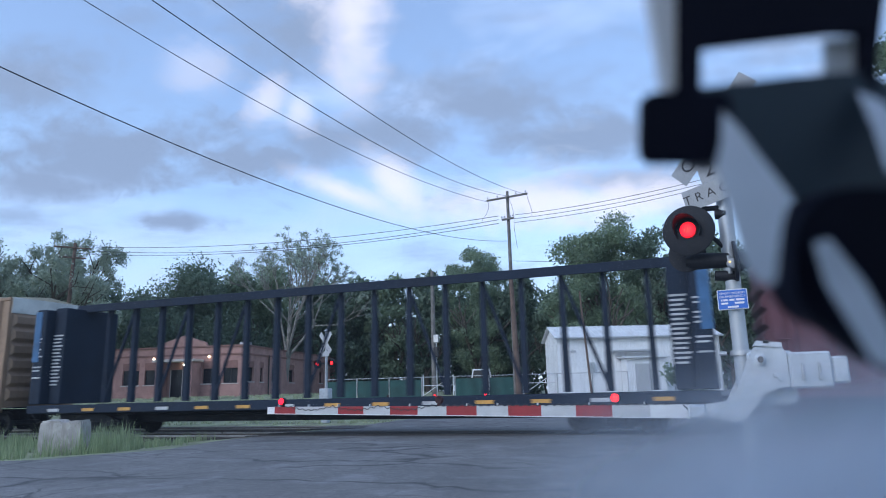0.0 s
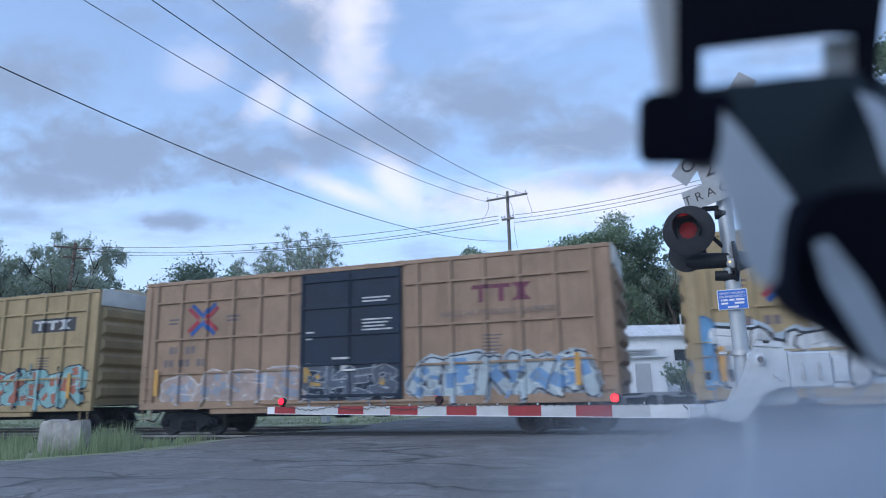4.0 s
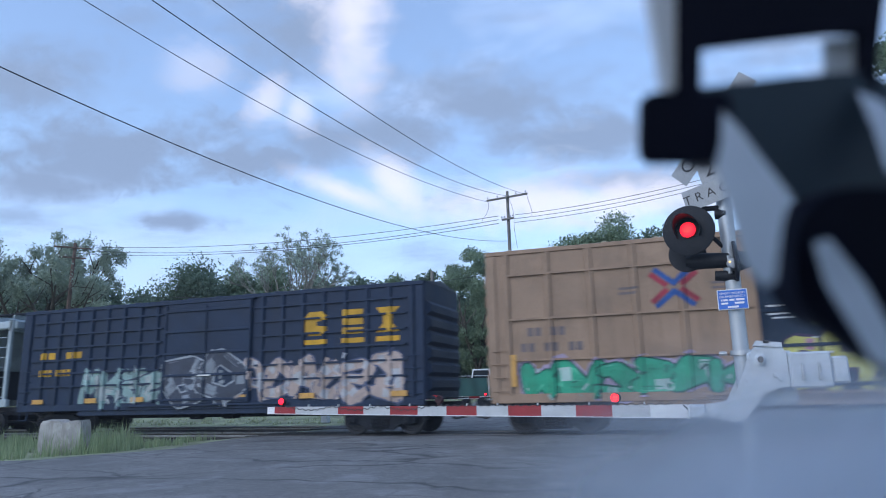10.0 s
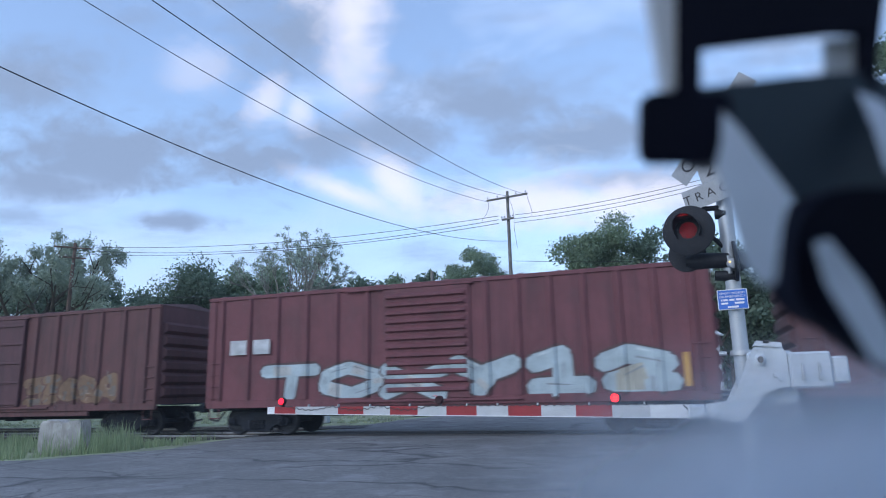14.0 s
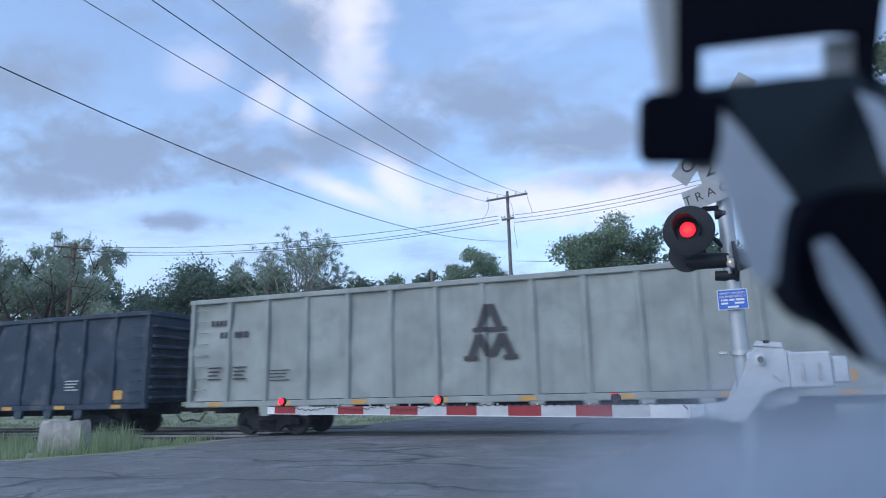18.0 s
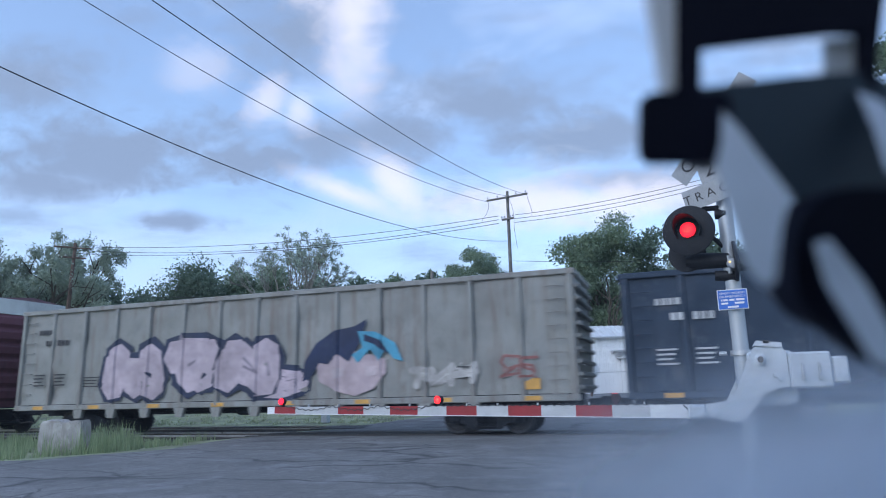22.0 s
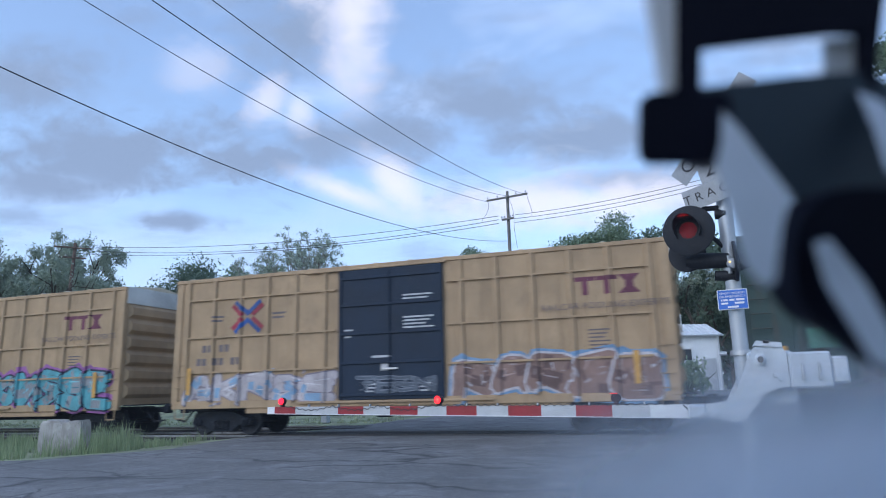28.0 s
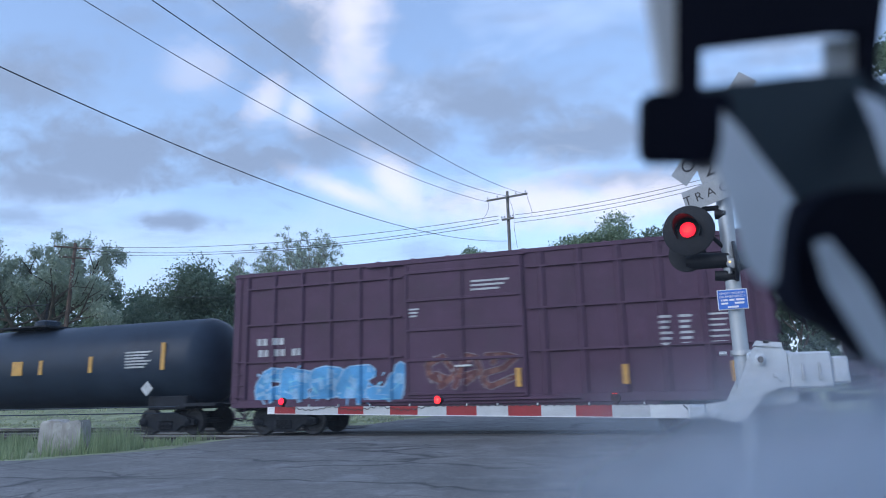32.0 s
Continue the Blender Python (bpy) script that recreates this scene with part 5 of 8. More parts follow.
def build_far_signal():
    t = thing("crossing_signal", "white steel crossing signal mast beyond the railway", "crossing signal", pose(-14.99, 27.0, 0))
    part("mast", Shape().tube((0, 0, 0), (0, 0, 4.02), 0.07, 0.06, 14), SIGNAL_GREY, t)
    part("track_sign", Shape().box(-0.3, 0.3, -0.006, 0, -0.11, 0.11, 0.002), SHEET_GREY, t, "pale plate below the crossbuck", pose(0, -0.1, 3.02, 0, 0, -28))
    part("base", Shape().box(-0.16, 0.16, -0.16, 0.16, 0, 0.45, 0.03), WHITE_CAST, t)
    part("gate_box", Shape().box(-0.3, 0.16, -0.1, 0.3, 0.85, 1.5, 0.03), WHITE_CAST, t)
    signal_head("flasher_head", t, pose(-0.38, -0.1, 2.58), 0.52, 0.76, 0.2)
    signal_head("flasher_head", t, pose(0.34, -0.1, 2.61), 1.14, 0.62, 0.2)
    part("flasher_arm", Shape().tube((-0.45, 0.04, 2.6), (0.45, 0.04, 2.6), 0.03), BLACK_PAINT, t)
    for turn, dy in ((45, -0.08), (-45, -0.10)):
        part("blade", Shape().box(-0.61, 0.61, -0.006, 0, -0.115, 0.115, 0.002), SHEET_GREY, t, "pale crossbuck blade", pose(0, dy, 3.52, 0, 0, -28) @ pose(0, 0, 0, 0, -turn, 0))
    part("bell", Shape().lathe((0, 0, 4.02), (0, 0, 1), [(0, 0.05), (0.04, 0.13), (0.12, 0.03)], 14), SIGNAL_GREY, t)
    W, R = SHEET_WHITE, SHEET_RED
    lengths = [(0.5, W)] + [(0.46, R if k % 2 else W) for k in range(16)]
    gate_arm("gate_arm", "far striped gate arm lowered across the road", pose(-14.76, 26.83, 0.97, 0, 0, 180), lengths, 0.03, 0.12, ((2.85, "early"), (5.0, "late"), (7.2, "steady")), 0.52, True)


# ---------------------------------------------------------------- inside the viewer's car
def build_windscreen():
    m = bpy.data.materials.new("glare_glass")
    m.use_nodes = True
    N, L = m.node_tree.nodes, m.node_tree.links
    N.clear()
    tc = N.new("ShaderNodeTexCoord")
    sep = N.new("ShaderNodeSeparateXYZ")
    L.new(tc.outputs["Object"], sep.inputs[0])
    wob = N.new("ShaderNodeTexNoise")
    wob.inputs["Scale"].default_value, wob.inputs["Detail"].default_value = 9, 3
    L.new(tc.outputs["Object"], wob.inputs["Vector"])

    def mth(op, a, b):
        n = N.new("ShaderNodeMath")
        n.operation = op
        for i, v in enumerate((a, b)):
            if isinstance(v, (int, float)):
                n.inputs[i].default_value = v
            else:
                L.new(v, n.inputs[i])
        return n.outputs[0]
    # the dash's reflection, painted as pale haze over the glass's lower corner
    dx = mth("DIVIDE", mth("SUBTRACT", sep.outputs[0], DASH_REFLECTION[0]), DASH_REFLECTION[2])
    dz = mth("DIVIDE", mth("SUBTRACT", sep.outputs[2], DASH_REFLECTION[1]), DASH_REFLECTION[3])
    d = mth("SQRT", mth("ADD", mth("MULTIPLY", dx, dx), mth("MULTIPLY", dz, dz)), 0)
    d = mth("ADD", d, mth("MULTIPLY", mth("SUBTRACT", wob.outputs["Fac"], 0.5), 0.25))
    r = N.new("ShaderNodeMapRange")
    r.interpolation_type = "SMOOTHSTEP"
    for i, v in ((1, 1.0), (2, 0.2), (3, 0.0), (4, 0.92)):
        r.inputs[i].default_value = v
    L.new(d, r.inputs[0])
    # an even pale veil added over the pane for its glare
    glare_sum = N.new("ShaderNodeMath")
    glare_sum.operation, glare_sum.use_clamp = "ADD", True
    glare_sum.inputs[1].default_value = GLARE_SHARE
    L.new(r.outputs[0], glare_sum.inputs[0])
    clear = N.new("ShaderNodeBsdfTransparent")
    haze_diffuse = N.new("ShaderNodeBsdfDiffuse")
    haze_diffuse.inputs[0].default_value = (0.72, 0.785, 0.89, 1)
    thru = N.new("ShaderNodeBsdfTranslucent")
    thru.inputs[0].default_value = (0.72, 0.785, 0.89, 1)
    both = N.new("ShaderNodeMixShader")
    L.new(haze_diffuse.outputs[0], both.inputs[1]), L.new(thru.outputs[0], both.inputs[2])
    mx = N.new("ShaderNodeMixShader")
    L.new(glare_sum.outputs[0], mx.inputs[0]), L.new(clear.outputs[0], mx.inputs[1]), L.new(both.outputs[0], mx.inputs[2])
    out = N.new("ShaderNodeOutputMaterial")
    L.new(mx.outputs[0], out.inputs[0])
    # the pane stands square to the view, 0.42 m off
    frame_m = look(EYE, AIM, -1.4)
    face = frame_m @ Matrix(((1, 0, 0, 0), (0, 0, 1, 0), (0, -1, 0, 0), (0, 0, 0, 1)))   # local x right, y forwards, z up
    pane = Shape().prism([(-0.42, -0.30), (0.42, -0.30), (0.42, 0.30), (-0.42, 0.30)], 0.42, 0.424)
    ob = part("windscreen", pane, m, None, "", face)
    tagged(ob, "car windscreen with painted glare and dash reflection", "windscreen")
    ob.visible_shadow = False
    return face


# painted dash reflection: middle x and z, then both radii
DASH_REFLECTION = (0.31, -0.19, 0.325, 0.16)
# share of pale colour laid over the whole pane as glare
GLARE_SHARE = 0.011


def build_cabin():
    """Dark inside of the viewer's car: headliner, pillars, seats' height, all behind and above the eye."""
    t = thing("car_cabin", "dark inside of the viewer's car", "car interior", pose(0, 0, 0, 0, 0, 19.0))
    tagged(t, kind="structure")
    part("headliner", Shape().box(-0.8, 0.8, -1.9, 0.02, 1.60, 1.66, 0.02), DARK_PLASTIC, t)
    part("rear_wall", Shape().box(-0.8, 0.8, -1.96, -1.9, 0.3, 1.05, 0.02), DARK_PLASTIC, t)
    for s in (-1, 1):
        a, b = min(s * 0.8, s * 0.86), max(s * 0.8, s * 0.86)
        part("door_panel", Shape().box(a, b, -1.9, 0.25, 0.3, 1.0, 0.02), DARK_PLASTIC, t)
        part("pillar", Shape().box(a, b, -0.75, -0.6, 1.0, 1.6, 0.02), DARK_PLASTIC, t)
    part("floor_pan", Shape().box(-0.8, 0.8, -1.9, 0.3, 0.24, 0.3, 0.02), DARK_PLASTIC, t)


def rounded(x0, x1, z0, z1, r, n=5):
    pts = []
    for cx, cz, a0 in ((x1 - r, z1 - r, 0), (x0 + r, z1 - r, 90), (x0 + r, z0 + r, 180), (x1 - r, z0 + r, 270)):
        for i in range(n + 1):
            w = radians(a0 + 90 * i / n)
            pts.append((cx + r * math.cos(w), cz + r * math.sin(w)))
    return pts


def build_mirror(face):
    """Mirror bracket and sensor housing on the windscreen, close to the viewer and out of focus."""
    t = thing("mirror_bracket", "black plastic mirror bracket with a grey arm at the windscreen", "car mirror", face)
    y = 0.36
    k = y / 1181.0
    X = lambda p: (p - 784) * k
    Z = lambda p: (441 - p) * k

    def sloped(pts, depth, lean):
        """A plate whose lower end comes towards the viewer, so that its face looks up at the sky."""
        top, low = min(p[1] for p in pts), max(p[1] for p in pts)
        out = Shape()
        for back in (0.0, 0.006):
            for a, b in pts:
                d = depth + back - lean * (b - top) / (low - top)
                out.v.append(((a - 784) * d / 1181.0, d, (441 - b) * d / 1181.0))
        n = len(pts)
        out.f += [tuple(range(n)), tuple(range(n, 2 * n))[::-1]] + [(i, (i + 1) % n, n + (i + 1) % n, n + i) for i in range(n)]
        return out
    part("side_cover", Shape().prism([(X(1142), Z(-60)), (X(1200), Z(-60)), (X(1200), Z(158)), (X(1178), Z(158))], y, y + 0.012), GREY_PLASTIC, t, "grey plastic side cover")
    part("left_post", Shape().prism([(X(1196), Z(-60)), (X(1238), Z(-60)), (X(1238), Z(175)), (X(1196), Z(175))], y - 0.002, y + 0.005), DARK_PLASTIC, t)
    part("top_bar", Shape().prism([(X(1238), Z(-60)), (X(1570), Z(-60)), (X(1555), Z(60)), (X(1470), Z(60)), (X(1238), Z(86))], y - 0.002, y + 0.005), DARK_PLASTIC, t)
    part("right_post", Shape().prism([(X(1520), Z(50)), (X(1556), Z(50)), (X(1545), Z(170)), (X(1520), Z(140))], y - 0.002, y + 0.005), DARK_PLASTIC, t)
    part("glass_tab", Shape().prism([(X(1466), Z(68)), (X(1524), Z(62)), (X(1522), Z(126)), (X(1466), Z(132))], y + 0.004, y + 0.006), ARM_GREY, t, "grey plastic tab")
    part("sensor_block", Shape().prism(rounded(X(1133), X(1290), Z(291), Z(166), 0.007), y - 0.004, y + 0.004), DARK_PLASTIC, t)
    part("crossbar", Shape().prism([(X(1238), Z(156)), (X(1400), Z(136)), (X(1540), Z(126)), (X(1600), Z(170)), (X(1600), Z(345)), (X(1400), Z(352)), (X(1320), Z(270)), (X(1275), Z(296)), (X(1238), Z(290))], y - 0.002, y + 0.02), DARK_GREY_PLASTIC, t, "dark grey crossbar")
    # on the arm and strips the sky's sheen is painted as pale grey
    part("arm", sloped([(1266, 296), (1276, 255), (1278, 196), (1310, 228), (1352, 284), (1400, 345), (1384, 400), (1372, 500), (1350, 506), (1318, 470), (1296, 395), (1279, 335)], y - 0.008, 0.055), ARM_GREY, t, "curved arm with sky sheen in its grey")
    ball = Shape().prism(rounded(X(1372), X(1660), Z(585), Z(338), 0.032, 8), y - 0.02, y + 0.01)
    part("mirror_housing", ball, DARK_PLASTIC, t, "rounded black mirror housing")
    part("trim_strip", sloped([(1438, 430), (1468, 422), (1530, 500), (1578, 585), (1590, 660), (1545, 640), (1462, 505)], y - 0.022, 0.05), ARM_GREY, t, "trim strip with sky sheen in its grey")
    part("lower_cover", Shape().prism([(X(1430), Z(560)), (X(1600), Z(560)), (X(1600), Z(668)), (X(1530), Z(640))], y - 0.012, y + 0.01), DARK_PLASTIC, t)
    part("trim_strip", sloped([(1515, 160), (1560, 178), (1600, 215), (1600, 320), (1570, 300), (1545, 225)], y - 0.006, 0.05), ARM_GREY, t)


DARK_GREY_PLASTIC = material("dark_grey_plastic", (0.016, 0.034, 0.058), 0.5, 0, 0.15, 10, 80, 0.05)
# pale grey that holds the sky's gloss on the bracket in its colour
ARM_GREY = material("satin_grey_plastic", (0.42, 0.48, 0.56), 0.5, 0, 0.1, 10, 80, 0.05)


# ---------------------------------------------------------------- the train
SPEED_ROWS = ((0.0, 0.0), (8.0, 112.48), (16.0, 224.96), (26.0, 365.5), (28.0, 393.5), (30.0, 421.3), (32.0, 449.1))
SIDE = -1.55                       # near side wall, from the track's middle


def travel(t):
    for (a, p), (b, q) in zip(SPEED_ROWS, SPEED_ROWS[1:]):
        if t <= b:
            return p + (q - p) * (t - a) / (b - a)
    return SPEED_ROWS[-1][1]


CARS, WHEELSETS = [], []
PAINTS = {}


def paint(name, color, worn=0.5, rough=0.55):
    if name not in PAINTS:
        reddish = color[0] > 1.8 * color[1] and max(color) < 0.3
        color = (color[0] * 0.86, color[1] + 0.011, color[2] + 0.024) if reddish else (color[0] * 0.95 + 0.002, color[1] * 0.99 + 0.006, color[2] + 0.015)
        wear = (0.055, 0.038, 0.042) if reddish else RUST
        PAINTS[name] = material(name, color, rough, 0, 0.10, 0.7, 25, 0.12, gloss=0.16, streak=(tuple(c * 0.6 + 0.008 for c in color) if max(color) < 0.1 and "green" not in name else wear if max(color) < 0.3 else tuple(c * 0.45 for c in color), worn, 0.8),
                                patch=((0.088, 0.050, 0.042), 0.75, 0.5) if "chip" in name else ((0.115, 0.122, 0.14), 0.6, 1.3) if "gondola" in name and max(color) < 0.1 else (tuple(c * 0.62 + (0.02 if max(color) > 0.08 else 0.004) for c in color), 0.55, 1.1))
    return PAINTS[name]


def flat_paint(color):
    key = "sprayed_%d_%d_%d" % tuple(int(c * 99) for c in color)
    if key not in PAINTS:
        PAINTS[key] = material(key, tuple(c * 0.88 for c in color), 0.5, 0, 0.16, 1.6, 30, 0.03, gloss=0.2, patch=(tuple(c * 0.62 + 0.03 for c in color), 0.5, 1.4))
    return PAINTS[key]


UNDER = material("dirty_underframe_steel", (0.022, 0.026, 0.034), 0.75, 0.1, 0.25, 3, 40, 0.3, patch=((0.034, 0.03, 0.032), 0.4, 2), gloss=0.2)
WHEEL_STEEL = material("rusty_wheel_steel", (0.022, 0.025, 0.033), 0.6, 0.2, 0.25, 4, 40, 0.2)
STENCIL = material("stencil_white", (0.47, 0.48, 0.49), 0.6, 0, 0.15, 3, 40, 0)
STENCIL_DARK = material("stencil_dark", (0.14, 0.11, 0.11), 0.6, 0, 0.15, 3, 40, 0)
REFLECT = material("yellow_reflector", (0.54, 0.29, 0.06), 0.4, 0, 0.1, 4, 40, 0)
MESH_CACHE = {}


def cached(key, make):
    if key not in MESH_CACHE:
        MESH_CACHE[key] = make()
    return MESH_CACHE[key]


def truck_meshes():
    def frame_side():
        prof = [(-1.12, 0.52), (-1.12, 0.36), (-0.95, 0.30), (-0.66, 0.34), (-0.42, 0.16), (0.42, 0.16), (0.66, 0.34), (0.95, 0.30), (1.12, 0.36), (1.12, 0.52),
                (0.8, 0.62), (0.45, 0.74), (-0.45, 0.74), (-0.8, 0.62)]
        s = Shape().prism(prof, -0.09, 0.09)
        for x in (-0.89, 0.89):
            s.lathe((x, 0, 0.44), (0, -1, 0), [(0.05, 0.13), (0.17, 0.13), (0.2, 0.07), (0.24, 0.05)], 14)
        return s.mesh("side_frame", UNDER)

    def springs():
        s = Shape()
        for x in (-0.22, -0.07, 0.08, 0.23):
            s.lathe((x, -0.11, 0.22), (0, 0, 1), [(0.02 * k, 0.065 if k % 2 else 0.05) for k in range(14)], 10)
        return s.mesh("spring", WHEEL_STEEL)

    def axle():
        s = Shape()
        for side in (-1, 1):
            s.lathe((0, side * 0.70, 0), (0, side, 0), [(0, 0.455), (0.03, 0.455), (0.035, 0.43), (0.09, 0.42), (0.14, 0.42), (0.141, 0.34), (0.11, 0.32), (0.10, 0.16), (0.14, 0.12), (0.2, 0.1)], 28)
            for k in range(5):
                a = 2 * math.pi * k / 5
                s.lathe((0.235 * math.cos(a), side * 0.80, 0.235 * math.sin(a)), (0, side, 0), [(0, 0.05), (0.012, 0.04)], 8)
        s.tube((0, -0.72, 0), (0, 0.72, 0), 0.085, n=12)
        return s.mesh("wheelset", WHEEL_STEEL)
    return (cached("side_frame", frame_side), cached("spring", springs), cached("wheelset", axle),
            cached("bolster", lambda: Shape().box(-0.2, 0.2, -1.05, 1.05, 0.46, 0.68, 0.03).box(-0.35, 0.35, -0.3, 0.3, 0.62, 0.82, 0.04).mesh("truck", UNDER)))


def add_truck(car, x):
    side_frame, spring, wheels, bolster = truck_meshes()
    t = part("truck", bolster, None, car, "", pose(x, 0, 0))
    for s in (-1, 1):
        part("side_frame", side_frame, None, t, at=pose(0, s * 1.0, 0, 0, 0, 0 if s < 0 else 180))
        part("spring", spring, None, t, at=pose(0, s * 1.0, 0, 0, 0, 0 if s < 0 else 180))
    for dx in (-0.89, 0.89):
        w = part("wheelset", wheels, None, t, at=pose(dx, 0, 0.455))
        WHEELSETS.append((w, dx, car))


def start_car(name, label, rear, front, category="freight car"):
    """rear and front: places of the body's ends along the train when the clip begins."""
    car = thing(name, label, category, pose(rear, TRACK_Y, 0.012), "cars of the freight train")
    car["span"] = front - rear
    CARS.append((car, rear, front))
    return car, front - rear


def end_gear(car, L, z=0.85):
    for x, s in ((0, -1), (L, 1)):
        c = part("coupler", Shape().box(min(x, x + s * 0.62), max(x, x + s * 0.62), -0.09, 0.09, z - 0.1, z + 0.08, 0.02)
                 .box(min(x + s * 0.6, x + s * 0.85), max(x + s * 0.6, x + s * 0.85), -0.16, 0.14, z - 0.14, z + 0.14, 0.04), UNDER, car)
        part("air_hose", Shape().tube((x + s * 0.1, -0.35, z - 0.05), (x + s * 0.45, -0.32, z - 0.42), 0.028).tube((x + s * 0.45, -0.32, z - 0.42), (x + s * 0.85, -0.25, z - 0.36), 0.028), BLACK_PAINT, c)


def underframe(car, L, mat, z=1.0, deep=0.3):
    part("centre_sill", Shape().box(0.1, L - 0.1, -0.25, 0.25, z - deep - 0.12, z - 0.02), UNDER, car)
    part("brake_cylinder", Shape().lathe((L * 0.44, -0.7, z - 0.3), (1, 0, 0), [(0, 0.12), (0.05, 0.17), (0.5, 0.17), (0.6, 0.06)], 14).tube((L * 0.44, -0.7, z - 0.3), (L * 0.22, -0.3, z - 0.32), 0.025)
         .box(L * 0.53, L * 0.56, -0.9, -0.5, z - 0.45, z - 0.1, 0.03), UNDER, car)
    part("brake_pipe", Shape().tube((0.5, -0.85, z - 0.22), (L - 0.5, -0.85, z - 0.22), 0.022), UNDER, car)


def ladder(car, x, z0, z1, mat, y=SIDE, width=0.42, step=0.36, end=False):
    def rung():
        if end:
            return Shape().tube((0, 0, 0), (0, width, 0), 0.015, n=6).tube((0, 0, 0), (-0.06, 0, 0), 0.015, n=6).mesh("rung", mat)
        return Shape().tube((0, -0.075, 0), (width, -0.075, 0), 0.015, n=6).tube((0, -0.075, 0), (0, 0, 0), 0.015, n=6).tube((width, -0.075, 0), (width, 0, 0), 0.015, n=6).mesh("rung", mat)
    me = cached("rung_%s_%.2f_%d" % (mat.name, width, end), rung)
    z = z0
    while z <= z1:
        part("rung", me, None, car, at=pose(x, y, z))
        z += step


SURFACES = {}


def conform(car, polys, y):
    """Lays painted outlines (corners in x and z, lift) on a car's side, over its ribs and door; flat at y where it has none."""
    breaks = SURFACES.get(car.name)
    vs, fs = [], []
    if not breaks:
        for k, (pts, lift) in enumerate(polys):
            fs.append(tuple(range(len(vs), len(vs) + len(pts))))
            vs += [(a, y - lift - 0.00003 * (k % 20), b) for a, b in pts]
        return vs, fs

    def cut(pts, x, sign):
        out = []
        for (a, b), (c, d) in zip(pts, pts[1:] + pts[:1]):
            ina, inc = (a - x) * sign >= 0, (c - x) * sign >= 0
            if ina:
                out.append((a, b))
            if ina != inc:
                f = (x - a) / (c - a)
                out.append((x, b + f * (d - b)))
        return out
    for k, (pts, lift) in enumerate(polys):
        lift += 0.00003 * (k % 20)
        lo, hi = min(p[0] for p in pts), max(p[0] for p in pts)
        for (xa, ya), (xb, yb) in zip(breaks, breaks[1:]):
            if xb <= lo or xa >= hi or xb - xa < 1e-5:
                continue
            piece = cut(cut(list(pts), xa, 1), xb, -1)
            if len(piece) < 3:
                continue
            fs.append(tuple(range(len(vs), len(vs) + len(piece))))
            vs += [(a, SIDE - (ya + (yb - ya) * (a - xa) / (xb - xa)) - 0.003 - lift, b) for a, b in piece]
    return vs, fs


def side_profile(car, L, spots, base, high, door=None):
    """Breaks of a ribbed side: (x, how far it stands out)."""
    out = [(-1.0, base)]
    for x in sorted(spots):
        if not door or not (door[0] - 0.1 < x < door[1] + 0.1):
            out += [(x - 0.088, base), (x - 0.053, base + high), (x + 0.053, base + high), (x + 0.088, base)]
    if door:
        out += [(door[0] + 0.015, base), (door[0] + 0.02, 0.087), (door[1] - 0.02, 0.087), (door[1] - 0.015, base)]
    SURFACES[car.name] = sorted(out) + [(L + 1.0, base)]


def rect(x0, x1, z0, z1):
    return [(x0, z0), (x1, z0), (x1, z1), (x0, z1)]


def bars(car, rows, mat, y, name="stencil"):
    """Small unreadable markings as plain bars: (x, z, width, height, repeats down, gap)."""
    polys = []
    for x, z, w, h, n, gap in rows:
        for k in range(n):
            short = 1 - 0.25 * ((k * 7) % 3) / 2
            polys.append((rect(x, x + w * short, z - k * gap - h * 0.8, z - k * gap), 0.003))
    tagged(part(name, cloud_mesh(name, *conform(car, polys, y), mat), None, car), kind="stuff")


def marks(car, x, z, groups, h, mat, y, w=None):
    """A line of letters or figures as plain blocks."""
    polys = []
    w = w or h * 0.62
    for n in groups:
        for _ in range(n):
            polys.append((rect(x, x + w, z + h * 0.06, z + h * 0.94), 0.004))
            x += w * 1.32
        x += w * 1.4
    tagged(part("reporting_mark", cloud_mesh("reporting_mark", *conform(car, polys, y), mat), None, car), kind="stuff")


def crossed_emblem(car, x, z, r, y):
    """Red and blue crossed-arrow emblem as plain bars."""
    red, blue = flat_paint((0.36, 0.05, 0.075)), flat_paint((0.04, 0.105, 0.33))
    for sx in (-1, 1):
        for sz in (-1, 1):
            d, n = Vector((sx * 0.766, sz * 0.643)), Vector((-sx * 0.643, sz * 0.766))
            for mat, side, start, lift in ((blue, 0.115, 0.0, 0.004 + 0.001 * (sx + 2 * sz + 3)), (red, -0.115, 0.24, 0.014 + 0.001 * (sx + 2 * sz + 3))):
                a, b, t = Vector((x, z)) + d * r * start + n * r * side, Vector((x, z)) + d * r + n * r * side, n * 0.1 * r
                part("emblem_bar", cloud_mesh("emblem_bar", *conform(car, [([(a - t)[:], (b - t)[:], (b + t)[:], (a + t)[:]], lift)], y), mat), None, car)


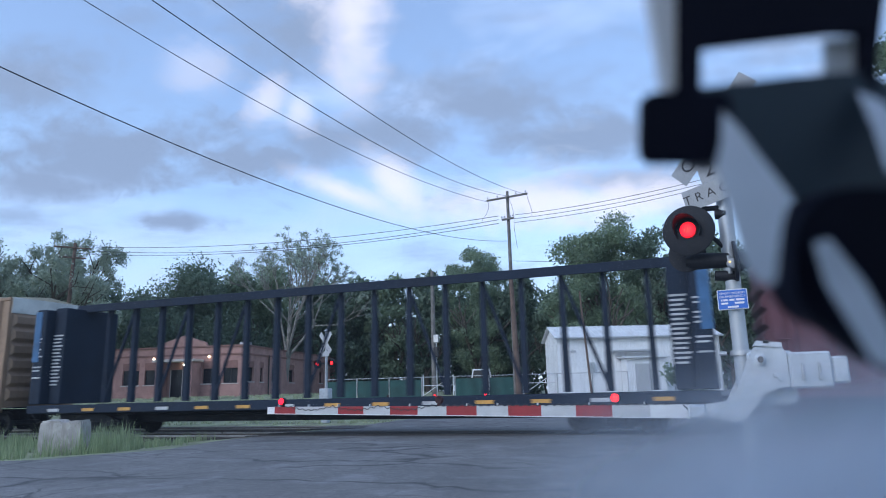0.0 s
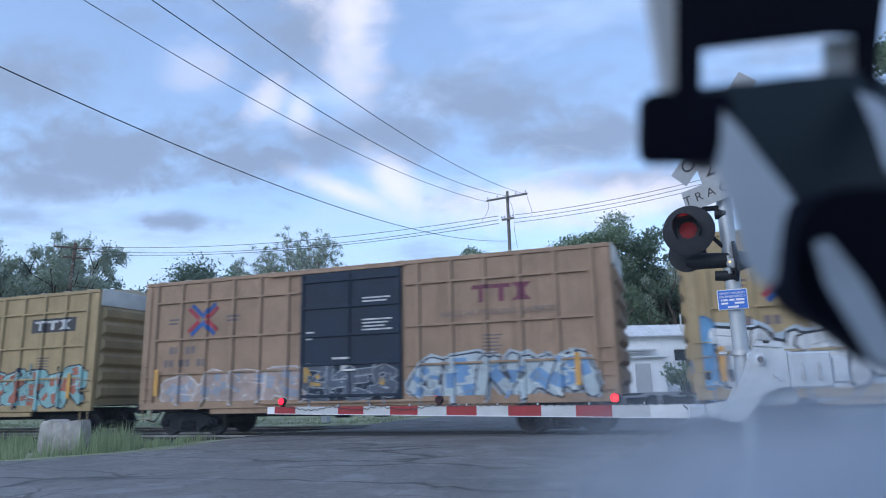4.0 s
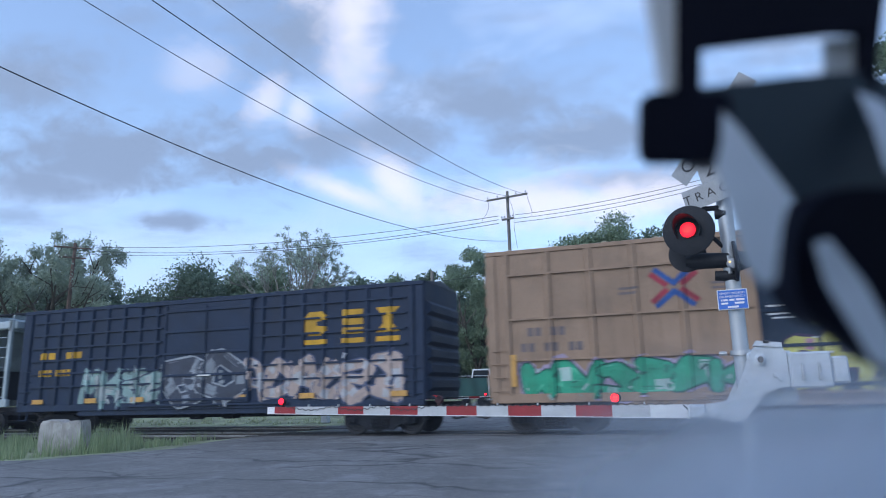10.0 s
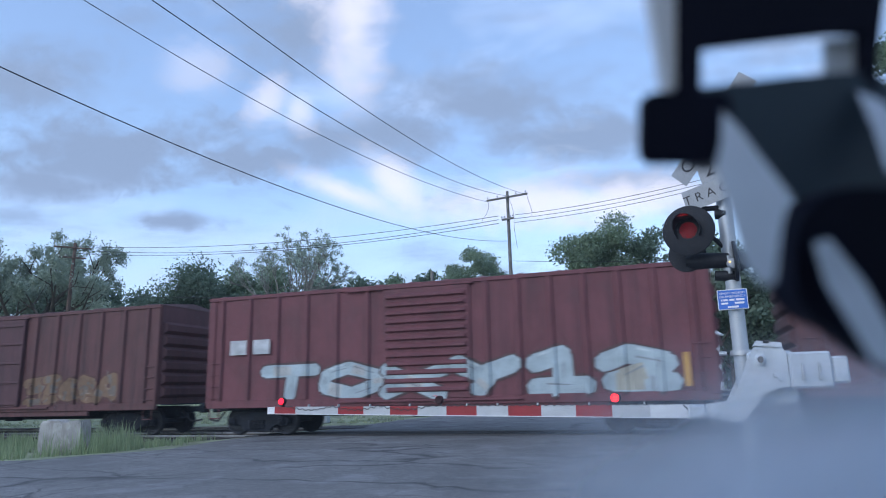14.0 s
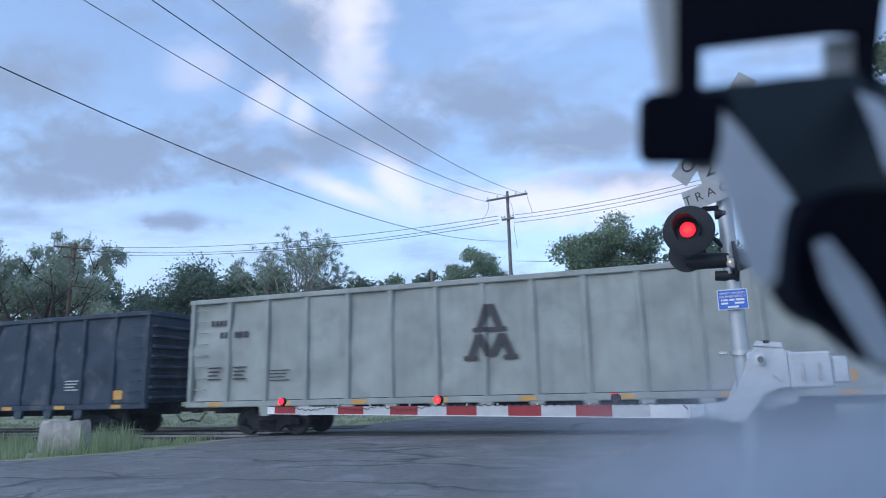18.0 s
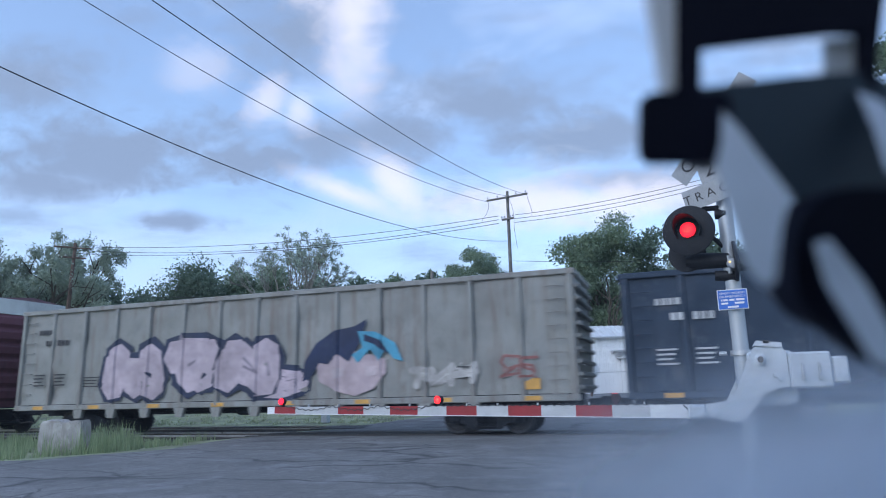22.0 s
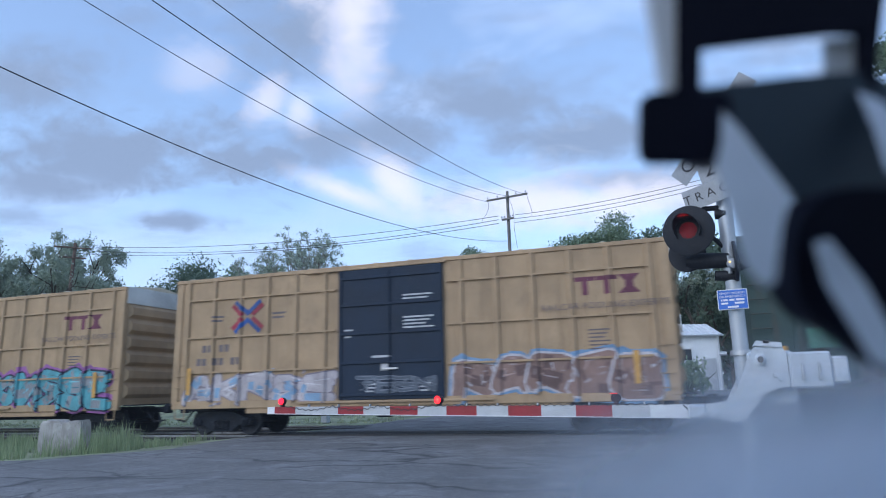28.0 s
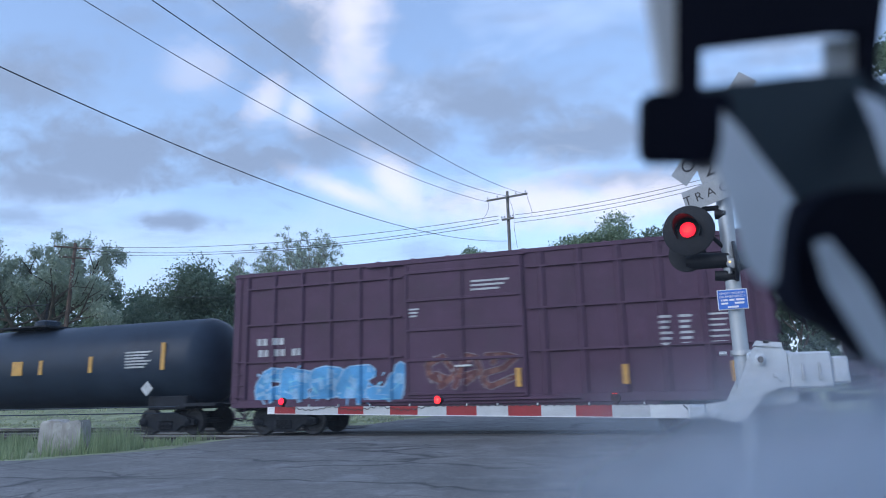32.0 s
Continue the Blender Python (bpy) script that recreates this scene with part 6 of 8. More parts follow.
STROKES = {
    "A": (((0, 0), (0.3, 1), (0.7, 1), (1, 0)), ((0.15, 0.38), (0.85, 0.38))), "B": (((0, 0), (0, 1), (0.8, 0.95), (0.8, 0.6), (0.1, 0.5), (1, 0.4), (0.9, 0), (0, 0)),),
    "C": (((1, 0.85), (0.4, 1), (0, 0.62), (0, 0.35), (0.4, 0), (1, 0.12)),), "D": (((0, 0), (0, 1), (0.6, 1), (1, 0.6), (0.9, 0.2), (0.5, 0), (0, 0)),),
    "E": (((1, 1), (0, 1), (0, 0), (1, 0)), ((0, 0.5), (0.8, 0.5))), "H": (((0, 0), (0, 1)), ((1, 0), (1, 1)), ((0, 0.5), (1, 0.5))),
    "I": (((0.5, 0), (0.5, 1)), ((0.2, 0), (0.8, 0)), ((0.2, 1), (0.8, 1))), "J": (((0.9, 1), (0.9, 0.2), (0.5, 0), (0, 0.25)), ((0.4, 1), (1, 1))),
    "K": (((0, 0), (0, 1)), ((1, 1), (0.1, 0.5), (1, 0))), "L": (((0, 1), (0, 0), (1, 0)),), "M": (((0, 0), (0.1, 1), (0.5, 0.4), (0.9, 1), (1, 0)),),
    "N": (((0, 0), (0.05, 1), (0.95, 0), (1, 1)),), "O": (((0.5, 0), (0, 0.3), (0, 0.7), (0.5, 1), (1, 0.7), (1, 0.3), (0.5, 0)),),
    "P": (((0, 0), (0, 1), (0.8, 1), (1, 0.75), (0.8, 0.45), (0, 0.45)),), "R": (((0, 0), (0, 1), (0.8, 1), (1, 0.75), (0.8, 0.5), (0.1, 0.5), (1, 0)),),
    "S": (((1, 0.9), (0.3, 1), (0, 0.78), (0.2, 0.55), (0.8, 0.45), (1, 0.22), (0.7, 0), (0, 0.1)),), "T": (((0.5, 0), (0.5, 0.95)), ((0, 1), (1, 1))),
    "U": (((0, 1), (0, 0.25), (0.4, 0), (0.9, 0.2), (1, 1)),), "V": (((0, 1), (0.5, 0), (1, 1)),), "W": (((0, 1), (0.2, 0), (0.5, 0.7), (0.8, 0), (1, 1)),),
    "X": (((0, 0), (1, 1)), ((0, 1), (1, 0))), "Y": (((0, 1), (0.5, 0.5), (1, 1)), ((0.5, 0.5), (0.45, 0))),
    "1": (((0.1, 0.75), (0.6, 1), (0.6, 0)), ((0.1, 0), (1, 0))), "2": (((0, 0.75), (0.4, 1), (0.95, 0.75), (0.1, 0.05), (1, 0)),),
}


def sprayed(car, x0, x1, z0, z1, forms, fill, outline, seed, y, second=None, halo=None, fat=0.24, rim=0.055, lean=0.06, label="", glow=None, cut=0.6, wild=1.0):
    """Sprayed swollen strokes, one form after another: wide halo, dark outline, filled body, patches of a second colour and small lights."""
    rng = random.Random(seed)
    w, h = (x1 - x0) / len(forms), z1 - z0
    layers = {key: [] for key in ("halo", "outline", "fill", "second", "inner", "shine")}

    def band(key, a, b, ra, rb, lift):
        d = b - a
        if d.length > 1e-4:
            n = Vector((-d.y, d.x)).normalized()
            layers[key].append(([(a + n * ra)[:], (b + n * rb)[:], (b - n * rb)[:], (a - n * ra)[:]], lift))

    def knot(key, p, r, lift):
        k = rng.uniform(0, 0.8)
        layers[key].append(([(p.x + r * math.cos(k + 1.047 * i), p.y + r * math.sin(k + 1.047 * i)) for i in range(6)], lift))
    for i, form in enumerate(forms):
        if form == " ":
            continue
        b = (0.70 + 0.06 * wild) * fat * min(w, h * 0.85) * rng.uniform(0.85, 1.15)
        tall = h * rng.uniform(0.86, 1.0)
        left, low = x0 + w * i + b * 0.92, z0 + b + (h - tall) * rng.uniform(0, 0.6)
        wide, high = w * (1.03 + 0.16 * wild) - 2 * b, max(0.1, tall - 2 * b)
        left -= 0.08 * w * wild
        turn = -1 if rng.random() < 0.45 * wild else 1
        loose = 0.05 + 0.075 * wild
        strokes = STROKES[form]
        if wild:
            strokes += (((rng.random(), rng.random()), (rng.random(), rng.random())),)
        up = 0.003 + 0.006 * i
        for stroke in strokes:
            path = [Vector((left + wide * (0.5 + turn * (u - 0.5)) + rng.uniform(-loose, loose) * w + lean * high * (v - 0.5), low + high * v + rng.uniform(-loose, loose) * 0.8 * h)) for u, v in stroke]
            for j, p in enumerate(path):
                if halo:
                    knot("halo", p + Vector((rng.uniform(-1, 1), rng.uniform(-0.4, 1.2))) * rim, b + rim * rng.uniform(1.8, 3.0), 0.0 + 0.0003 * i)
                knot("outline", p, b + rim, up)
                knot("fill", p, b, up + 0.002)
                if j:
                    a = path[j - 1]
                    if halo:
                        band("halo", a, p, b + rim * 2.2, b + rim * 2.2, 0.0001 + 0.0003 * i)
                    band("outline", a, p, b + rim, b + rim, up + 0.0001)
                    c = b * rng.uniform(0.85, 1.12)
                    band("fill", a, p, b, c, up + 0.0021)
                    if second and rng.random() < cut:
                        f0 = rng.uniform(0.0, 0.45)
                        q0, q1 = a.lerp(p, f0), a.lerp(p, f0 + rng.uniform(0.3, 0.55))
                        band("second", q0, q1, b * rng.uniform(0.6, 1.0), b * rng.uniform(0.5, 0.98), up + 0.0034)
                    if rng.random() < 0.45:
                        n = Vector((-(p - a).y, (p - a).x)).normalized() * b * 0.72
                        band("shine", a.lerp(p, 0.2) + n, a.lerp(p, rng.uniform(0.5, 0.9)) + n, b * 0.10 + 0.006, b * 0.05, up + 0.0048)
                    if rng.random() < 0.35:
                        n = Vector((-(p - a).y, (p - a).x)).normalized() * b * rng.uniform(-0.5, 0.5)
                        band("inner", a.lerp(p, rng.uniform(0.1, 0.4)) + n, a.lerp(p, rng.uniform(0.6, 0.95)) + n * 0.4, b * 0.09, b * 0.05, up + 0.0041)
    top = 0.006 + 0.006 * len(forms)
    # dabs of every colour in use, and thin cuts between the strokes
    for k in range(int(len(forms) * 5 * wild)):
        key = rng.choice(("fill", "second" if second else "inner", "outline", "outline", "shine", "inner"))
        p = Vector((rng.uniform(x0, x1), z0 + h * rng.uniform(0.04, 0.95)))
        q = p + Vector((rng.uniform(-0.16, 0.16) * w, rng.uniform(-0.2, 0.2) * h))
        band(key, p, q, rng.uniform(0.012, 0.055) * h, rng.uniform(0.008, 0.035) * h, top + 0.0006 * (k % 7))
    for _ in range(len(forms)):
        p = Vector((rng.uniform(x0, x1), z0 + h * rng.uniform(0.3, 1.0)))
        band("outline", p, p - Vector((rng.uniform(-0.02, 0.02), rng.uniform(0.1, 0.35) * h)), 0.012, 0.008, top)
    for key, col in (("halo", halo), ("outline", outline), ("fill", fill), ("second", second), ("inner", tuple(0.5 * (a + c) for a, c in zip(fill, outline))), ("shine", glow or tuple(min(0.7, c * 1.25 + 0.08) for c in fill))):
        if col and layers[key]:
            tagged(part("graffiti", cloud_mesh("graffiti", *conform(car, layers[key], y), flat_paint(col)), None, car, label if key == "fill" else ""), kind="stuff")


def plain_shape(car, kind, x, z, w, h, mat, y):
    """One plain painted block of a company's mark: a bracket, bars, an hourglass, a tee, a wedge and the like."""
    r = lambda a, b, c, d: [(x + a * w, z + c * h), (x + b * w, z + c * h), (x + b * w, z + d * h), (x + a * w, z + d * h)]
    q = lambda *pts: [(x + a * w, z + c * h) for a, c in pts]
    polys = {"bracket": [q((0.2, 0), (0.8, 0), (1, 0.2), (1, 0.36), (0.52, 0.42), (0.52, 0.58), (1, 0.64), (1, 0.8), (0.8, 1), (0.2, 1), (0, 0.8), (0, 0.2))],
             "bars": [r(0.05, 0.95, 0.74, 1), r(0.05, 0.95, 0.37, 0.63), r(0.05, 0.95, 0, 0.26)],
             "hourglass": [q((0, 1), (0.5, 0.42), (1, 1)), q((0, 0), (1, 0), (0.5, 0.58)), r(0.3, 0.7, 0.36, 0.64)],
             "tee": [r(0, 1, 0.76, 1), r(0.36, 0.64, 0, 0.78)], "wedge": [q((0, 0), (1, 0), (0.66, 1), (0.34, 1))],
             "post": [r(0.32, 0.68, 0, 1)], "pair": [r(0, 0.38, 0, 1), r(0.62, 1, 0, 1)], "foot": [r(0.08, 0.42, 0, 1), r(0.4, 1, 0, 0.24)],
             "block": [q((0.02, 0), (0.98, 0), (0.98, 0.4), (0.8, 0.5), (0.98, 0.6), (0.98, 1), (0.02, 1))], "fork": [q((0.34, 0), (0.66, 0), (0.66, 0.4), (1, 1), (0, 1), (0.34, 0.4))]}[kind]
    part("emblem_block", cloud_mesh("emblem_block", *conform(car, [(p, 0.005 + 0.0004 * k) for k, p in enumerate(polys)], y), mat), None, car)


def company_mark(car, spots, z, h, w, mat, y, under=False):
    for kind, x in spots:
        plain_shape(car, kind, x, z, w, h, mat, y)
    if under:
        part("emblem_bar", cloud_mesh("emblem_bar", *conform(car, [(rect(x, x + w, z - h * 0.36, z - h * 0.16), 0.005) for _, x in spots], y), mat), None, car)


def boxcar(name, label, rear, front, height, color, door_color=None, door=None, double=False, ribs=9, rows=(0.36, 0.62, 0.84), rib_rows=True, end_top=None,
           worn=0.45, door_style="plug", roof=None, floor=0.98, seed=0, truck_in=1.62, rim=True):
    """Rear end at x = 0; the near side at y = SIDE. door: (from, to) in metres."""
    car, L = start_car(name, label, rear, front)
    key = label.split(" with ")[0].replace(" ", "_")
    size = "%s_%d_%d" % (key, height * 100, L * 100)
    body_m = paint("paint_" + key, color, worn)
    H, W = height, -SIDE
    door = door or (L / 2 - 1.6, L / 2 + 1.6)
    part("body", Shape().box(0.0, L, -W, W, floor + 0.08, H - 0.06), body_m, car)
    roof_m = paint("roof_" + key, roof or tuple(min(0.7, c * 1.1 + 0.05) for c in color), 0.6)
    r = Shape()
    r.add([(-0.05, -W - 0.03, H - 0.06), (L + 0.05, -W - 0.03, H - 0.06), (L + 0.05, 0, H + 0.13), (-0.05, 0, H + 0.13), (-0.05, W + 0.03, H - 0.06), (L + 0.05, W + 0.03, H - 0.06)],
          [(0, 1, 2, 3), (3, 2, 5, 4), (0, 3, 4), (1, 5, 2), (0, 4, 5, 1)])
    part("roof", r, roof_m, car)
    if rim:
        part("top_plate", Shape().box(-0.02, L + 0.02, -W - 0.045, -W - 0.002, H - 0.16, H - 0.04, 0.012), body_m, car)
    for k in range(14):
        x = L * (k + 0.5) / 14
        part("roof_rib", cached("roof_rib_" + size, lambda: Shape().add([(-0.05, -W - 0.03, 0), (0.05, -W - 0.03, 0), (0.05, 0, 0.19), (-0.05, 0, 0.19), (-0.03, -W - 0.03, 0.05), (0.03, -W - 0.03, 0.05), (0.03, 0, 0.24), (-0.03, 0, 0.24)],
             [(0, 1, 5, 4), (1, 2, 6, 5), (3, 0, 4, 7), (4, 5, 6, 7), (2, 3, 7, 6)]).mesh("roof_rib", roof_m)), None, car, at=pose(x, 0, H - 0.058))
    part("side_sill", Shape().box(0.02, L - 0.02, -W - 0.03, -W + 0.12, floor - 0.12, floor + 0.12, 0.015).box(L * 0.18, L * 0.82, -W + 0.02, -W + 0.1, floor - 0.28, floor - 0.11, 0.01), body_m, car)
    rib = cached("rib_%s" % size, lambda: Shape().prism([(-0.085, 0), (-0.05, 0.08), (0.05, 0.08), (0.085, 0)], 0, H - floor - 0.26).moved(Matrix(((1, 0, 0, 0), (0, 0, -1, 0), (0, 1, 0, 0), (0, 0, 0, 1)))).mesh("rib", body_m))
    spots = []
    for a, b in ((0.0, door[0]), (door[1], L)):
        n = ribs if isinstance(ribs, int) else ribs[0]
        n = max(2, round(n * (b - a) / (L * 0.38)))
        spots += [a + (b - a) * (k + 0.5) / n for k in range(n)]
    side_profile(car, L, spots, 0.0, 0.082, door)
    for x in spots:
        part("rib", rib, None, car, at=pose(x, -W, floor + 0.11))
    if rib_rows:
        for a, b in ((0.55, door[0] - 0.12), (door[1] + 0.12, L - 0.55)):
            for f in rows:
                z = floor + (H - floor) * f
                bar = cached("row_%s_%.2f" % (size, b - a), lambda: Shape().prism([(0, 0), (b - a, 0), (b - a, 0.055), (0, 0.055)], -0.075, 0.0).mesh("rib", body_m))
                part("rib", bar, None, car, at=pose(a, -W, z))
    post = cached("corner_%s" % size, lambda: Shape().box(-0.13, 0.13, -0.04, 0.1, floor + 0.02, H - 0.17, 0.015).mesh("corner_post", body_m))
    for x in (0.13, L - 0.13):
        part("corner_post", post, None, car, at=pose(x, -W, 0))
    # door leaves
    dm = paint("door_" + key, door_color or color, worn)
    leaves = [(door[0], (door[0] + door[1]) / 2), ((door[0] + door[1]) / 2, door[1])] if double else [door]
    for a, b in leaves:
        leaf = part("door", Shape().box(a + 0.02, b - 0.02, -W - 0.085, -W - 0.002, floor + 0.06, H - 0.2, 0.012), dm, car, "dark sliding door" if door_color else "sliding door")
        if door_style == "corrugated":
            n = 12
            for k in range(n):
                z = floor + 0.2 + (H - floor - 0.5) * (k + 0.5) / n
                e = (H - floor - 0.5) / n * 0.38
                part("door_rib", Shape().add([(a + 0.1, -W - 0.08, z - e), (b - 0.1, -W - 0.08, z - e), (b - 0.1, -W - 0.08, z + e), (a + 0.1, -W - 0.08, z + e),
                                              (a + 0.16, -W - 0.17, z - e * 0.5), (b - 0.16, -W - 0.17, z - e * 0.5), (b - 0.16, -W - 0.17, z), (a + 0.16, -W - 0.17, z)],
                                             [(0, 1, 5, 4), (1, 2, 6, 5), (2, 3, 7, 6), (3, 0, 4, 7), (4, 5, 6, 7)]), dm, leaf)
        else:
            for f in (0.02, 0.27, 0.5, 0.73, 0.95):
                z = floor + 0.12 + (H - floor - 0.4) * f
                part("door_rib", Shape().box(a + 0.03, b - 0.03, -W - 0.135, -W - 0.084, z - 0.04, z + 0.04, 0.01), dm, leaf)
            for x in (a + 0.06, b - 0.06):
                part("door_edge", Shape().box(x - 0.05, x + 0.05, -W - 0.13, -W - 0.086, floor + 0.08, H - 0.22, 0.01), dm, leaf)
            xm = (a + b) / 2
            part("lock_rod", Shape().tube((xm, -W - 0.13, floor + 0.15), (xm, -W - 0.13, H - 0.3), 0.022, n=8), dm, leaf)
            part("handle", Shape().box(xm - 0.25, xm + 0.25, -W - 0.16, -W - 0.13, floor + 0.9, floor + 0.96, 0.01), GALVANISED, leaf)
    part("door_track", Shape().box(door[0] - 1.4, door[1] + 1.4, -W - 0.11, -W - 0.03, floor - 0.02, floor + 0.05, 0.01), body_m, car)
    part("door_rail", Shape().box(door[0] - 1.2, door[1] + 0.1, -W - 0.11, -W - 0.002, H - 0.2, H - 0.14, 0.01), body_m, car)
    # corrugated end towards the front, and the rear one
    for x, s in ((L, 1), (0, -1)):
        e = part("end_wall", Shape().box(min(x, x + s * 0.03), max(x, x + s * 0.03), -W + 0.03, W - 0.03, floor + 0.05, H - 0.05), body_m, car)
        n = 6
        for k in range(n):
            z = floor + 0.25 + (H - floor - 0.85) * (k + 0.5) / n
            hgt = (H - floor) / n * 0.36
            part("end_rib", cached("end_%s_%d_%d" % (size, s, k), lambda: Shape().add(
                [(x + s * 0.03, -W + 0.12, z - hgt), (x + s * 0.125, -W + 0.22, z - hgt * 0.5), (x + s * 0.125, -W + 0.22, z + hgt * 0.5), (x + s * 0.03, -W + 0.12, z + hgt),
                 (x + s * 0.03, W - 0.12, z - hgt), (x + s * 0.125, W - 0.22, z - hgt * 0.5), (x + s * 0.125, W - 0.22, z + hgt * 0.5), (x + s * 0.03, W - 0.12, z + hgt)],
                [(0, 1, 5, 4), (1, 2, 6, 5), (2, 3, 7, 6), (0, 3, 2, 1), (4, 5, 6, 7)]).mesh("end_rib", body_m)), None, e)
        if end_top and s > 0:
            part("end_panel", Shape().box(L + 0.032, L + 0.07, -W + 0.02, W - 0.02, H - 0.62, H - 0.03, 0.01), paint("end_top_pale", end_top, 0.3), e, "pale panel at the end's top")
        part("walkway", Shape().box(min(x, x + s * 0.4), max(x, x + s * 0.4), -W + 0.2, W - 0.2, floor + 0.02, floor + 0.06), UNDER, e)
    ladder(car, L - 0.55, floor + 0.2, floor + 1.4, body_m)
    ladder(car, 0.12, floor + 0.2, floor + 1.4, body_m)
    part("stirrup", Shape().tube((L - 0.5, -W, floor - 0.1), (L - 0.5, -W, floor - 0.42), 0.018, n=6).tube((L - 0.5, -W, floor - 0.42), (L - 0.15, -W, floor - 0.42), 0.018, n=6).tube((L - 0.15, -W, floor - 0.42), (L - 0.15, -W, floor - 0.1), 0.018, n=6)
         .tube((0.5, -W, floor - 0.1), (0.5, -W, floor - 0.42), 0.018, n=6).tube((0.5, -W, floor - 0.42), (0.15, -W, floor - 0.42), 0.018, n=6).tube((0.15, -W, floor - 0.42), (0.15, -W, floor - 0.1), 0.018, n=6), body_m, car)
    underframe(car, L, body_m, floor)
    end_gear(car, L)
    add_truck(car, truck_in), add_truck(car, L - truck_in)
    car["door_from"], car["door_to"] = door
    return car, L


def yellow_strips(car, spots, z0=1.25, h=0.75, w=0.16, y=SIDE - 0.052):
    for x in spots:
        part("reflector", Shape().box(x, x + w, y - 0.004, y, z0, z0 + h), REFLECT, car, "yellow reflective strip")


def gondola(name, label, rear, front, height, color, worn=0.4, seed=0, posts=15, dents=True):
    car, L = start_car(name, label, rear, front, "gondola car")
    key = label.split(" with ")[0].replace(" ", "_")
    m = paint("paint_" + key, color, worn)
    H, W, floor = height, -SIDE, 1.1
    # thin sheets between the posts, slightly dented
    n, rows_z = 110, 12
    for side in (-1, 1):
        s = Shape()
        for i in range(n + 1):
            x = L * i / n
            for j in range(rows_z + 1):
                z = floor + (H - floor) * j / rows_z
                bulge = (0.10 * noise.noise((x * 0.9 + seed, z * 0.9, side)) + 0.055 * noise.noise((x * 2.3 + seed, z * 2.6, side))) if dents and 0 < j < rows_z else 0
                s.v.append((x, side * (W - 0.03 + bulge), z))
        for i in range(n):
            for j in range(rows_z):
                a, b = i * (rows_z + 1) + j, (i + 1) * (rows_z + 1) + j
                s.f.append((a, b, b + 1, a + 1))
        part("side_sheet", s, m, car)
    part("floor", Shape().box(0.05, L - 0.05, -W + 0.05, W - 0.05, floor - 0.02, floor + 0.06), UNDER, car)
    for x in (0.02, L - 0.06):
        part("end_sheet", Shape().box(x, x + 0.04, -W + 0.02, W - 0.02, floor, H), m, car)
    post = cached("post_%d" % (height * 100) + key, lambda: Shape().prism([(-0.09, 0), (-0.06, 0.09), (0.06, 0.09), (0.09, 0)], 0, H - floor + 0.12).moved(Matrix(((1, 0, 0, 0), (0, 0, -1, 0), (0, 1, 0, 0), (0, 0, 0, 1)))).mesh("side_post", m))
    side_profile(car, L, [0.12 + (L - 0.24) * k / (posts - 1) for k in range(posts)], 0.02 if dents else -0.025, 0.045 if dents else 0.09)
    for k in range(posts):
        x = 0.12 + (L - 0.24) * k / (posts - 1)
        part("side_post", post, None, car, at=pose(x, -W + 0.03, floor - 0.14))
    part("top_chord", Shape().box(-0.02, L + 0.02, -W - 0.07, -W + 0.08, H - 0.1, H + 0.06, 0.02).box(-0.02, L + 0.02, W - 0.08, W + 0.07, H - 0.1, H + 0.06, 0.02)
         .box(L - 0.1, L + 0.06, -W, W, H - 0.12, H + 0.05, 0.02).box(-0.06, 0.1, -W, W, H - 0.12, H + 0.05, 0.02), m, car)
    part("side_sill", Shape().box(0.0, L, -W - 0.05, -W + 0.1, floor - 0.2, floor - 0.02, 0.02), m, car)
    foot = cached("foot_%d" % (height * 100) + key, lambda: Shape().prism([(-0.2, 0), (-0.13, -0.3), (0.13, -0.3), (0.2, 0)], -0.03, 0.1).mesh("gusset", m))
    for k in range(2, posts - 2):
        part("gusset", foot, None, car, at=pose(0.12 + (L - 0.24) * k / (posts - 1), -W - 0.01, floor - 0.18))
    for z in np.arange(floor + 0.15, H - 0.2, 0.34):
        part("end_rib", cached("grib_%s" % key, lambda: Shape().box(0, 0.12, -W + 0.05, W - 0.05, -0.06, 0.06, 0.03).mesh("end_rib", m)), None, car, at=pose(L - 0.02, 0, z))
    ladder(car, L - 0.75, floor, H - 0.2, m, y=-W - 0.03)
    ladder(car, 0.3, floor, H - 0.2, m, y=-W - 0.03)
    ladder(car, L + 0.15, floor, H - 0.2, m, y=-W + 0.1, end=True)
    for k in range(8 if dents else 0):
        part("reflector", Shape().box(0, 0.46, -0.004, 0, 0, 0.12), REFLECT, car, "yellow reflective strip", pose(0.9 + (L - 2.4) * k / 7, -W - 0.053, floor - 0.17))
    if dents:
        part("reflector", Shape().box(0, 0.5, -0.004, 0, 0, 0.3), REFLECT, car, "orange plate", pose(L - 1.55, -W - 0.012, floor + 0.12))
    underframe(car, L, m, floor, 0.3)
    end_gear(car, L)
    add_truck(car, 2.75), add_truck(car, L - 2.75)
    return car, L


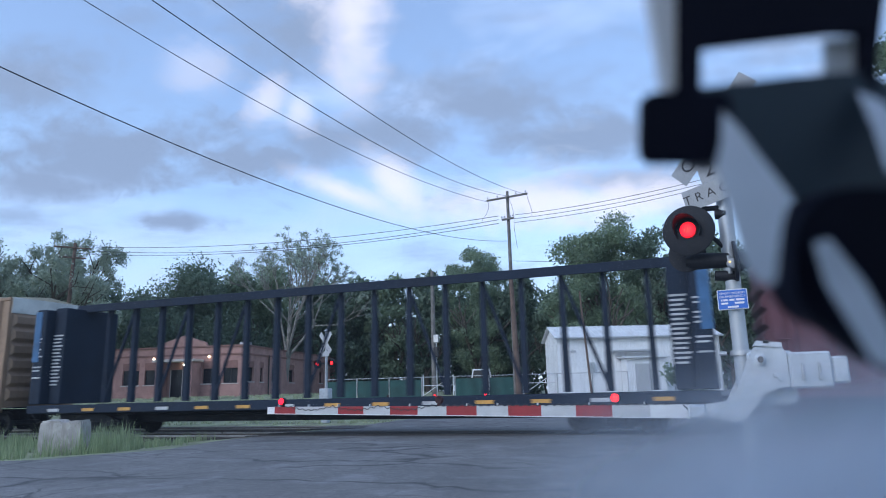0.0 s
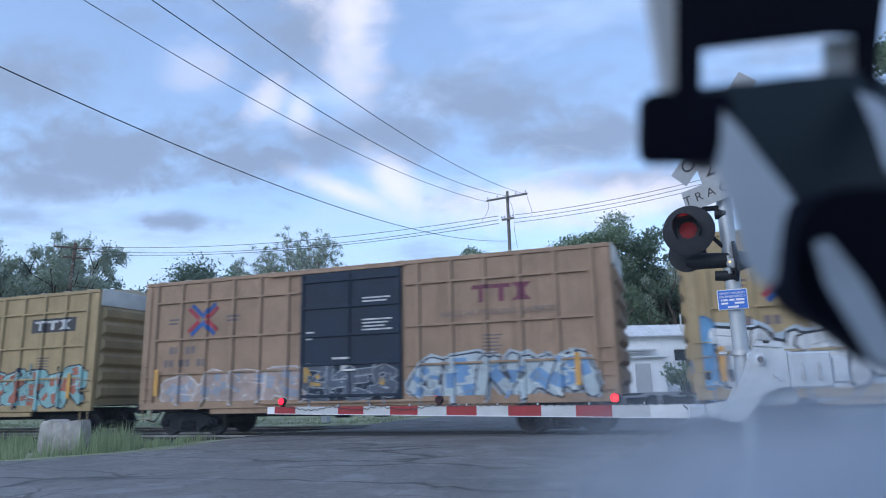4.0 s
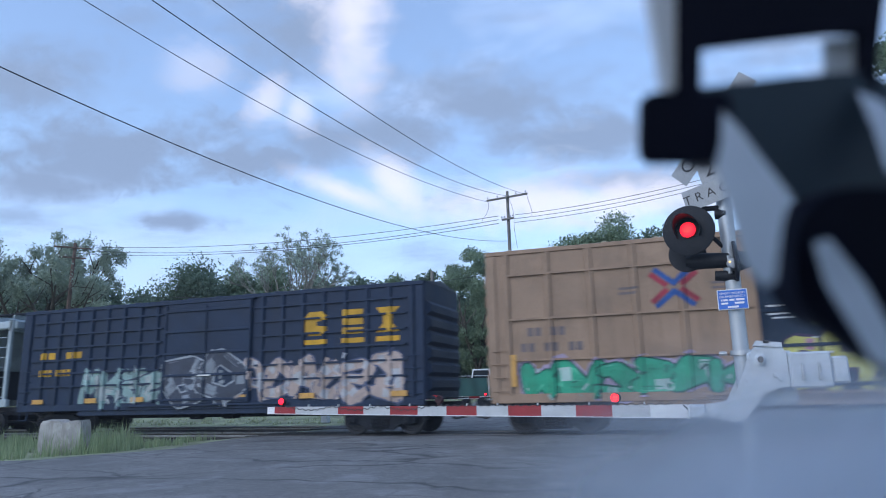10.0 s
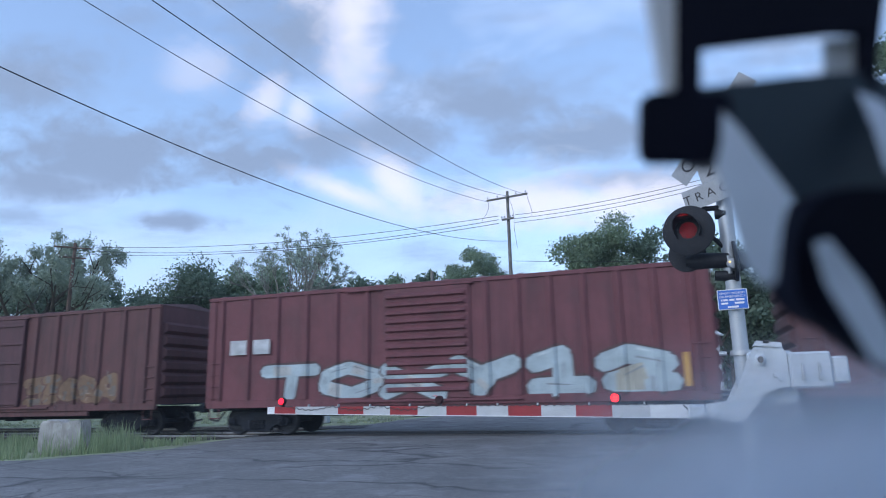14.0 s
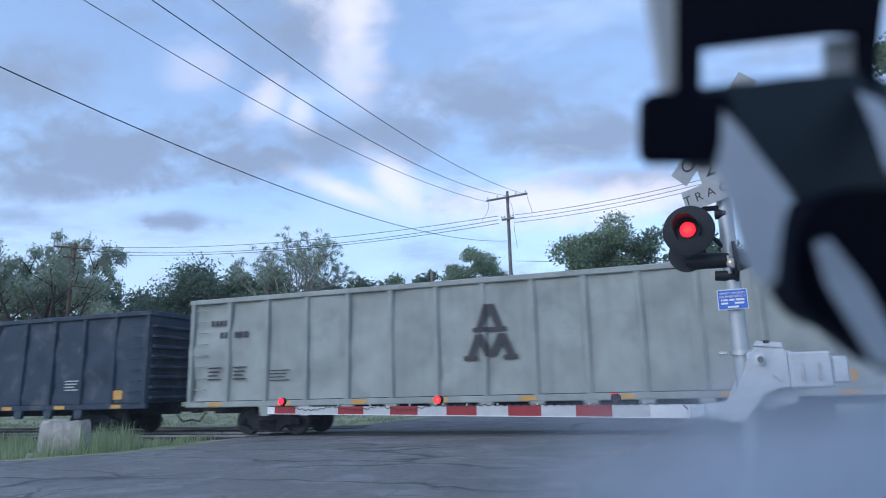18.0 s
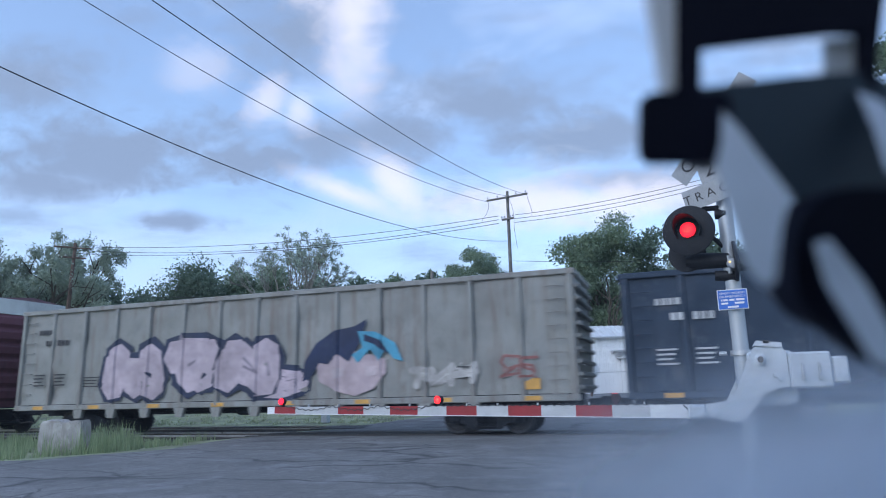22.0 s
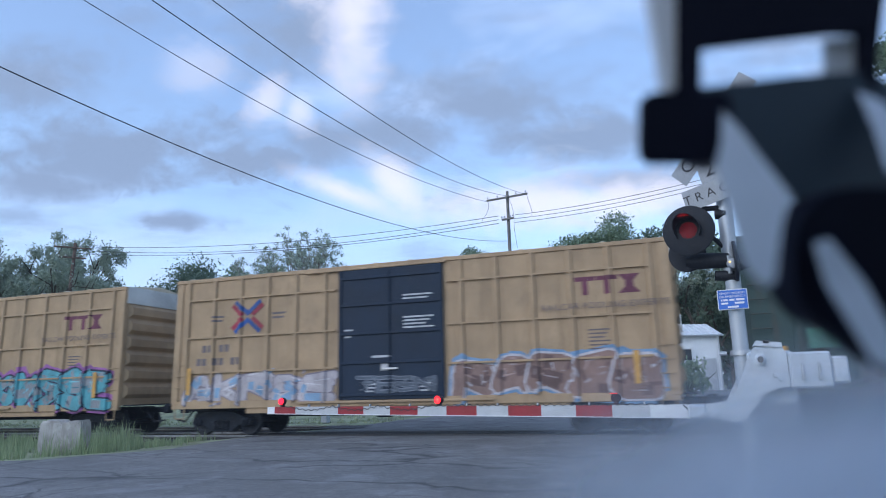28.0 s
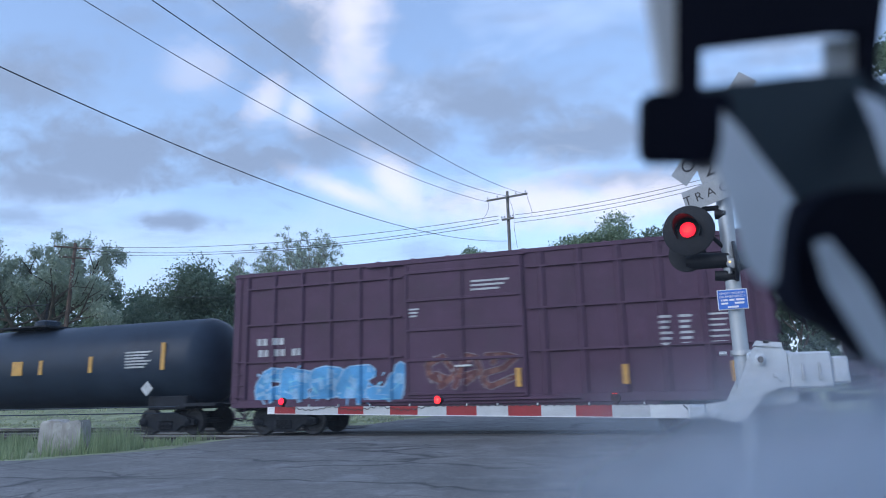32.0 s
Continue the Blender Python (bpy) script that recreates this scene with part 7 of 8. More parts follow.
def centre_emblem(car, x, z, h, mat, y):
    """Stacked company emblem as plain slanted bars."""
    polys = []

    def slant(xa, za, xb, zb):
        polys.append(([(xa - t, za), (xa + t, za), (xb + t, zb), (xb - t, zb)], 0.006))
    t = 0.075 * h
    slant(x - 0.2 * h, z + 0.52 * h, x - 0.02 * h, z + h), slant(x + 0.2 * h, z + 0.52 * h, x + 0.02 * h, z + h)
    polys.append((rect(x - 0.32 * h, x + 0.32 * h, z + 0.5 * h, z + 0.58 * h), 0.012))
    for a, b in ((-0.36, -0.2), (-0.02, -0.2), (0.04, 0.22), (0.38, 0.22)):
        slant(x + a * h, z + 0.06 * h, x + b * h, z + 0.46 * h)
    polys += [(rect(x - 0.5 * h, x - 0.24 * h, z, z + 0.08 * h), 0.012), (rect(x + 0.24 * h, x + 0.5 * h, z, z + 0.08 * h), 0.012)]
    part("emblem", cloud_mesh("emblem", *conform(car, polys, y), mat), None, car)


def centrebeam(rear, front):
    car, L = start_car("centre_beam_flatcar", "empty black centre-beam flatcar with open truss and end bulkheads", rear, front, "flatcar")
    m = paint("paint_black_flatcar", (0.018, 0.023, 0.033), 0.1, 0.7)
    H, W = 4.72, -SIDE
    part("deck", Shape().box(0, L, -W, W, 0.92, 1.04, 0.02).box(0, L, -W - 0.03, -W + 0.1, 0.80, 1.08, 0.015).box(0, L, W - 0.1, W + 0.03, 0.80, 1.08, 0.015), m, car)
    part("top_chord", Shape().box(0.6, L - 0.6, -0.3, 0.3, H - 0.14, H, 0.02).box(0.6, L - 0.6, -0.34, -0.29, H - 0.26, H + 0.02, 0.01), m, car)
    column = cached("beam_column", lambda: Shape().prism([(-0.1, 1.12), (0.1, 1.12), (0.07, H - 0.15), (-0.07, H - 0.15)], -0.1, 0.1).mesh("column", m))
    n = 17
    xs = [1.9 + 1.215 * k for k in range(n)]
    for x in xs:
        part("column", column, None, car, at=pose(x, 0, 0))
    for k, (a, b) in enumerate(zip(xs, xs[1:])):
        if k in (0, 4, 7, 10, 14, 2, 12):
            za, zb = (1.15, H - 0.2) if k < 8 else (H - 0.2, 1.15)
            part("brace", Shape().tube((a, -0.05, za), (b, -0.05, zb), 0.055, n=8), m, car)
    for x, s in ((0, 1), (L, -1)):
        e = part("bulkhead", Shape().box(min(x, x + s * 0.5), max(x, x + s * 0.5), -W, W, 1.12, 4.48, 0.03).box(min(x + s * 0.5, x + s * 1.05), max(x + s * 0.5, x + s * 1.05), -W + 0.35, W - 0.35, 1.12, 4.55, 0.02), m, car)
        part("blue_edge", Shape().box(min(x, x + s * 0.3), max(x, x + s * 0.3), -W - 0.02, -W - 0.002, 2.6, 4.4, 0.005), flat_paint((0.07, 0.16, 0.31)), e, "blue painted edge")
        b = Shape()
        for k in range(15):
            z = H - 1.2 - 0.125 * k
            b.box(min(x + s * 0.54, x + s * 1.0), max(x + s * 0.54, x + s * 1.0) - 0.03 - 0.05 * (k % 3), -W + 0.34, -W + 0.346, z, z + 0.055)
            if k in (1, 2, 4, 5, 6, 9, 10, 12):
                b.box(min(x + s * 0.06, x + s * 0.44), max(x + s * 0.06, x + s * 0.44) - 0.06 * (k % 3), -W - 0.006, -W, z, z + 0.05)
        tagged(part("stencil", b, STENCIL, e), kind="stuff")
    for k in range(14):
        part("reflector", Shape().box(0, 0.5, -0.004, 0, 0, 0.1), REFLECT if k % 3 else STENCIL, car, "", pose(1.0 + (L - 2.6) * k / 13, -W - 0.033, 0.86))
    underframe(car, L, m, 0.95, 0.4)
    end_gear(car, L)
    add_truck(car, 2.6), add_truck(car, L - 2.6)


def hopper(rear, front):
    car, L = start_car("covered_hopper", "light grey covered hopper with sloping ends and a roof walkway", rear, front, "hopper car")
    m = paint("paint_light_grey_hopper", (0.42, 0.46, 0.475), 0.25)
    W, H = -SIDE, 4.38
    # body: slope sheets cut both lower ends
    rows = [(1.3, 2.4, L - 3.3, 0.9), (2.2, 0.95, L - 2.05, 1.0), (2.95, 0.25, L - 1.5, 1.0), (3.75, 0.25, L - 1.3, 1.0), (H - 0.1, 0.3, L - 1.3, 0.9), (H, 0.35, L - 1.35, 0.72)]
    s = Shape()
    for z, a, b, w in rows:
        s.v += [(a, -W * w, z), (b, -W * w, z), (b, W * w, z), (a, W * w, z)]
    for k in range(len(rows) - 1):
        s.f += [(4 * k + i, 4 * k + (i + 1) % 4, 4 * k + 4 + (i + 1) % 4, 4 * k + 4 + i) for i in range(4)]
    s.f += [(3, 2, 1, 0), tuple(4 * (len(rows) - 1) + i for i in range(4))]
    part("body", s, m, car)
    for z in (3.62, 3.72, 3.82):
        part("seam", Shape().box(0.3, L - 1.35, -W - 0.02, -W + 0.05, z, z + 0.035, 0.008), m, car)
    part("side_sill", Shape().box(0.0, L, -W - 0.02, -W + 0.14, 1.05, 1.32, 0.02).box(0.0, L, W - 0.14, W + 0.02, 1.05, 1.32, 0.02), m, car)
    part("belly", Shape().prism([(3.2, 1.3), (L - 4, 1.3), (L - 4.8, 0.55), (4.0, 0.55)], -0.9, 0.9), UNDER, car)
    for x in (0.15, L - 1.25, L - 0.2):
        part("end_post", Shape().box(x - 0.07, x + 0.07, -W, -W + 0.12, 1.3, H - 0.15, 0.01).box(x - 0.07, x + 0.07, W - 0.12, W, 1.3, H - 0.15, 0.01), m, car)
    part("roof_overhang", Shape().box(L - 1.4, L, -W * 0.95, W * 0.95, H - 0.5, H - 0.2, 0.03).box(L - 0.25, L - 0.1, -W, W, H - 0.6, H - 0.15, 0.02), m, car)
    part("bay_wall", Shape().box(L - 2.0, L - 1.9, -W + 0.2, W - 0.2, 1.3, 3.0), UNDER, car)
    for k in range(11):
        x = 0.5 + (L - 1.6) * k / 10
        part("walkway_stand", Shape().box(x - 0.03, x + 0.03, -0.75, 0.75, H, H + 0.15), m, car)
    part("walkway", Shape().box(0.1, L - 0.3, -0.75, -0.3, H + 0.15, H + 0.2).box(0.1, L - 0.3, 0.3, 0.75, H + 0.15, H + 0.2), UNDER, car)
    ladder(car, L - 0.75, 1.4, H - 0.3, m, y=-W + 0.07)
    ladder(car, 0.12, 1.4, 2.8, m, y=-W + 0.07)
    bars(car, [(2.0, 2.75, 0.75, 0.2, 1, 0.2), (2.1, 2.35, 0.9, 0.2, 1, 0.2), (2.0, 1.85, 1.0, 0.07, 3, 0.12), (7.9, 3.0, 1.4, 0.07, 1, 0.1), (8.1, 2.3, 1.2, 0.09, 4, 0.16), (3.55, 2.75, 0.22, 0.25, 1, 0.1)], flat_paint((0.09, 0.095, 0.11)), -W - 0.022)
    sprayed(car, 3.7, 8.0, 1.2, 1.95, "AVDA", (0.36, 0.45, 0.52), (0.11, 0.14, 0.18), 31, -W - 0.024, fat=0.36, rim=0.05, lean=0.5, label="pale blue spray-painted graffiti")
    # the graffiti's shadow along the sill, painted as a dark band
    part("shadow_band", Shape().prism([(3.4, 1.08), (9.7, 1.08), (9.9, 1.26), (3.2, 1.26)], -W - 0.03, -W - 0.022), flat_paint((0.13, 0.15, 0.19)), car, "dark grey band painted as the graffiti's shadow")
    for k in range(5):
        part("yellow_dash", Shape().box(5.75 + 0.03 * (k % 2), 6.35, -W - 0.056, -W - 0.052, 1.58 + 0.075 * k, 1.62 + 0.075 * k), flat_paint((0.55, 0.44, 0.10)), car)
    for x in (0.3, 3.4, 7.3, L - 1.9):
        part("reflector", Shape().box(x, x + 0.5, -W - 0.026, -W - 0.022, 1.1, 1.22), REFLECT, car)
    underframe(car, L, m, 1.05, 0.2)
    end_gear(car, L)
    add_truck(car, 2.2), add_truck(car, L - 2.2)


def tank_car(rear, front):
    car, L = start_car("tank_car", "black cylindrical tank car with yellow reflective marks", rear, front, "tank car")
    m = paint("paint_black_tank", (0.026, 0.034, 0.048), 0.2, 0.4)
    r, zc = 1.5, 2.45
    part("tank", Shape().lathe((0.5, 0, zc), (1, 0, 0), [(0, 0.3), (0.12, 0.8), (0.3, 1.2), (0.55, 1.42), (0.8, r), (L - 1.8, r), (L - 1.55, 1.42), (L - 1.3, 1.2), (L - 1.12, 0.8), (L - 1.0, 0.3)], 44), m, car)
    d = part("dome", Shape().lathe((L / 2, 0, zc + r - 0.1), (0, 0, 1), [(0, 0.45), (0.4, 0.45), (0.45, 0.3)], 24), m, car)
    part("platform", Shape().box(L / 2 - 1.2, L / 2 + 1.2, -1.1, 1.1, zc + r - 0.02, zc + r + 0.04).tube((L / 2 - 1.2, -1.1, zc + r), (L / 2 - 1.2, -1.1, zc + r + 0.8), 0.02).tube((L / 2 + 1.2, -1.1, zc + r), (L / 2 + 1.2, -1.1, zc + r + 0.8), 0.02).tube((L / 2 - 1.2, -1.1, zc + r + 0.8), (L / 2 + 1.2, -1.1, zc + r + 0.8), 0.02), UNDER, d)
    part("saddle", Shape().box(1.3, 2.9, -1.2, 1.2, 0.85, 1.3, 0.04).box(L - 2.9, L - 1.3, -1.2, 1.2, 0.85, 1.3, 0.04), UNDER, car)
    part("end_platform", Shape().box(0, 1.4, -1.45, 1.45, 0.95, 1.05).box(L - 1.4, L, -1.45, 1.45, 0.95, 1.05), UNDER, car)
    part("handrail", Shape().tube((1.5, -1.5, 0.95), (L - 1.5, -1.5, 0.95), 0.02).tube((1.5, -1.5, 0.75), (L - 1.5, -1.5, 0.75), 0.02), m, car)
    for x, w, h in ((L - 2.2, 0.16, 0.9), (L - 5.3, 0.16, 0.55), (L - 7.6, 0.16, 0.5), (L - 8.9, 0.5, 0.5)):
        part("reflector", Shape().box(x, x + w, -r - 0.012, -r + 0.02, zc - 0.3, zc - 0.3 + h), REFLECT, car, "yellow reflective strip")
    bars(car, [(L - 3.7, zc + 0.35, 1.1, 0.07, 6, 0.1)], STENCIL, -r - 0.006)
    part("placard", Shape().prism([(L - 3.0, 1.55), (L - 2.75, 1.3), (L - 2.5, 1.55), (L - 2.75, 1.8)], -r + 0.05, -r + 0.058), STENCIL, car)
    end_gear(car, L)
    add_truck(car, 2.2), add_truck(car, L - 2.2)


TAN, YELLOW, AMBER = (0.325, 0.212, 0.135), (0.372, 0.268, 0.138), (0.425, 0.282, 0.155)
NAVY, BLACK, BOX_RED, BROWN, PLUM = (0.022, 0.031, 0.054), (0.018, 0.025, 0.037), (0.205, 0.05, 0.054), (0.15, 0.05, 0.05), (0.105, 0.041, 0.060)
PALE = (0.62, 0.60, 0.56)
Y = SIDE - 0.088                   # over the side ribs
YD = SIDE - 0.145                   # over the door leaves


def yellow_boxcar(label, rear, front, color, seed, door=None, double=False, panel=False, emblem_x=2.4, name_x=12.2, worn=0.4, end_top=PALE):
    car, L = boxcar("boxcar", label, rear, front, 5.10, color, BLACK, door or (6.1, 9.45), double, ribs=6, rows=(0.24, 0.51, 0.81), end_top=end_top, worn=worn, roof=(0.6, 0.5, 0.36), seed=seed)
    crossed_emblem(car, emblem_x, 3.72, 0.68, Y - 0.002)
    dark = flat_paint((0.17, 0.055, 0.085)) if not panel else STENCIL
    if panel:
        part("name_panel", cloud_mesh("name_panel", *conform(car, [(rect(name_x - 0.15, name_x + 1.95, 3.64, 4.14), 0.001)], Y), INK), None, car, "black painted name panel")
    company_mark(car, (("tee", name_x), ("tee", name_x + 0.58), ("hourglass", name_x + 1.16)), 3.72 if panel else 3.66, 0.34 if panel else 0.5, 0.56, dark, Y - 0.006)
    bars(car, [(emblem_x - 1.4, 3.8, 0.5, 0.08, 2, 0.13), (emblem_x + 0.9, 3.8, 0.5, 0.08, 2, 0.13), (name_x + 0.3, 2.75, 0.55, 0.05, 7, 0.1)], STENCIL_DARK, Y - 0.002)
    marks(car, 1.1, 2.62, (2, 2), 0.26, STENCIL_DARK, Y)
    marks(car, 0.9, 2.2, (2, 2, 2), 0.26, STENCIL_DARK, Y)
    if not panel:
        lettering("slogan", "RAILCAR POOLING EXPERTS", 0.17, STENCIL_DARK, car, pose(name_x + 0.75, Y - 0.006, 3.36) @ FACE_ME, 1.12)
    d0 = (door or (6.1, 9.45))
    bars(car, [(d0[0] + 2.1, 4.05, 0.9, 0.06, 3, 0.1), (d0[0] + 2.1, 3.4, 0.95, 0.06, 4, 0.1), (d0[0] + 0.2, 3.1, 0.28, 0.06, 3, 0.1), (d0[0] + 1.1, 2.3, 0.6, 0.08, 1, 0.12), (d0[0] + 1.4, 2.1, 0.22, 0.3, 1, 0.1), (d0[0] + 0.9, 1.5, 0.35, 0.06, 3, 0.1), (d0[0] + 2.6, 1.5, 0.35, 0.06, 3, 0.1)], STENCIL, YD - 0.01)
    yellow_strips(car, [0.62, L - 1.1], 1.3, 0.85, 0.15, Y - 0.01)
    return car, L


def build_train():
    # leading red boxcar, already leaving
    boxcar("boxcar", "dull red steel boxcar ahead of the flatcar", 2.2, 17.7, 4.5, BROWN, ribs=7, rib_rows=False)
    centrebeam(-22.0, 0.9)
    c, L = yellow_boxcar("tan high boxcar with black door and pink graffiti", -38.8, -23.35, TAN, 2, emblem_x=2.4, name_x=12.0)
    sprayed(c, 9.4, 14.1, 0.98, 2.12, "SENCR", (0.66, 0.60, 0.62), (0.32, 0.05, 0.075), 21, YD - 0.012, halo=(0.62, 0.58, 0.58), fat=0.25, rim=0.05, label="white graffiti letters with dark red outlines")
    sprayed(c, 10.3, 12.9, 2.3, 3.15, "UOO", (0.30, 0.20, 0.19), (0.38, 0.41, 0.55), 22, Y - 0.012, fat=0.26, rim=0.09, label="faded lilac graffiti")
    sprayed(c, 2.6, 7.4, 0.98, 2.1, "MUSEN", (0.36, 0.40, 0.52), (0.20, 0.12, 0.17), 23, Y - 0.012, second=(0.55, 0.53, 0.56), fat=0.23, cut=0.9, label="blue and grey graffiti")
    sprayed(c, 8.9, 9.3, 2.2, 3.0, "I", (0.60, 0.60, 0.60), (0.12, 0.13, 0.16), 24, YD - 0.012, fat=0.2, rim=0.03)
    c, L = yellow_boxcar("yellow high boxcar with black door and white graffiti", -55.93, -40.49, YELLOW, 3, panel=True, emblem_x=2.36, name_x=13.0)
    sprayed(c, 0.3, 5.75, 0.98, 2.55, "TNEMO", (0.66, 0.68, 0.70), (0.025, 0.03, 0.035), 35, YD - 0.012, second=(0.50, 0.55, 0.60), halo=(0.46, 0.55, 0.64), fat=0.23, rim=0.07, cut=0.3, label="large white graffiti letters outlined in black")
    sprayed(c, 5.7, 9.5, 0.98, 2.9, "MSER", (0.64, 0.67, 0.70), (0.03, 0.035, 0.04), 36, YD - 0.012, second=(0.44, 0.53, 0.62), halo=(0.30, 0.46, 0.62), fat=0.24, rim=0.07, cut=0.4, lean=0.15)
    sprayed(c, 9.7, 15.1, 0.98, 2.7, "HURTS", (0.64, 0.65, 0.66), (0.06, 0.06, 0.065), 37, YD - 0.012, second=(0.55, 0.50, 0.49), halo=(0.56, 0.54, 0.54), fat=0.23, rim=0.065, cut=0.4, lean=0.2)
    sprayed(c, -0.02, 0.7, 1.05, 2.9, "I", (0.16, 0.34, 0.56), (0.10, 0.22, 0.40), 38, Y - 0.012, fat=0.34)
    c, L = yellow_boxcar("tan high boxcar with black door and blue graffiti", -73.25, -57.75, TAN, 4, name_x=11.6)
    sprayed(c, 9.8, 14.9, 0.98, 2.25, "CENXA", (0.44, 0.51, 0.55), (0.06, 0.07, 0.10), 41, Y - 0.012, second=(0.17, 0.30, 0.50), halo=(0.40, 0.46, 0.50), fat=0.25, rim=0.05, cut=0.9, label="pale blue graffiti with dark outlines")
    sprayed(c, 1.0, 6.1, 0.98, 2.05, "SASR", (0.42, 0.33, 0.30), (0.54, 0.50, 0.49), 42, Y - 0.012, second=(0.30, 0.33, 0.40), fat=0.25, rim=0.06)
    sprayed(c, 6.3, 9.3, 1.05, 2.1, "EHES", (0.09, 0.11, 0.15), (0.30, 0.33, 0.37), 43, YD - 0.012, second=(0.48, 0.30, 0.08), fat=0.16, rim=0.03, cut=0.2)
    c, L = yellow_boxcar("yellow high boxcar with black door and teal graffiti", -90.77, -75.3, YELLOW, 5, panel=True, emblem_x=2.3, name_x=12.5)
    sprayed(c, 0.15, 6.1, 0.98, 2.2, "SAOONS", (0.25, 0.44, 0.46), (0.03, 0.035, 0.06), 51, Y - 0.012, second=(0.36, 0.15, 0.10), fat=0.27, rim=0.06, cut=0.8, label="teal and rust graffiti outlined in black")
    sprayed(c, 6.35, 8.8, 1.1, 1.95, "OIHB", (0.50, 0.56, 0.60), (0.05, 0.06, 0.09), 52, YD - 0.012, fat=0.26, rim=0.04, label="white graffiti")
    for k, form in enumerate("SIOHC"):
        sprayed(c, 8.65, 9.15, 3.25 + 0.3 * k, 3.55 + 0.3 * k, form, (0.30, 0.32, 0.36), (0.06, 0.065, 0.08), 54 + k, YD - 0.012, fat=0.1, rim=0.01)
    sprayed(c, 9.4, 15.1, 0.98, 2.4, "ESEBSR", (0.25, 0.44, 0.45), (0.07, 0.07, 0.09), 53, Y - 0.012, second=(0.38, 0.14, 0.10), fat=0.28, rim=0.05, cut=0.85)
    # red boxcar with a corrugated door
    c, L = boxcar("boxcar", "dark red steel boxcar with pale blue graffiti", -107.78, -92.2, 4.55, BOX_RED, None, (6.1, 9.2), ribs=6, rib_rows=False, door_style="corrugated", seed=6, roof=(0.45, 0.4, 0.38))
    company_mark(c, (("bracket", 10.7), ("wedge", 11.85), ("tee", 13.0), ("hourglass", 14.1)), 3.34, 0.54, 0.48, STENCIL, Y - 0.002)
    sprayed(c, 2.2, 6.1, 0.98, 2.35, "WSEB", (0.38, 0.56, 0.74), (0.06, 0.07, 0.12), 61, Y - 0.012, wild=0.35, fat=0.33, rim=0.06, label="pale blue graffiti letters")
    sprayed(c, 9.45, 13.8, 0.98, 2.15, "RANET", (0.38, 0.56, 0.74), (0.06, 0.07, 0.12), 62, Y - 0.012, wild=0.35, fat=0.33, rim=0.05, label="pale blue graffiti letters")
    sprayed(c, 6.2, 9.3, 1.05, 2.0, "ENSE", (0.17, 0.05, 0.06), (0.42, 0.33, 0.36), 63, SIDE - 0.11, fat=0.17, rim=0.03)
    bars(c, [(1.4, 2.35, 0.7, 0.14, 2, 0.24), (5.1, 3.1, 0.4, 0.12, 1, 0.1), (14.6, 2.7, 0.35, 0.3, 1, 0.4), (6.3, 1.25, 2.6, 0.06, 1, 0.1)], STENCIL, Y - 0.003)
    yellow_strips(c, (0.85, 14.65), 1.1, 0.95, 0.15, Y - 0.01)
    # navy boxcar
    c, L = boxcar("boxcar", "navy blue steel boxcar with orange and teal graffiti", -125.33, -109.27, 4.52, NAVY, (0.045, 0.035, 0.042), (6.3, 9.4), ribs=6, rib_rows=False, seed=7, roof=(0.06, 0.065, 0.08))
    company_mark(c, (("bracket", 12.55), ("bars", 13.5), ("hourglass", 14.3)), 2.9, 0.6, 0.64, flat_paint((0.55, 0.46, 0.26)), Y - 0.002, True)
    sprayed(c, 9.1, 15.2, 0.98, 2.35, "ENORS", (0.07, 0.27, 0.25), (0.34, 0.47, 0.49), 71, Y - 0.012, second=(0.34, 0.10, 0.065), halo=(0.13, 0.085, 0.17), fat=0.25, rim=0.05, lean=0.35, cut=0.8, label="teal and orange graffiti with pale rims")
    sprayed(c, 0.2, 1.7, 1.4, 2.2, "KS", (0.44, 0.47, 0.54), (0.07, 0.08, 0.11), 72, Y - 0.012, fat=0.2)
    sprayed(c, 0.25, 1.6, 2.55, 3.7, "KA", (0.30, 0.47, 0.54), (0.05, 0.06, 0.10), 74, Y - 0.012, fat=0.16, rim=0.02)
    sprayed(c, 3.7, 6.2, 0.98, 1.85, "RKE", (0.44, 0.45, 0.48), (0.08, 0.08, 0.1), 73, Y - 0.012, fat=0.24)
    marks(c, 1.2, 2.3, (2, 2), 0.26, flat_paint((0.45, 0.38, 0.24)), Y - 0.004)
    marks(c, 1.2, 1.8, (2, 2, 2), 0.3, STENCIL, Y - 0.004)
    bars(c, [(6.6, 3.4, 0.3, 0.1, 1, 0.1), (8.2, 2.7, 0.6, 0.08, 2, 0.14), (6.6, 2.0, 1.6, 0.06, 3, 0.16)], STENCIL, YD - 0.01)
    yellow_strips(c, (0.5,), 1.15, 0.3, 0.4, Y - 0.01)
    # long tan boxcar with double doors
    c, L = yellow_boxcar("long tan boxcar with black double doors and graffiti", -145.55, -126.9, TAN, 8, door=(6.9, 11.8), double=True, emblem_x=5.0, name_x=14.1, end_top=None)
    sprayed(c, 1.0, 6.8, 0.98, 1.95, "WNCERK", (0.05, 0.36, 0.21), (0.02, 0.10, 0.08), 81, Y - 0.012, second=(0.40, 0.55, 0.50), halo=(0.40, 0.33, 0.46), fat=0.27, rim=0.045, cut=0.35, label="green graffiti with lilac haze")
    sprayed(c, 7.1, 12.5, 0.98, 2.45, "CHAMP", (0.56, 0.53, 0.13), (0.05, 0.03, 0.07), 82, YD - 0.012, second=(0.44, 0.22, 0.30), wild=0.0, fat=0.25, rim=0.06, cut=0.15, label="yellow graffiti letters with pink dots")
    sprayed(c, 8.1, 11.2, 2.5, 3.3, "ESAE", (0.24, 0.27, 0.14), (0.035, 0.04, 0.055), 83, YD - 0.012, fat=0.14, rim=0.02)
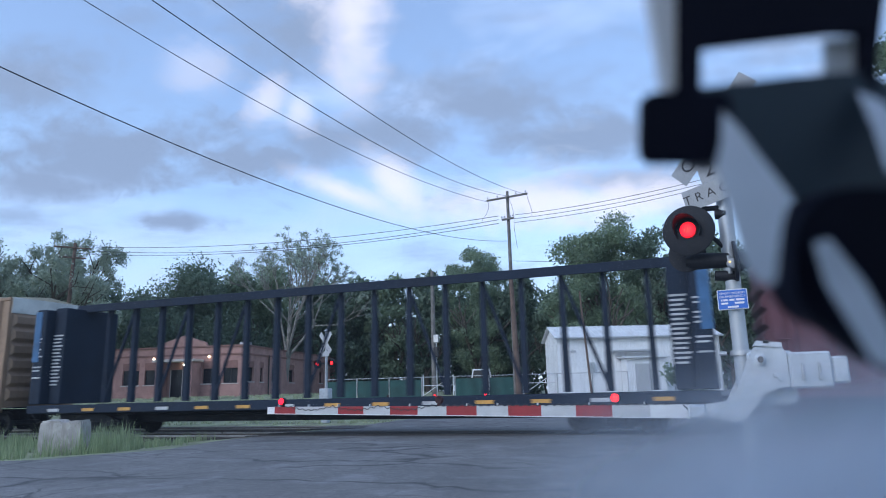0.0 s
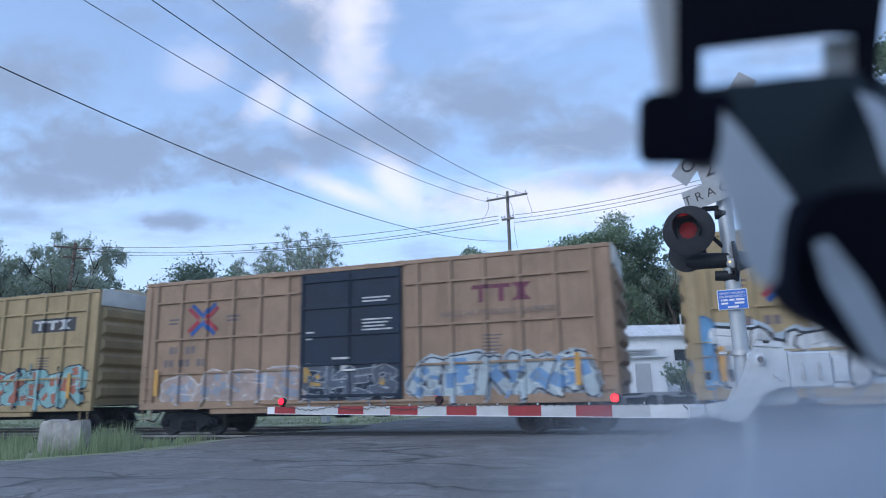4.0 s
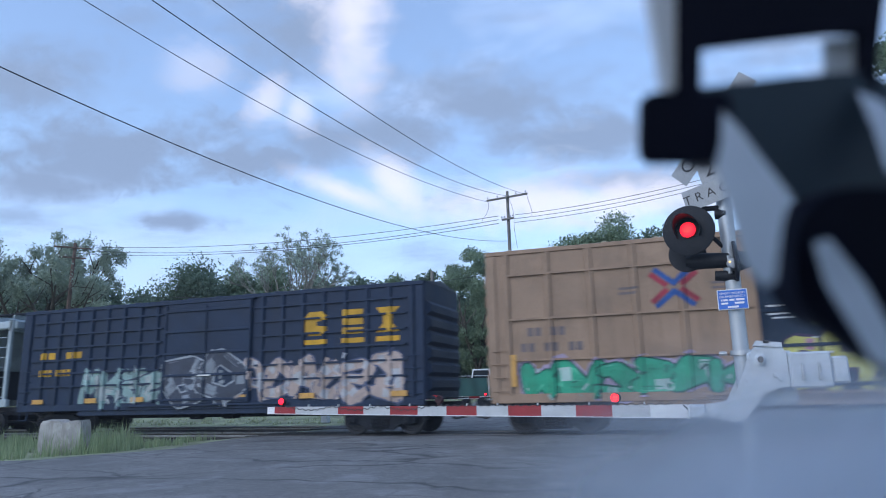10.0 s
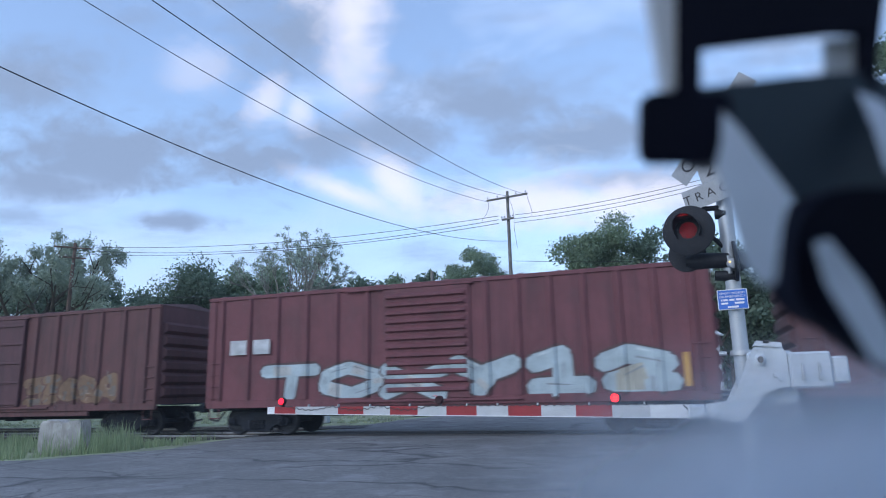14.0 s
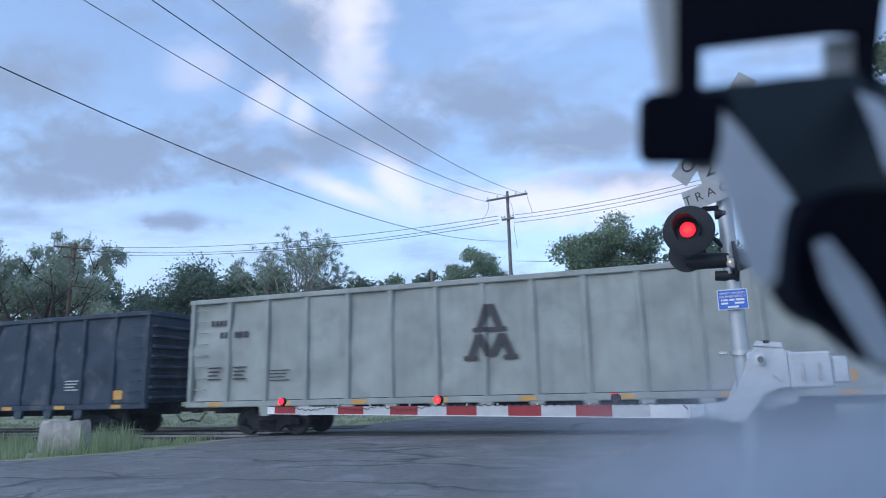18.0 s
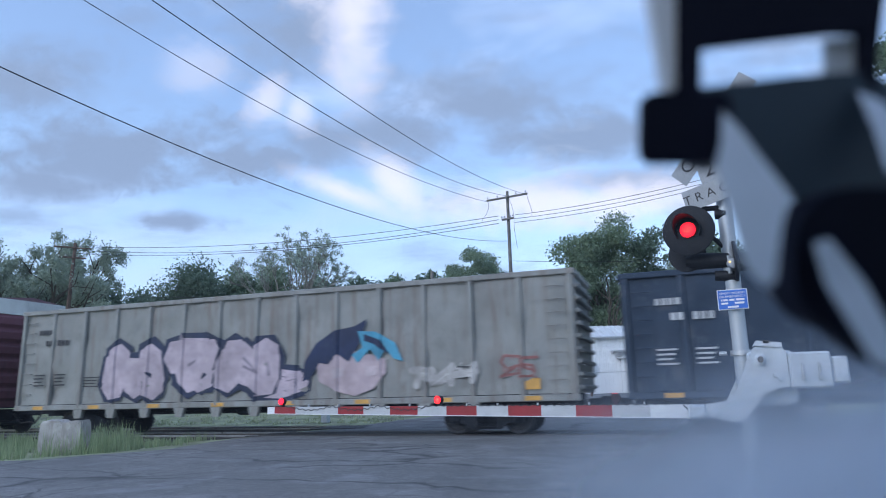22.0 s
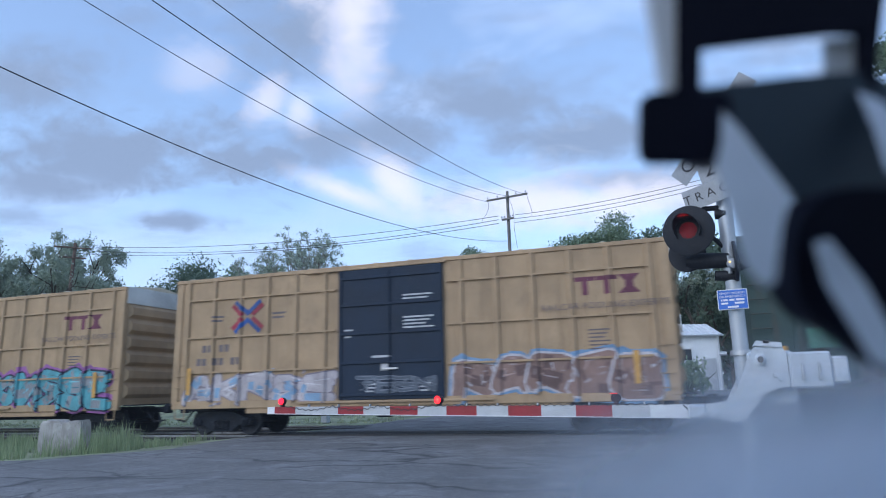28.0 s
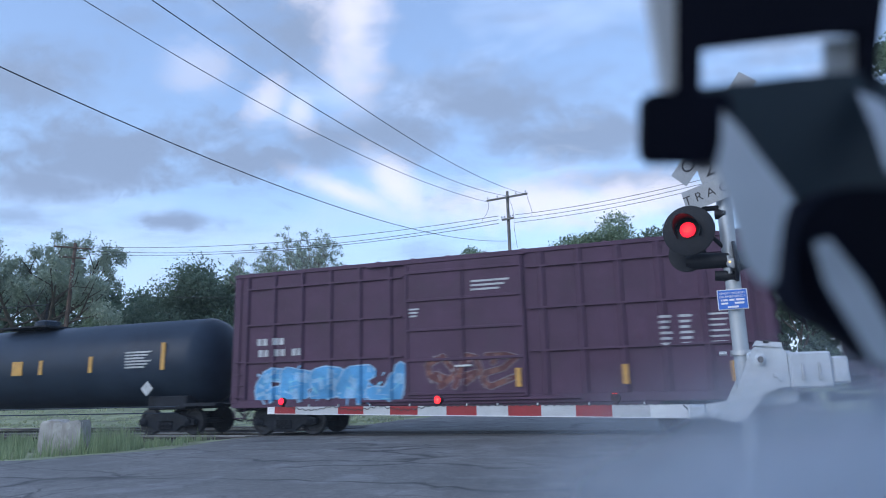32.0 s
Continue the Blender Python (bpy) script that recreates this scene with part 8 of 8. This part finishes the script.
    sprayed(c, 12.0, 17.1, 0.98, 2.35, "ESDEKY", (0.15, 0.31, 0.36), (0.03, 0.035, 0.045), 84, Y - 0.012, second=(0.08, 0.18, 0.22), halo=(0.12, 0.10, 0.10), fat=0.26, rim=0.06, lean=0.45, cut=0.7, label="teal graffiti outlined in black")
    bars(c, [(7.6, 4.6, 0.8, 0.05, 5, 0.12), (9.9, 4.6, 0.9, 0.05, 5, 0.12), (7.2, 3.1, 0.5, 0.05, 4, 0.1), (11.0, 3.2, 0.5, 0.05, 3, 0.1)], STENCIL, YD - 0.01)
    part("placard", Shape().box(15.3, 16.0, Y - 0.004, Y, 2.75, 3.1), STENCIL, c)
    # dark blue boxcar, yellow name
    c, L = boxcar("boxcar", "dark blue steel boxcar with yellow blocks and pale graffiti", -163.1, -147.47, 4.47, NAVY, None, (6.4, 9.8), ribs=8, rows=(0.2, 0.33, 0.46, 0.59, 0.72, 0.85), seed=9, roof=(0.06, 0.065, 0.08))
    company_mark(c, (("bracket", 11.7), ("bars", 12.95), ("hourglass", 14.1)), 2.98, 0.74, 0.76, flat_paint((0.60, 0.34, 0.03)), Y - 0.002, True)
    sprayed(c, 9.4, 14.9, 0.98, 2.4, "ACAOSE", (0.47, 0.37, 0.32), (0.10, 0.12, 0.20), 91, Y - 0.012, second=(0.48, 0.48, 0.50), fat=0.22, rim=0.04, cut=0.9, label="pale brown and grey graffiti")
    sprayed(c, 2.9, 6.4, 0.98, 2.25, "MHES", (0.27, 0.39, 0.38), (0.06, 0.08, 0.13), 92, Y - 0.012, second=(0.42, 0.46, 0.46), fat=0.22, label="grey-green graffiti")
    sprayed(c, 6.5, 9.5, 0.98, 2.75, "SO", (0.06, 0.07, 0.10), (0.34, 0.37, 0.41), 93, YD - 0.012, second=(0.24, 0.27, 0.31), fat=0.17, rim=0.05)
    marks(c, 0.9, 2.65, (2, 2), 0.26, flat_paint((0.60, 0.34, 0.03)), Y - 0.004, 0.3)
    marks(c, 0.9, 2.05, (3, 3), 0.26, flat_paint((0.60, 0.34, 0.03)), Y - 0.004)
    for x in (0.8, 3.2, 5.2, 9.2, 11.6, 14.6):
        part("reflector", Shape().box(x, x + 0.5, Y - 0.006, Y, 1.12, 1.28), REFLECT, c, "yellow reflective strip")
    hopper(-176.0, -163.65)
    # three brown and red boxcars
    c, L = boxcar("boxcar", "rusty brown boxcar with white number plates and faded graffiti", -194.09, -177.98, 4.42, (0.15, 0.052, 0.04), (0.12, 0.042, 0.036), (6.5, 9.9), ribs=6, rib_rows=False, seed=11, worn=0.8)
    sprayed(c, 2.6, 6.4, 0.98, 1.95, "NHKH", (0.27, 0.16, 0.12), (0.15, 0.075, 0.07), 111, Y - 0.012, second=(0.09, 0.075, 0.09), fat=0.25, label="faded brown graffiti")
    sprayed(c, 9.7, 13.6, 1.05, 2.1, "OOOE", (0.13, 0.10, 0.09), (0.15, 0.125, 0.09), 112, Y - 0.012, second=(0.10, 0.10, 0.10), fat=0.3)
    sprayed(c, 6.6, 9.7, 2.2, 3.2, "CSB", (0.10, 0.045, 0.045), (0.40, 0.36, 0.35), 113, YD - 0.012, fat=0.17, rim=0.028, lean=0.4, label="thin pale outlined graffiti on the door")
    sprayed(c, 6.6, 9.7, 1.75, 2.1, "RESAS", (0.34, 0.30, 0.29), (0.12, 0.05, 0.05), 114, YD - 0.012, fat=0.12, rim=0.01)
    for x in (1.05, 1.95):
        for z in (2.45, 2.75):
            part("number_plate", Shape().box(x, x + 0.78, Y - 0.004, Y, z, z + 0.25), STENCIL, c)
    part("number_plate", Shape().box(3.1, 3.5, Y - 0.004, Y, 2.6, 2.82), STENCIL, c)
    c, L = boxcar("boxcar", "red boxcar with corrugated door and silver graffiti", -211.19, -195.93, 4.42, (0.19, 0.055, 0.05), None, (6.2, 8.9), ribs=6, rib_rows=False, door_style="corrugated", seed=12, worn=0.5)
    sprayed(c, 2.0, 10.3, 0.98, 2.22, "TOXY", (0.44, 0.52, 0.55), (0.11, 0.075, 0.075), 121, SIDE - 0.11, second=(0.50, 0.50, 0.48), halo=None, wild=0.0, fat=0.30, rim=0.06, cut=0.4, label="large silver graffiti letters")
    sprayed(c, 10.2, 14.3, 0.98, 2.4, "12", (0.44, 0.52, 0.55), (0.11, 0.075, 0.075), 122, SIDE - 0.11, second=(0.46, 0.44, 0.36), wild=0.0, fat=0.30, rim=0.06, cut=0.4)
    yellow_strips(c, (14.45,), 1.2, 0.85, 0.16, Y - 0.01)
    for x in (0.9, 1.75):
        part("number_plate", Shape().box(x, x + 0.6, Y - 0.004, Y, 2.5, 2.95), STENCIL, c)
    c, L = boxcar("boxcar", "rusty brown boxcar with a darker door", -229.2, -213.19, 4.38, (0.15, 0.06, 0.045), (0.08, 0.04, 0.042), (6.8, 10.0), ribs=6, rib_rows=False, seed=13, worn=0.9)
    sprayed(c, 10.2, 14.4, 1.05, 2.1, "ESOSA", (0.22, 0.14, 0.09), (0.12, 0.06, 0.055), 131, Y - 0.012, second=(0.18, 0.15, 0.13), fat=0.27, label="faded yellowish graffiti")
    # plum high boxcar with green, pink and turquoise lettering
    c, L = boxcar("boxcar", "dark plum high boxcar with green pink and turquoise graffiti", -246.52, -231.0, 5.15, PLUM, None, (5.9, 9.45), ribs=6, rows=(0.34, 0.60, 0.86), seed=14, worn=0.3)
    sprayed(c, 0.8, 4.95, 0.98, 2.0, "JESOR", (0.17, 0.46, 0.17), (0.035, 0.13, 0.05), 141, Y - 0.012, halo=(0.17, 0.45, 0.17), wild=0.35, fat=0.25, rim=0.06, label="green graffiti letters")
    sprayed(c, 5.05, 9.55, 0.98, 2.1, "ESMOPE", (0.60, 0.32, 0.50), (0.26, 0.09, 0.20), 142, YD - 0.012, halo=(0.62, 0.45, 0.57), wild=0.35, fat=0.24, rim=0.06, label="pink graffiti letters")
    sprayed(c, 9.6, 14.0, 0.98, 2.05, "PSRAMS", (0.06, 0.42, 0.40), (0.015, 0.12, 0.13), 143, Y - 0.012, halo=(0.07, 0.42, 0.40), wild=0.35, fat=0.25, rim=0.06, label="turquoise graffiti letters")
    marks(c, 0.9, 2.65, (2, 1), 0.22, STENCIL, Y - 0.004)
    marks(c, 0.9, 2.25, (2, 2, 2), 0.22, STENCIL, Y - 0.004)
    bars(c, [(8.0, 4.25, 1.0, 0.06, 4, 0.1), (6.2, 3.4, 0.3, 0.06, 3, 0.1), (13.0, 3.0, 0.6, 0.06, 6, 0.11), (14.1, 3.0, 0.7, 0.06, 4, 0.11)], STENCIL, YD - 0.006)
    # ore and scrap gondolas
    for k, (rear, front, h, col, text, ink) in enumerate((
            (-268.2, -248.15, 4.30, (0.335, 0.342, 0.312), "pale grey ribbed steel gondola with a dark emblem", INK),
            (-289.5, -269.8, 4.10, (0.040, 0.052, 0.072), "black ribbed steel gondola with a white emblem", STENCIL),
            (-310.64, -290.75, 4.10, (0.038, 0.050, 0.070), "black dented steel gondola with a white emblem", STENCIL),
            (-331.91, -311.84, 4.38, (0.285, 0.272, 0.245), "stained pale grey gondola with large pink graffiti", INK))):
        c, L = gondola("gondola", text, rear, front, h, col, 0.5 if k == 3 else 0.3, 150 + k)
        marks(c, 0.85, h - 0.85, (4,), 0.2, ink, SIDE - 0.065), marks(c, 1.2, h - 1.25, (2, 3), 0.22, ink, SIDE - 0.065)
        bars(c, [(0.8, 2.15, 0.5, 0.06, 4, 0.12), (1.75, 2.15, 0.5, 0.06, 4, 0.12), (L - 3.6, 1.9, 0.6, 0.05, 4, 0.1), (3.1, 2.0, 0.7, 0.04, 4, 0.1)], ink, SIDE - 0.065)
        if k < 3:
            centre_emblem(c, 10.2, 2.05, 1.55, ink, SIDE - 0.068)
        else:
            sprayed(c, 4.2, 10.9, 1.12, 3.2, "HTN", (0.52, 0.43, 0.48), (0.035, 0.045, 0.085), 159, SIDE - 0.07, halo=(0.035, 0.045, 0.085), wild=0.3, fat=0.42, rim=0.075, lean=0.1, glow=(0.55, 0.46, 0.50), label="large pale pink bubble graffiti outlined in navy")
            sprayed(c, 10.2, 11.7, 1.12, 2.1, "O", (0.52, 0.43, 0.48), (0.035, 0.045, 0.085), 160, SIDE - 0.07, halo=(0.035, 0.045, 0.085), fat=0.42, rim=0.07, glow=(0.55, 0.46, 0.50))
            for col, lift, pts in (((0.50, 0.40, 0.42), 0.004, ((12.2, 2.2), (12.3, 1.6), (12.9, 1.3), (13.5, 1.15), (14.1, 1.35), (14.5, 1.8), (14.5, 2.2), (13.4, 2.5))),
                                   ((0.025, 0.038, 0.09), 0.012, ((11.75, 1.6), (11.8, 2.2), (12.2, 2.75), (12.8, 3.1), (13.5, 3.2), (13.9, 3.4), (13.8, 3.1), (13.6, 2.6), (13.3, 2.15), (12.9, 2.4), (12.6, 2.1), (12.3, 2.15), (12.1, 1.8))),
                                   ((0.10, 0.36, 0.52), 0.018, ((13.6, 3.05), (14.2, 3.0), (14.8, 2.65), (15.05, 2.1), (14.75, 2.2), (14.5, 2.5), (14.3, 2.15), (14.0, 2.5), (13.6, 2.1), (13.4, 2.35), (13.75, 2.55))),
                                   ((0.025, 0.038, 0.09), 0.024, ((13.8, 2.95), (14.35, 2.75), (14.6, 2.35), (14.4, 2.45), (14.1, 2.65), (13.8, 2.75))),
                                   ((0.56, 0.47, 0.49), 0.024, ((12.7, 1.95), (13.1, 2.0), (13.15, 1.75), (12.8, 1.65))), ((0.56, 0.47, 0.49), 0.024, ((13.8, 2.0), (14.3, 2.0), (14.25, 1.75), (13.9, 1.7)))):
                part("painted_shape", cloud_mesh("painted_shape", *conform(c, [(list(pts), lift)], SIDE - 0.07), flat_paint(col)), None, c, "sprayed shape in navy, blue or pale pink")
            sprayed(c, 15.2, 17.2, 1.35, 2.0, "TNH", (0.50, 0.48, 0.46), (0.34, 0.33, 0.31), 157, SIDE - 0.07, fat=0.24, rim=0.02)
            sprayed(c, 18.0, 18.9, 1.5, 2.2, "RS", (0.32, 0.14, 0.13), (0.36, 0.28, 0.26), 156, SIDE - 0.07, fat=0.1, rim=0.01)
    # red high boxcar
    c, L = boxcar("boxcar", "dark red high boxcar with yellow and blue graffiti", -349.47, -333.54, 5.15, (0.17, 0.05, 0.052), None, (6.0, 10.2), ribs=7, rib_rows=False, end_top=(0.45, 0.40, 0.38), seed=19, worn=0.35)
    sprayed(c, 2.1, 7.9, 0.98, 2.35, "COAKE", (0.44, 0.55, 0.62), (0.28, 0.32, 0.38), 191, YD - 0.012, second=(0.36, 0.50, 0.58), halo=(0.40, 0.50, 0.56), fat=0.30, rim=0.04, label="pale blue graffiti")
    sprayed(c, 9.8, 15.3, 0.98, 2.4, "NHOATE", (0.52, 0.55, 0.28), (0.14, 0.07, 0.11), 192, YD - 0.012, second=(0.50, 0.49, 0.55), fat=0.30, rim=0.04, cut=0.8, label="yellow and white graffiti")
    marks(c, 1.0, 3.0, (2, 1), 0.22, STENCIL, Y - 0.004)
    marks(c, 1.2, 2.6, (2, 3), 0.22, STENCIL, Y - 0.004)
    bars(c, [(8.6, 4.0, 1.0, 0.06, 3, 0.1), (6.2, 3.7, 0.3, 0.06, 2, 0.1)], STENCIL, YD - 0.01)
    # two olive high-sided cars
    for k, (rear, front) in enumerate(((-370.8, -351.02), (-392.0, -372.05))):
        c, L = gondola("chip_hopper", "olive green high-sided chip hopper with white blocks" if k == 0 else "dark green high-sided chip hopper with white blocks", rear, front, 4.83,
                       (0.070, 0.078, 0.052) if k == 0 else (0.050, 0.072, 0.056), 0.6, 200 + k, 18, False)
        part("belly", Shape().box(3.6, L - 3.6, -0.75, 0.75, 0.35, 1.0, 0.1), UNDER, c)
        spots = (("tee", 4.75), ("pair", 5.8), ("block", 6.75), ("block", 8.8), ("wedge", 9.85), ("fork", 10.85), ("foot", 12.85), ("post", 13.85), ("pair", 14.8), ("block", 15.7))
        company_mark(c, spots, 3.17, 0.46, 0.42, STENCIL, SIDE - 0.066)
        part("vent", Shape().box(9.45, 10.3, SIDE - 0.06, SIDE + 0.02, 4.22, 4.56, 0.01), UNDER, c)
        part("name_plate", Shape().box(1.45, 2.15, SIDE - 0.07, SIDE - 0.066, 2.02, 2.5), flat_paint((0.08, 0.19, 0.14)), c)
        marks(c, 2.4, 2.28, (5,), 0.22, STENCIL, SIDE - 0.066, 0.1)
        marks(c, 1.5, 2.28, (4,), 0.22, STENCIL, SIDE - 0.073, 0.1)
        marks(c, 1.48, 1.62, (4,), 0.22, STENCIL, SIDE - 0.066, 0.1)
        sprayed(c, 3.6, 7.3, 1.05, 1.95, "RESOB", (0.075, 0.08, 0.10), (0.54, 0.55, 0.58), 201 + 10 * k, SIDE - 0.07, fat=0.22, rim=0.04, label="silver outlined graffiti")
        sprayed(c, 8.3, 10.8, 1.05, 1.95, "NUE", (0.40, 0.36, 0.30), (0.10, 0.085, 0.08), 202 + 10 * k, SIDE - 0.07, second=(0.30, 0.20, 0.16), fat=0.26)
        sprayed(c, 11.4, 15.0, 1.05, 2.15, "AUSKR", (0.045, 0.052, 0.075), (0.56, 0.54, 0.42), 203 + 10 * k, SIDE - 0.07, second=(0.16, 0.22, 0.18), fat=0.24, rim=0.045, cut=0.3, label="cream outlined black graffiti")
        yellow_strips(c, (0.85, L - 1.45), 1.25, 0.85, 0.12, SIDE - 0.068)
    # two amber boxcars
    c, L = yellow_boxcar("amber high boxcar with black door and brown graffiti", -409.2, -393.5, AMBER, 22, emblem_x=2.8, name_x=13.2)
    sprayed(c, 9.7, 15.3, 0.98, 2.15, "RAREB", (0.29, 0.19, 0.16), (0.56, 0.53, 0.55), 221, Y - 0.012, second=(0.17, 0.11, 0.10), halo=(0.20, 0.33, 0.50), fat=0.26, rim=0.06, label="brown and white graffiti with blue rim")
    sprayed(c, 0.6, 5.9, 0.98, 2.0, "AKRSE", (0.52, 0.47, 0.48), (0.26, 0.22, 0.26), 222, Y - 0.012, second=(0.26, 0.40, 0.56), fat=0.22, rim=0.035, label="pale mixed graffiti")
    sprayed(c, 6.7, 9.2, 1.25, 1.7, "TESN", (0.10, 0.12, 0.15), (0.22, 0.24, 0.28), 223, YD - 0.012, fat=0.14, rim=0.02)
    c, L = yellow_boxcar("amber high boxcar with black door and purple graffiti", -427.1, -411.4, AMBER, 23, emblem_x=2.66, name_x=13.0)
    sprayed(c, 9.0, 15.3, 0.98, 2.3, "CONRSE", (0.12, 0.38, 0.44), (0.045, 0.045, 0.08), 231, Y - 0.012, second=(0.28, 0.30, 0.32), halo=(0.34, 0.13, 0.36), fat=0.26, rim=0.06, cut=0.9, label="turquoise graffiti with purple cloud")
    sprayed(c, 0.6, 6.5, 0.98, 2.1, "TIEES", (0.44, 0.42, 0.45), (0.17, 0.17, 0.22), 232, Y - 0.012, halo=(0.26, 0.50, 0.53), fat=0.30, rim=0.05, label="grey graffiti with turquoise haze")
    sprayed(c, 7.4, 8.6, 3.7, 4.1, "CMES", (0.40, 0.41, 0.43), (0.06, 0.065, 0.075), 233, YD - 0.012, fat=0.09, rim=0.006, wild=0.2)
    sprayed(c, 7.3, 8.5, 3.15, 3.5, "EXO", (0.40, 0.41, 0.43), (0.06, 0.065, 0.075), 234, YD - 0.012, fat=0.09, rim=0.006, wild=0.2)
    # two plum boxcars
    c, L = boxcar("boxcar", "dark plum high boxcar with white and blue graffiti", -444.76, -428.9, 5.08, PLUM, None, (6.0, 10.0), ribs=8, rib_rows=False, end_top=PALE, seed=24, worn=0.35)
    sprayed(c, 9.8, 15.0, 0.98, 2.25, "SANBSD", (0.44, 0.55, 0.63), (0.05, 0.06, 0.09), 241, YD - 0.012, second=(0.24, 0.42, 0.58), halo=(0.34, 0.42, 0.48), fat=0.24, rim=0.06, cut=0.7, label="pale blue graffiti outlined in black")
    sprayed(c, 1.5, 6.3, 0.98, 2.35, "PENAS", (0.32, 0.50, 0.62), (0.04, 0.045, 0.07), 242, YD - 0.012, second=(0.52, 0.50, 0.40), fat=0.24, rim=0.06, cut=0.6, label="blue and cream graffiti outlined in black")
    sprayed(c, 0.2, 5.6, 0.95, 1.5, "SASESOSA", (0.52, 0.54, 0.58), (0.10, 0.10, 0.14), 243, YD - 0.04, second=(0.34, 0.42, 0.56), fat=0.28, rim=0.03)
    sprayed(c, 6.4, 8.2, 1.2, 2.0, "SA", (0.42, 0.38, 0.26), (0.15, 0.09, 0.09), 244, YD - 0.012, rim=0.012, fat=0.09)
    marks(c, 0.8, 3.0, (2, 3), 0.24, STENCIL, Y - 0.004)
    marks(c, 0.8, 2.55, (2, 2, 2), 0.24, STENCIL, Y - 0.004)
    bars(c, [(6.2, 3.5, 0.9, 0.05, 1, 0.1), (7.2, 2.9, 2.2, 0.05, 1, 0.1), (6.3, 2.2, 0.5, 0.06, 3, 0.1)], STENCIL, YD - 0.01)
    yellow_strips(c, (15.0,), 1.3, 0.8, 0.15, Y - 0.01)
    c, L = boxcar("boxcar", "dark plum high boxcar with sky blue graffiti", -462.5, -446.8, 5.12, PLUM, None, (5.95, 9.5), ribs=6, rows=(0.30, 0.58, 0.86), end_top=PALE, seed=25, worn=0.3)
    sprayed(c, 0.9, 5.8, 0.98, 2.05, "CESEL", (0.12, 0.37, 0.66), (0.36, 0.54, 0.72), 251, Y - 0.012, second=(0.30, 0.52, 0.74), fat=0.26, rim=0.045, lean=0.3, cut=0.7, label="sky blue graffiti")
    sprayed(c, 6.6, 9.1, 1.3, 2.3, "OAS", (0.13, 0.05, 0.055), (0.26, 0.23, 0.24), 252, YD - 0.012, second=(0.22, 0.10, 0.08), fat=0.12, rim=0.02)
    marks(c, 0.9, 2.75, (2, 2), 0.24, STENCIL, Y - 0.004)
    marks(c, 0.95, 2.4, (2, 2, 2), 0.24, STENCIL, Y - 0.004)
    bars(c, [(8.0, 4.3, 1.1, 0.07, 3, 0.12), (6.1, 3.6, 0.3, 0.06, 3, 0.1), (13.0, 3.0, 0.3, 0.08, 6, 0.14), (13.5, 3.0, 0.3, 0.08, 6, 0.14), (14.2, 3.0, 0.5, 0.06, 6, 0.14)], STENCIL, Y - 0.03)
    yellow_strips(c, (9.2, 12.0, 14.6), 1.3, 0.5, 0.15, YD - 0.004)
    tank_car(-481.5, -463.2)


build_ground()
build_road()
build_track()
build_plants()
build_poles()
build_brick_building()
build_white_shed()
build_fence()
build_truck()
build_stone()
build_near_signal()
build_near_gate()
build_far_signal()
build_mirror(build_windscreen())
build_cabin()
build_train()


def motions():
    """The train rolls by, its wheels turn while they are near, and the lamps swing."""
    for car, rear, front in CARS:
        walk(car, [(t, pose(rear + s, TRACK_Y, 0.012)) for t, s in SPEED_ROWS])
    for wheel, dx, car in WHEELSETS:
        base = next(r for c, r, f in CARS if c == car)
        first = max(0.0, (-34 - base - car["span"]) / 14.06)
        last = min(32.0, (7 - base) / 13.95)
        rows, k = [], 0
        if first > 0.05:
            rows.append((0.0, pose(dx, 0, 0.455)))
        n = max(1, int((last - first) * FPS))
        for k in range(n + 1):
            t = first + k / FPS
            rows.append((t, pose(dx, 0, 0.455, 0, math.degrees((travel(t) - travel(first)) / 0.455), 0)))
        if rows[-1][0] < 31.95:
            rows.append((32.0, rows[-1][1]))
        walk(wheel, rows)
    for lamp, at, phase, on, radius in SPINNERS:
        walk(lamp, flash_rows(at, phase, on, radius))


motions()
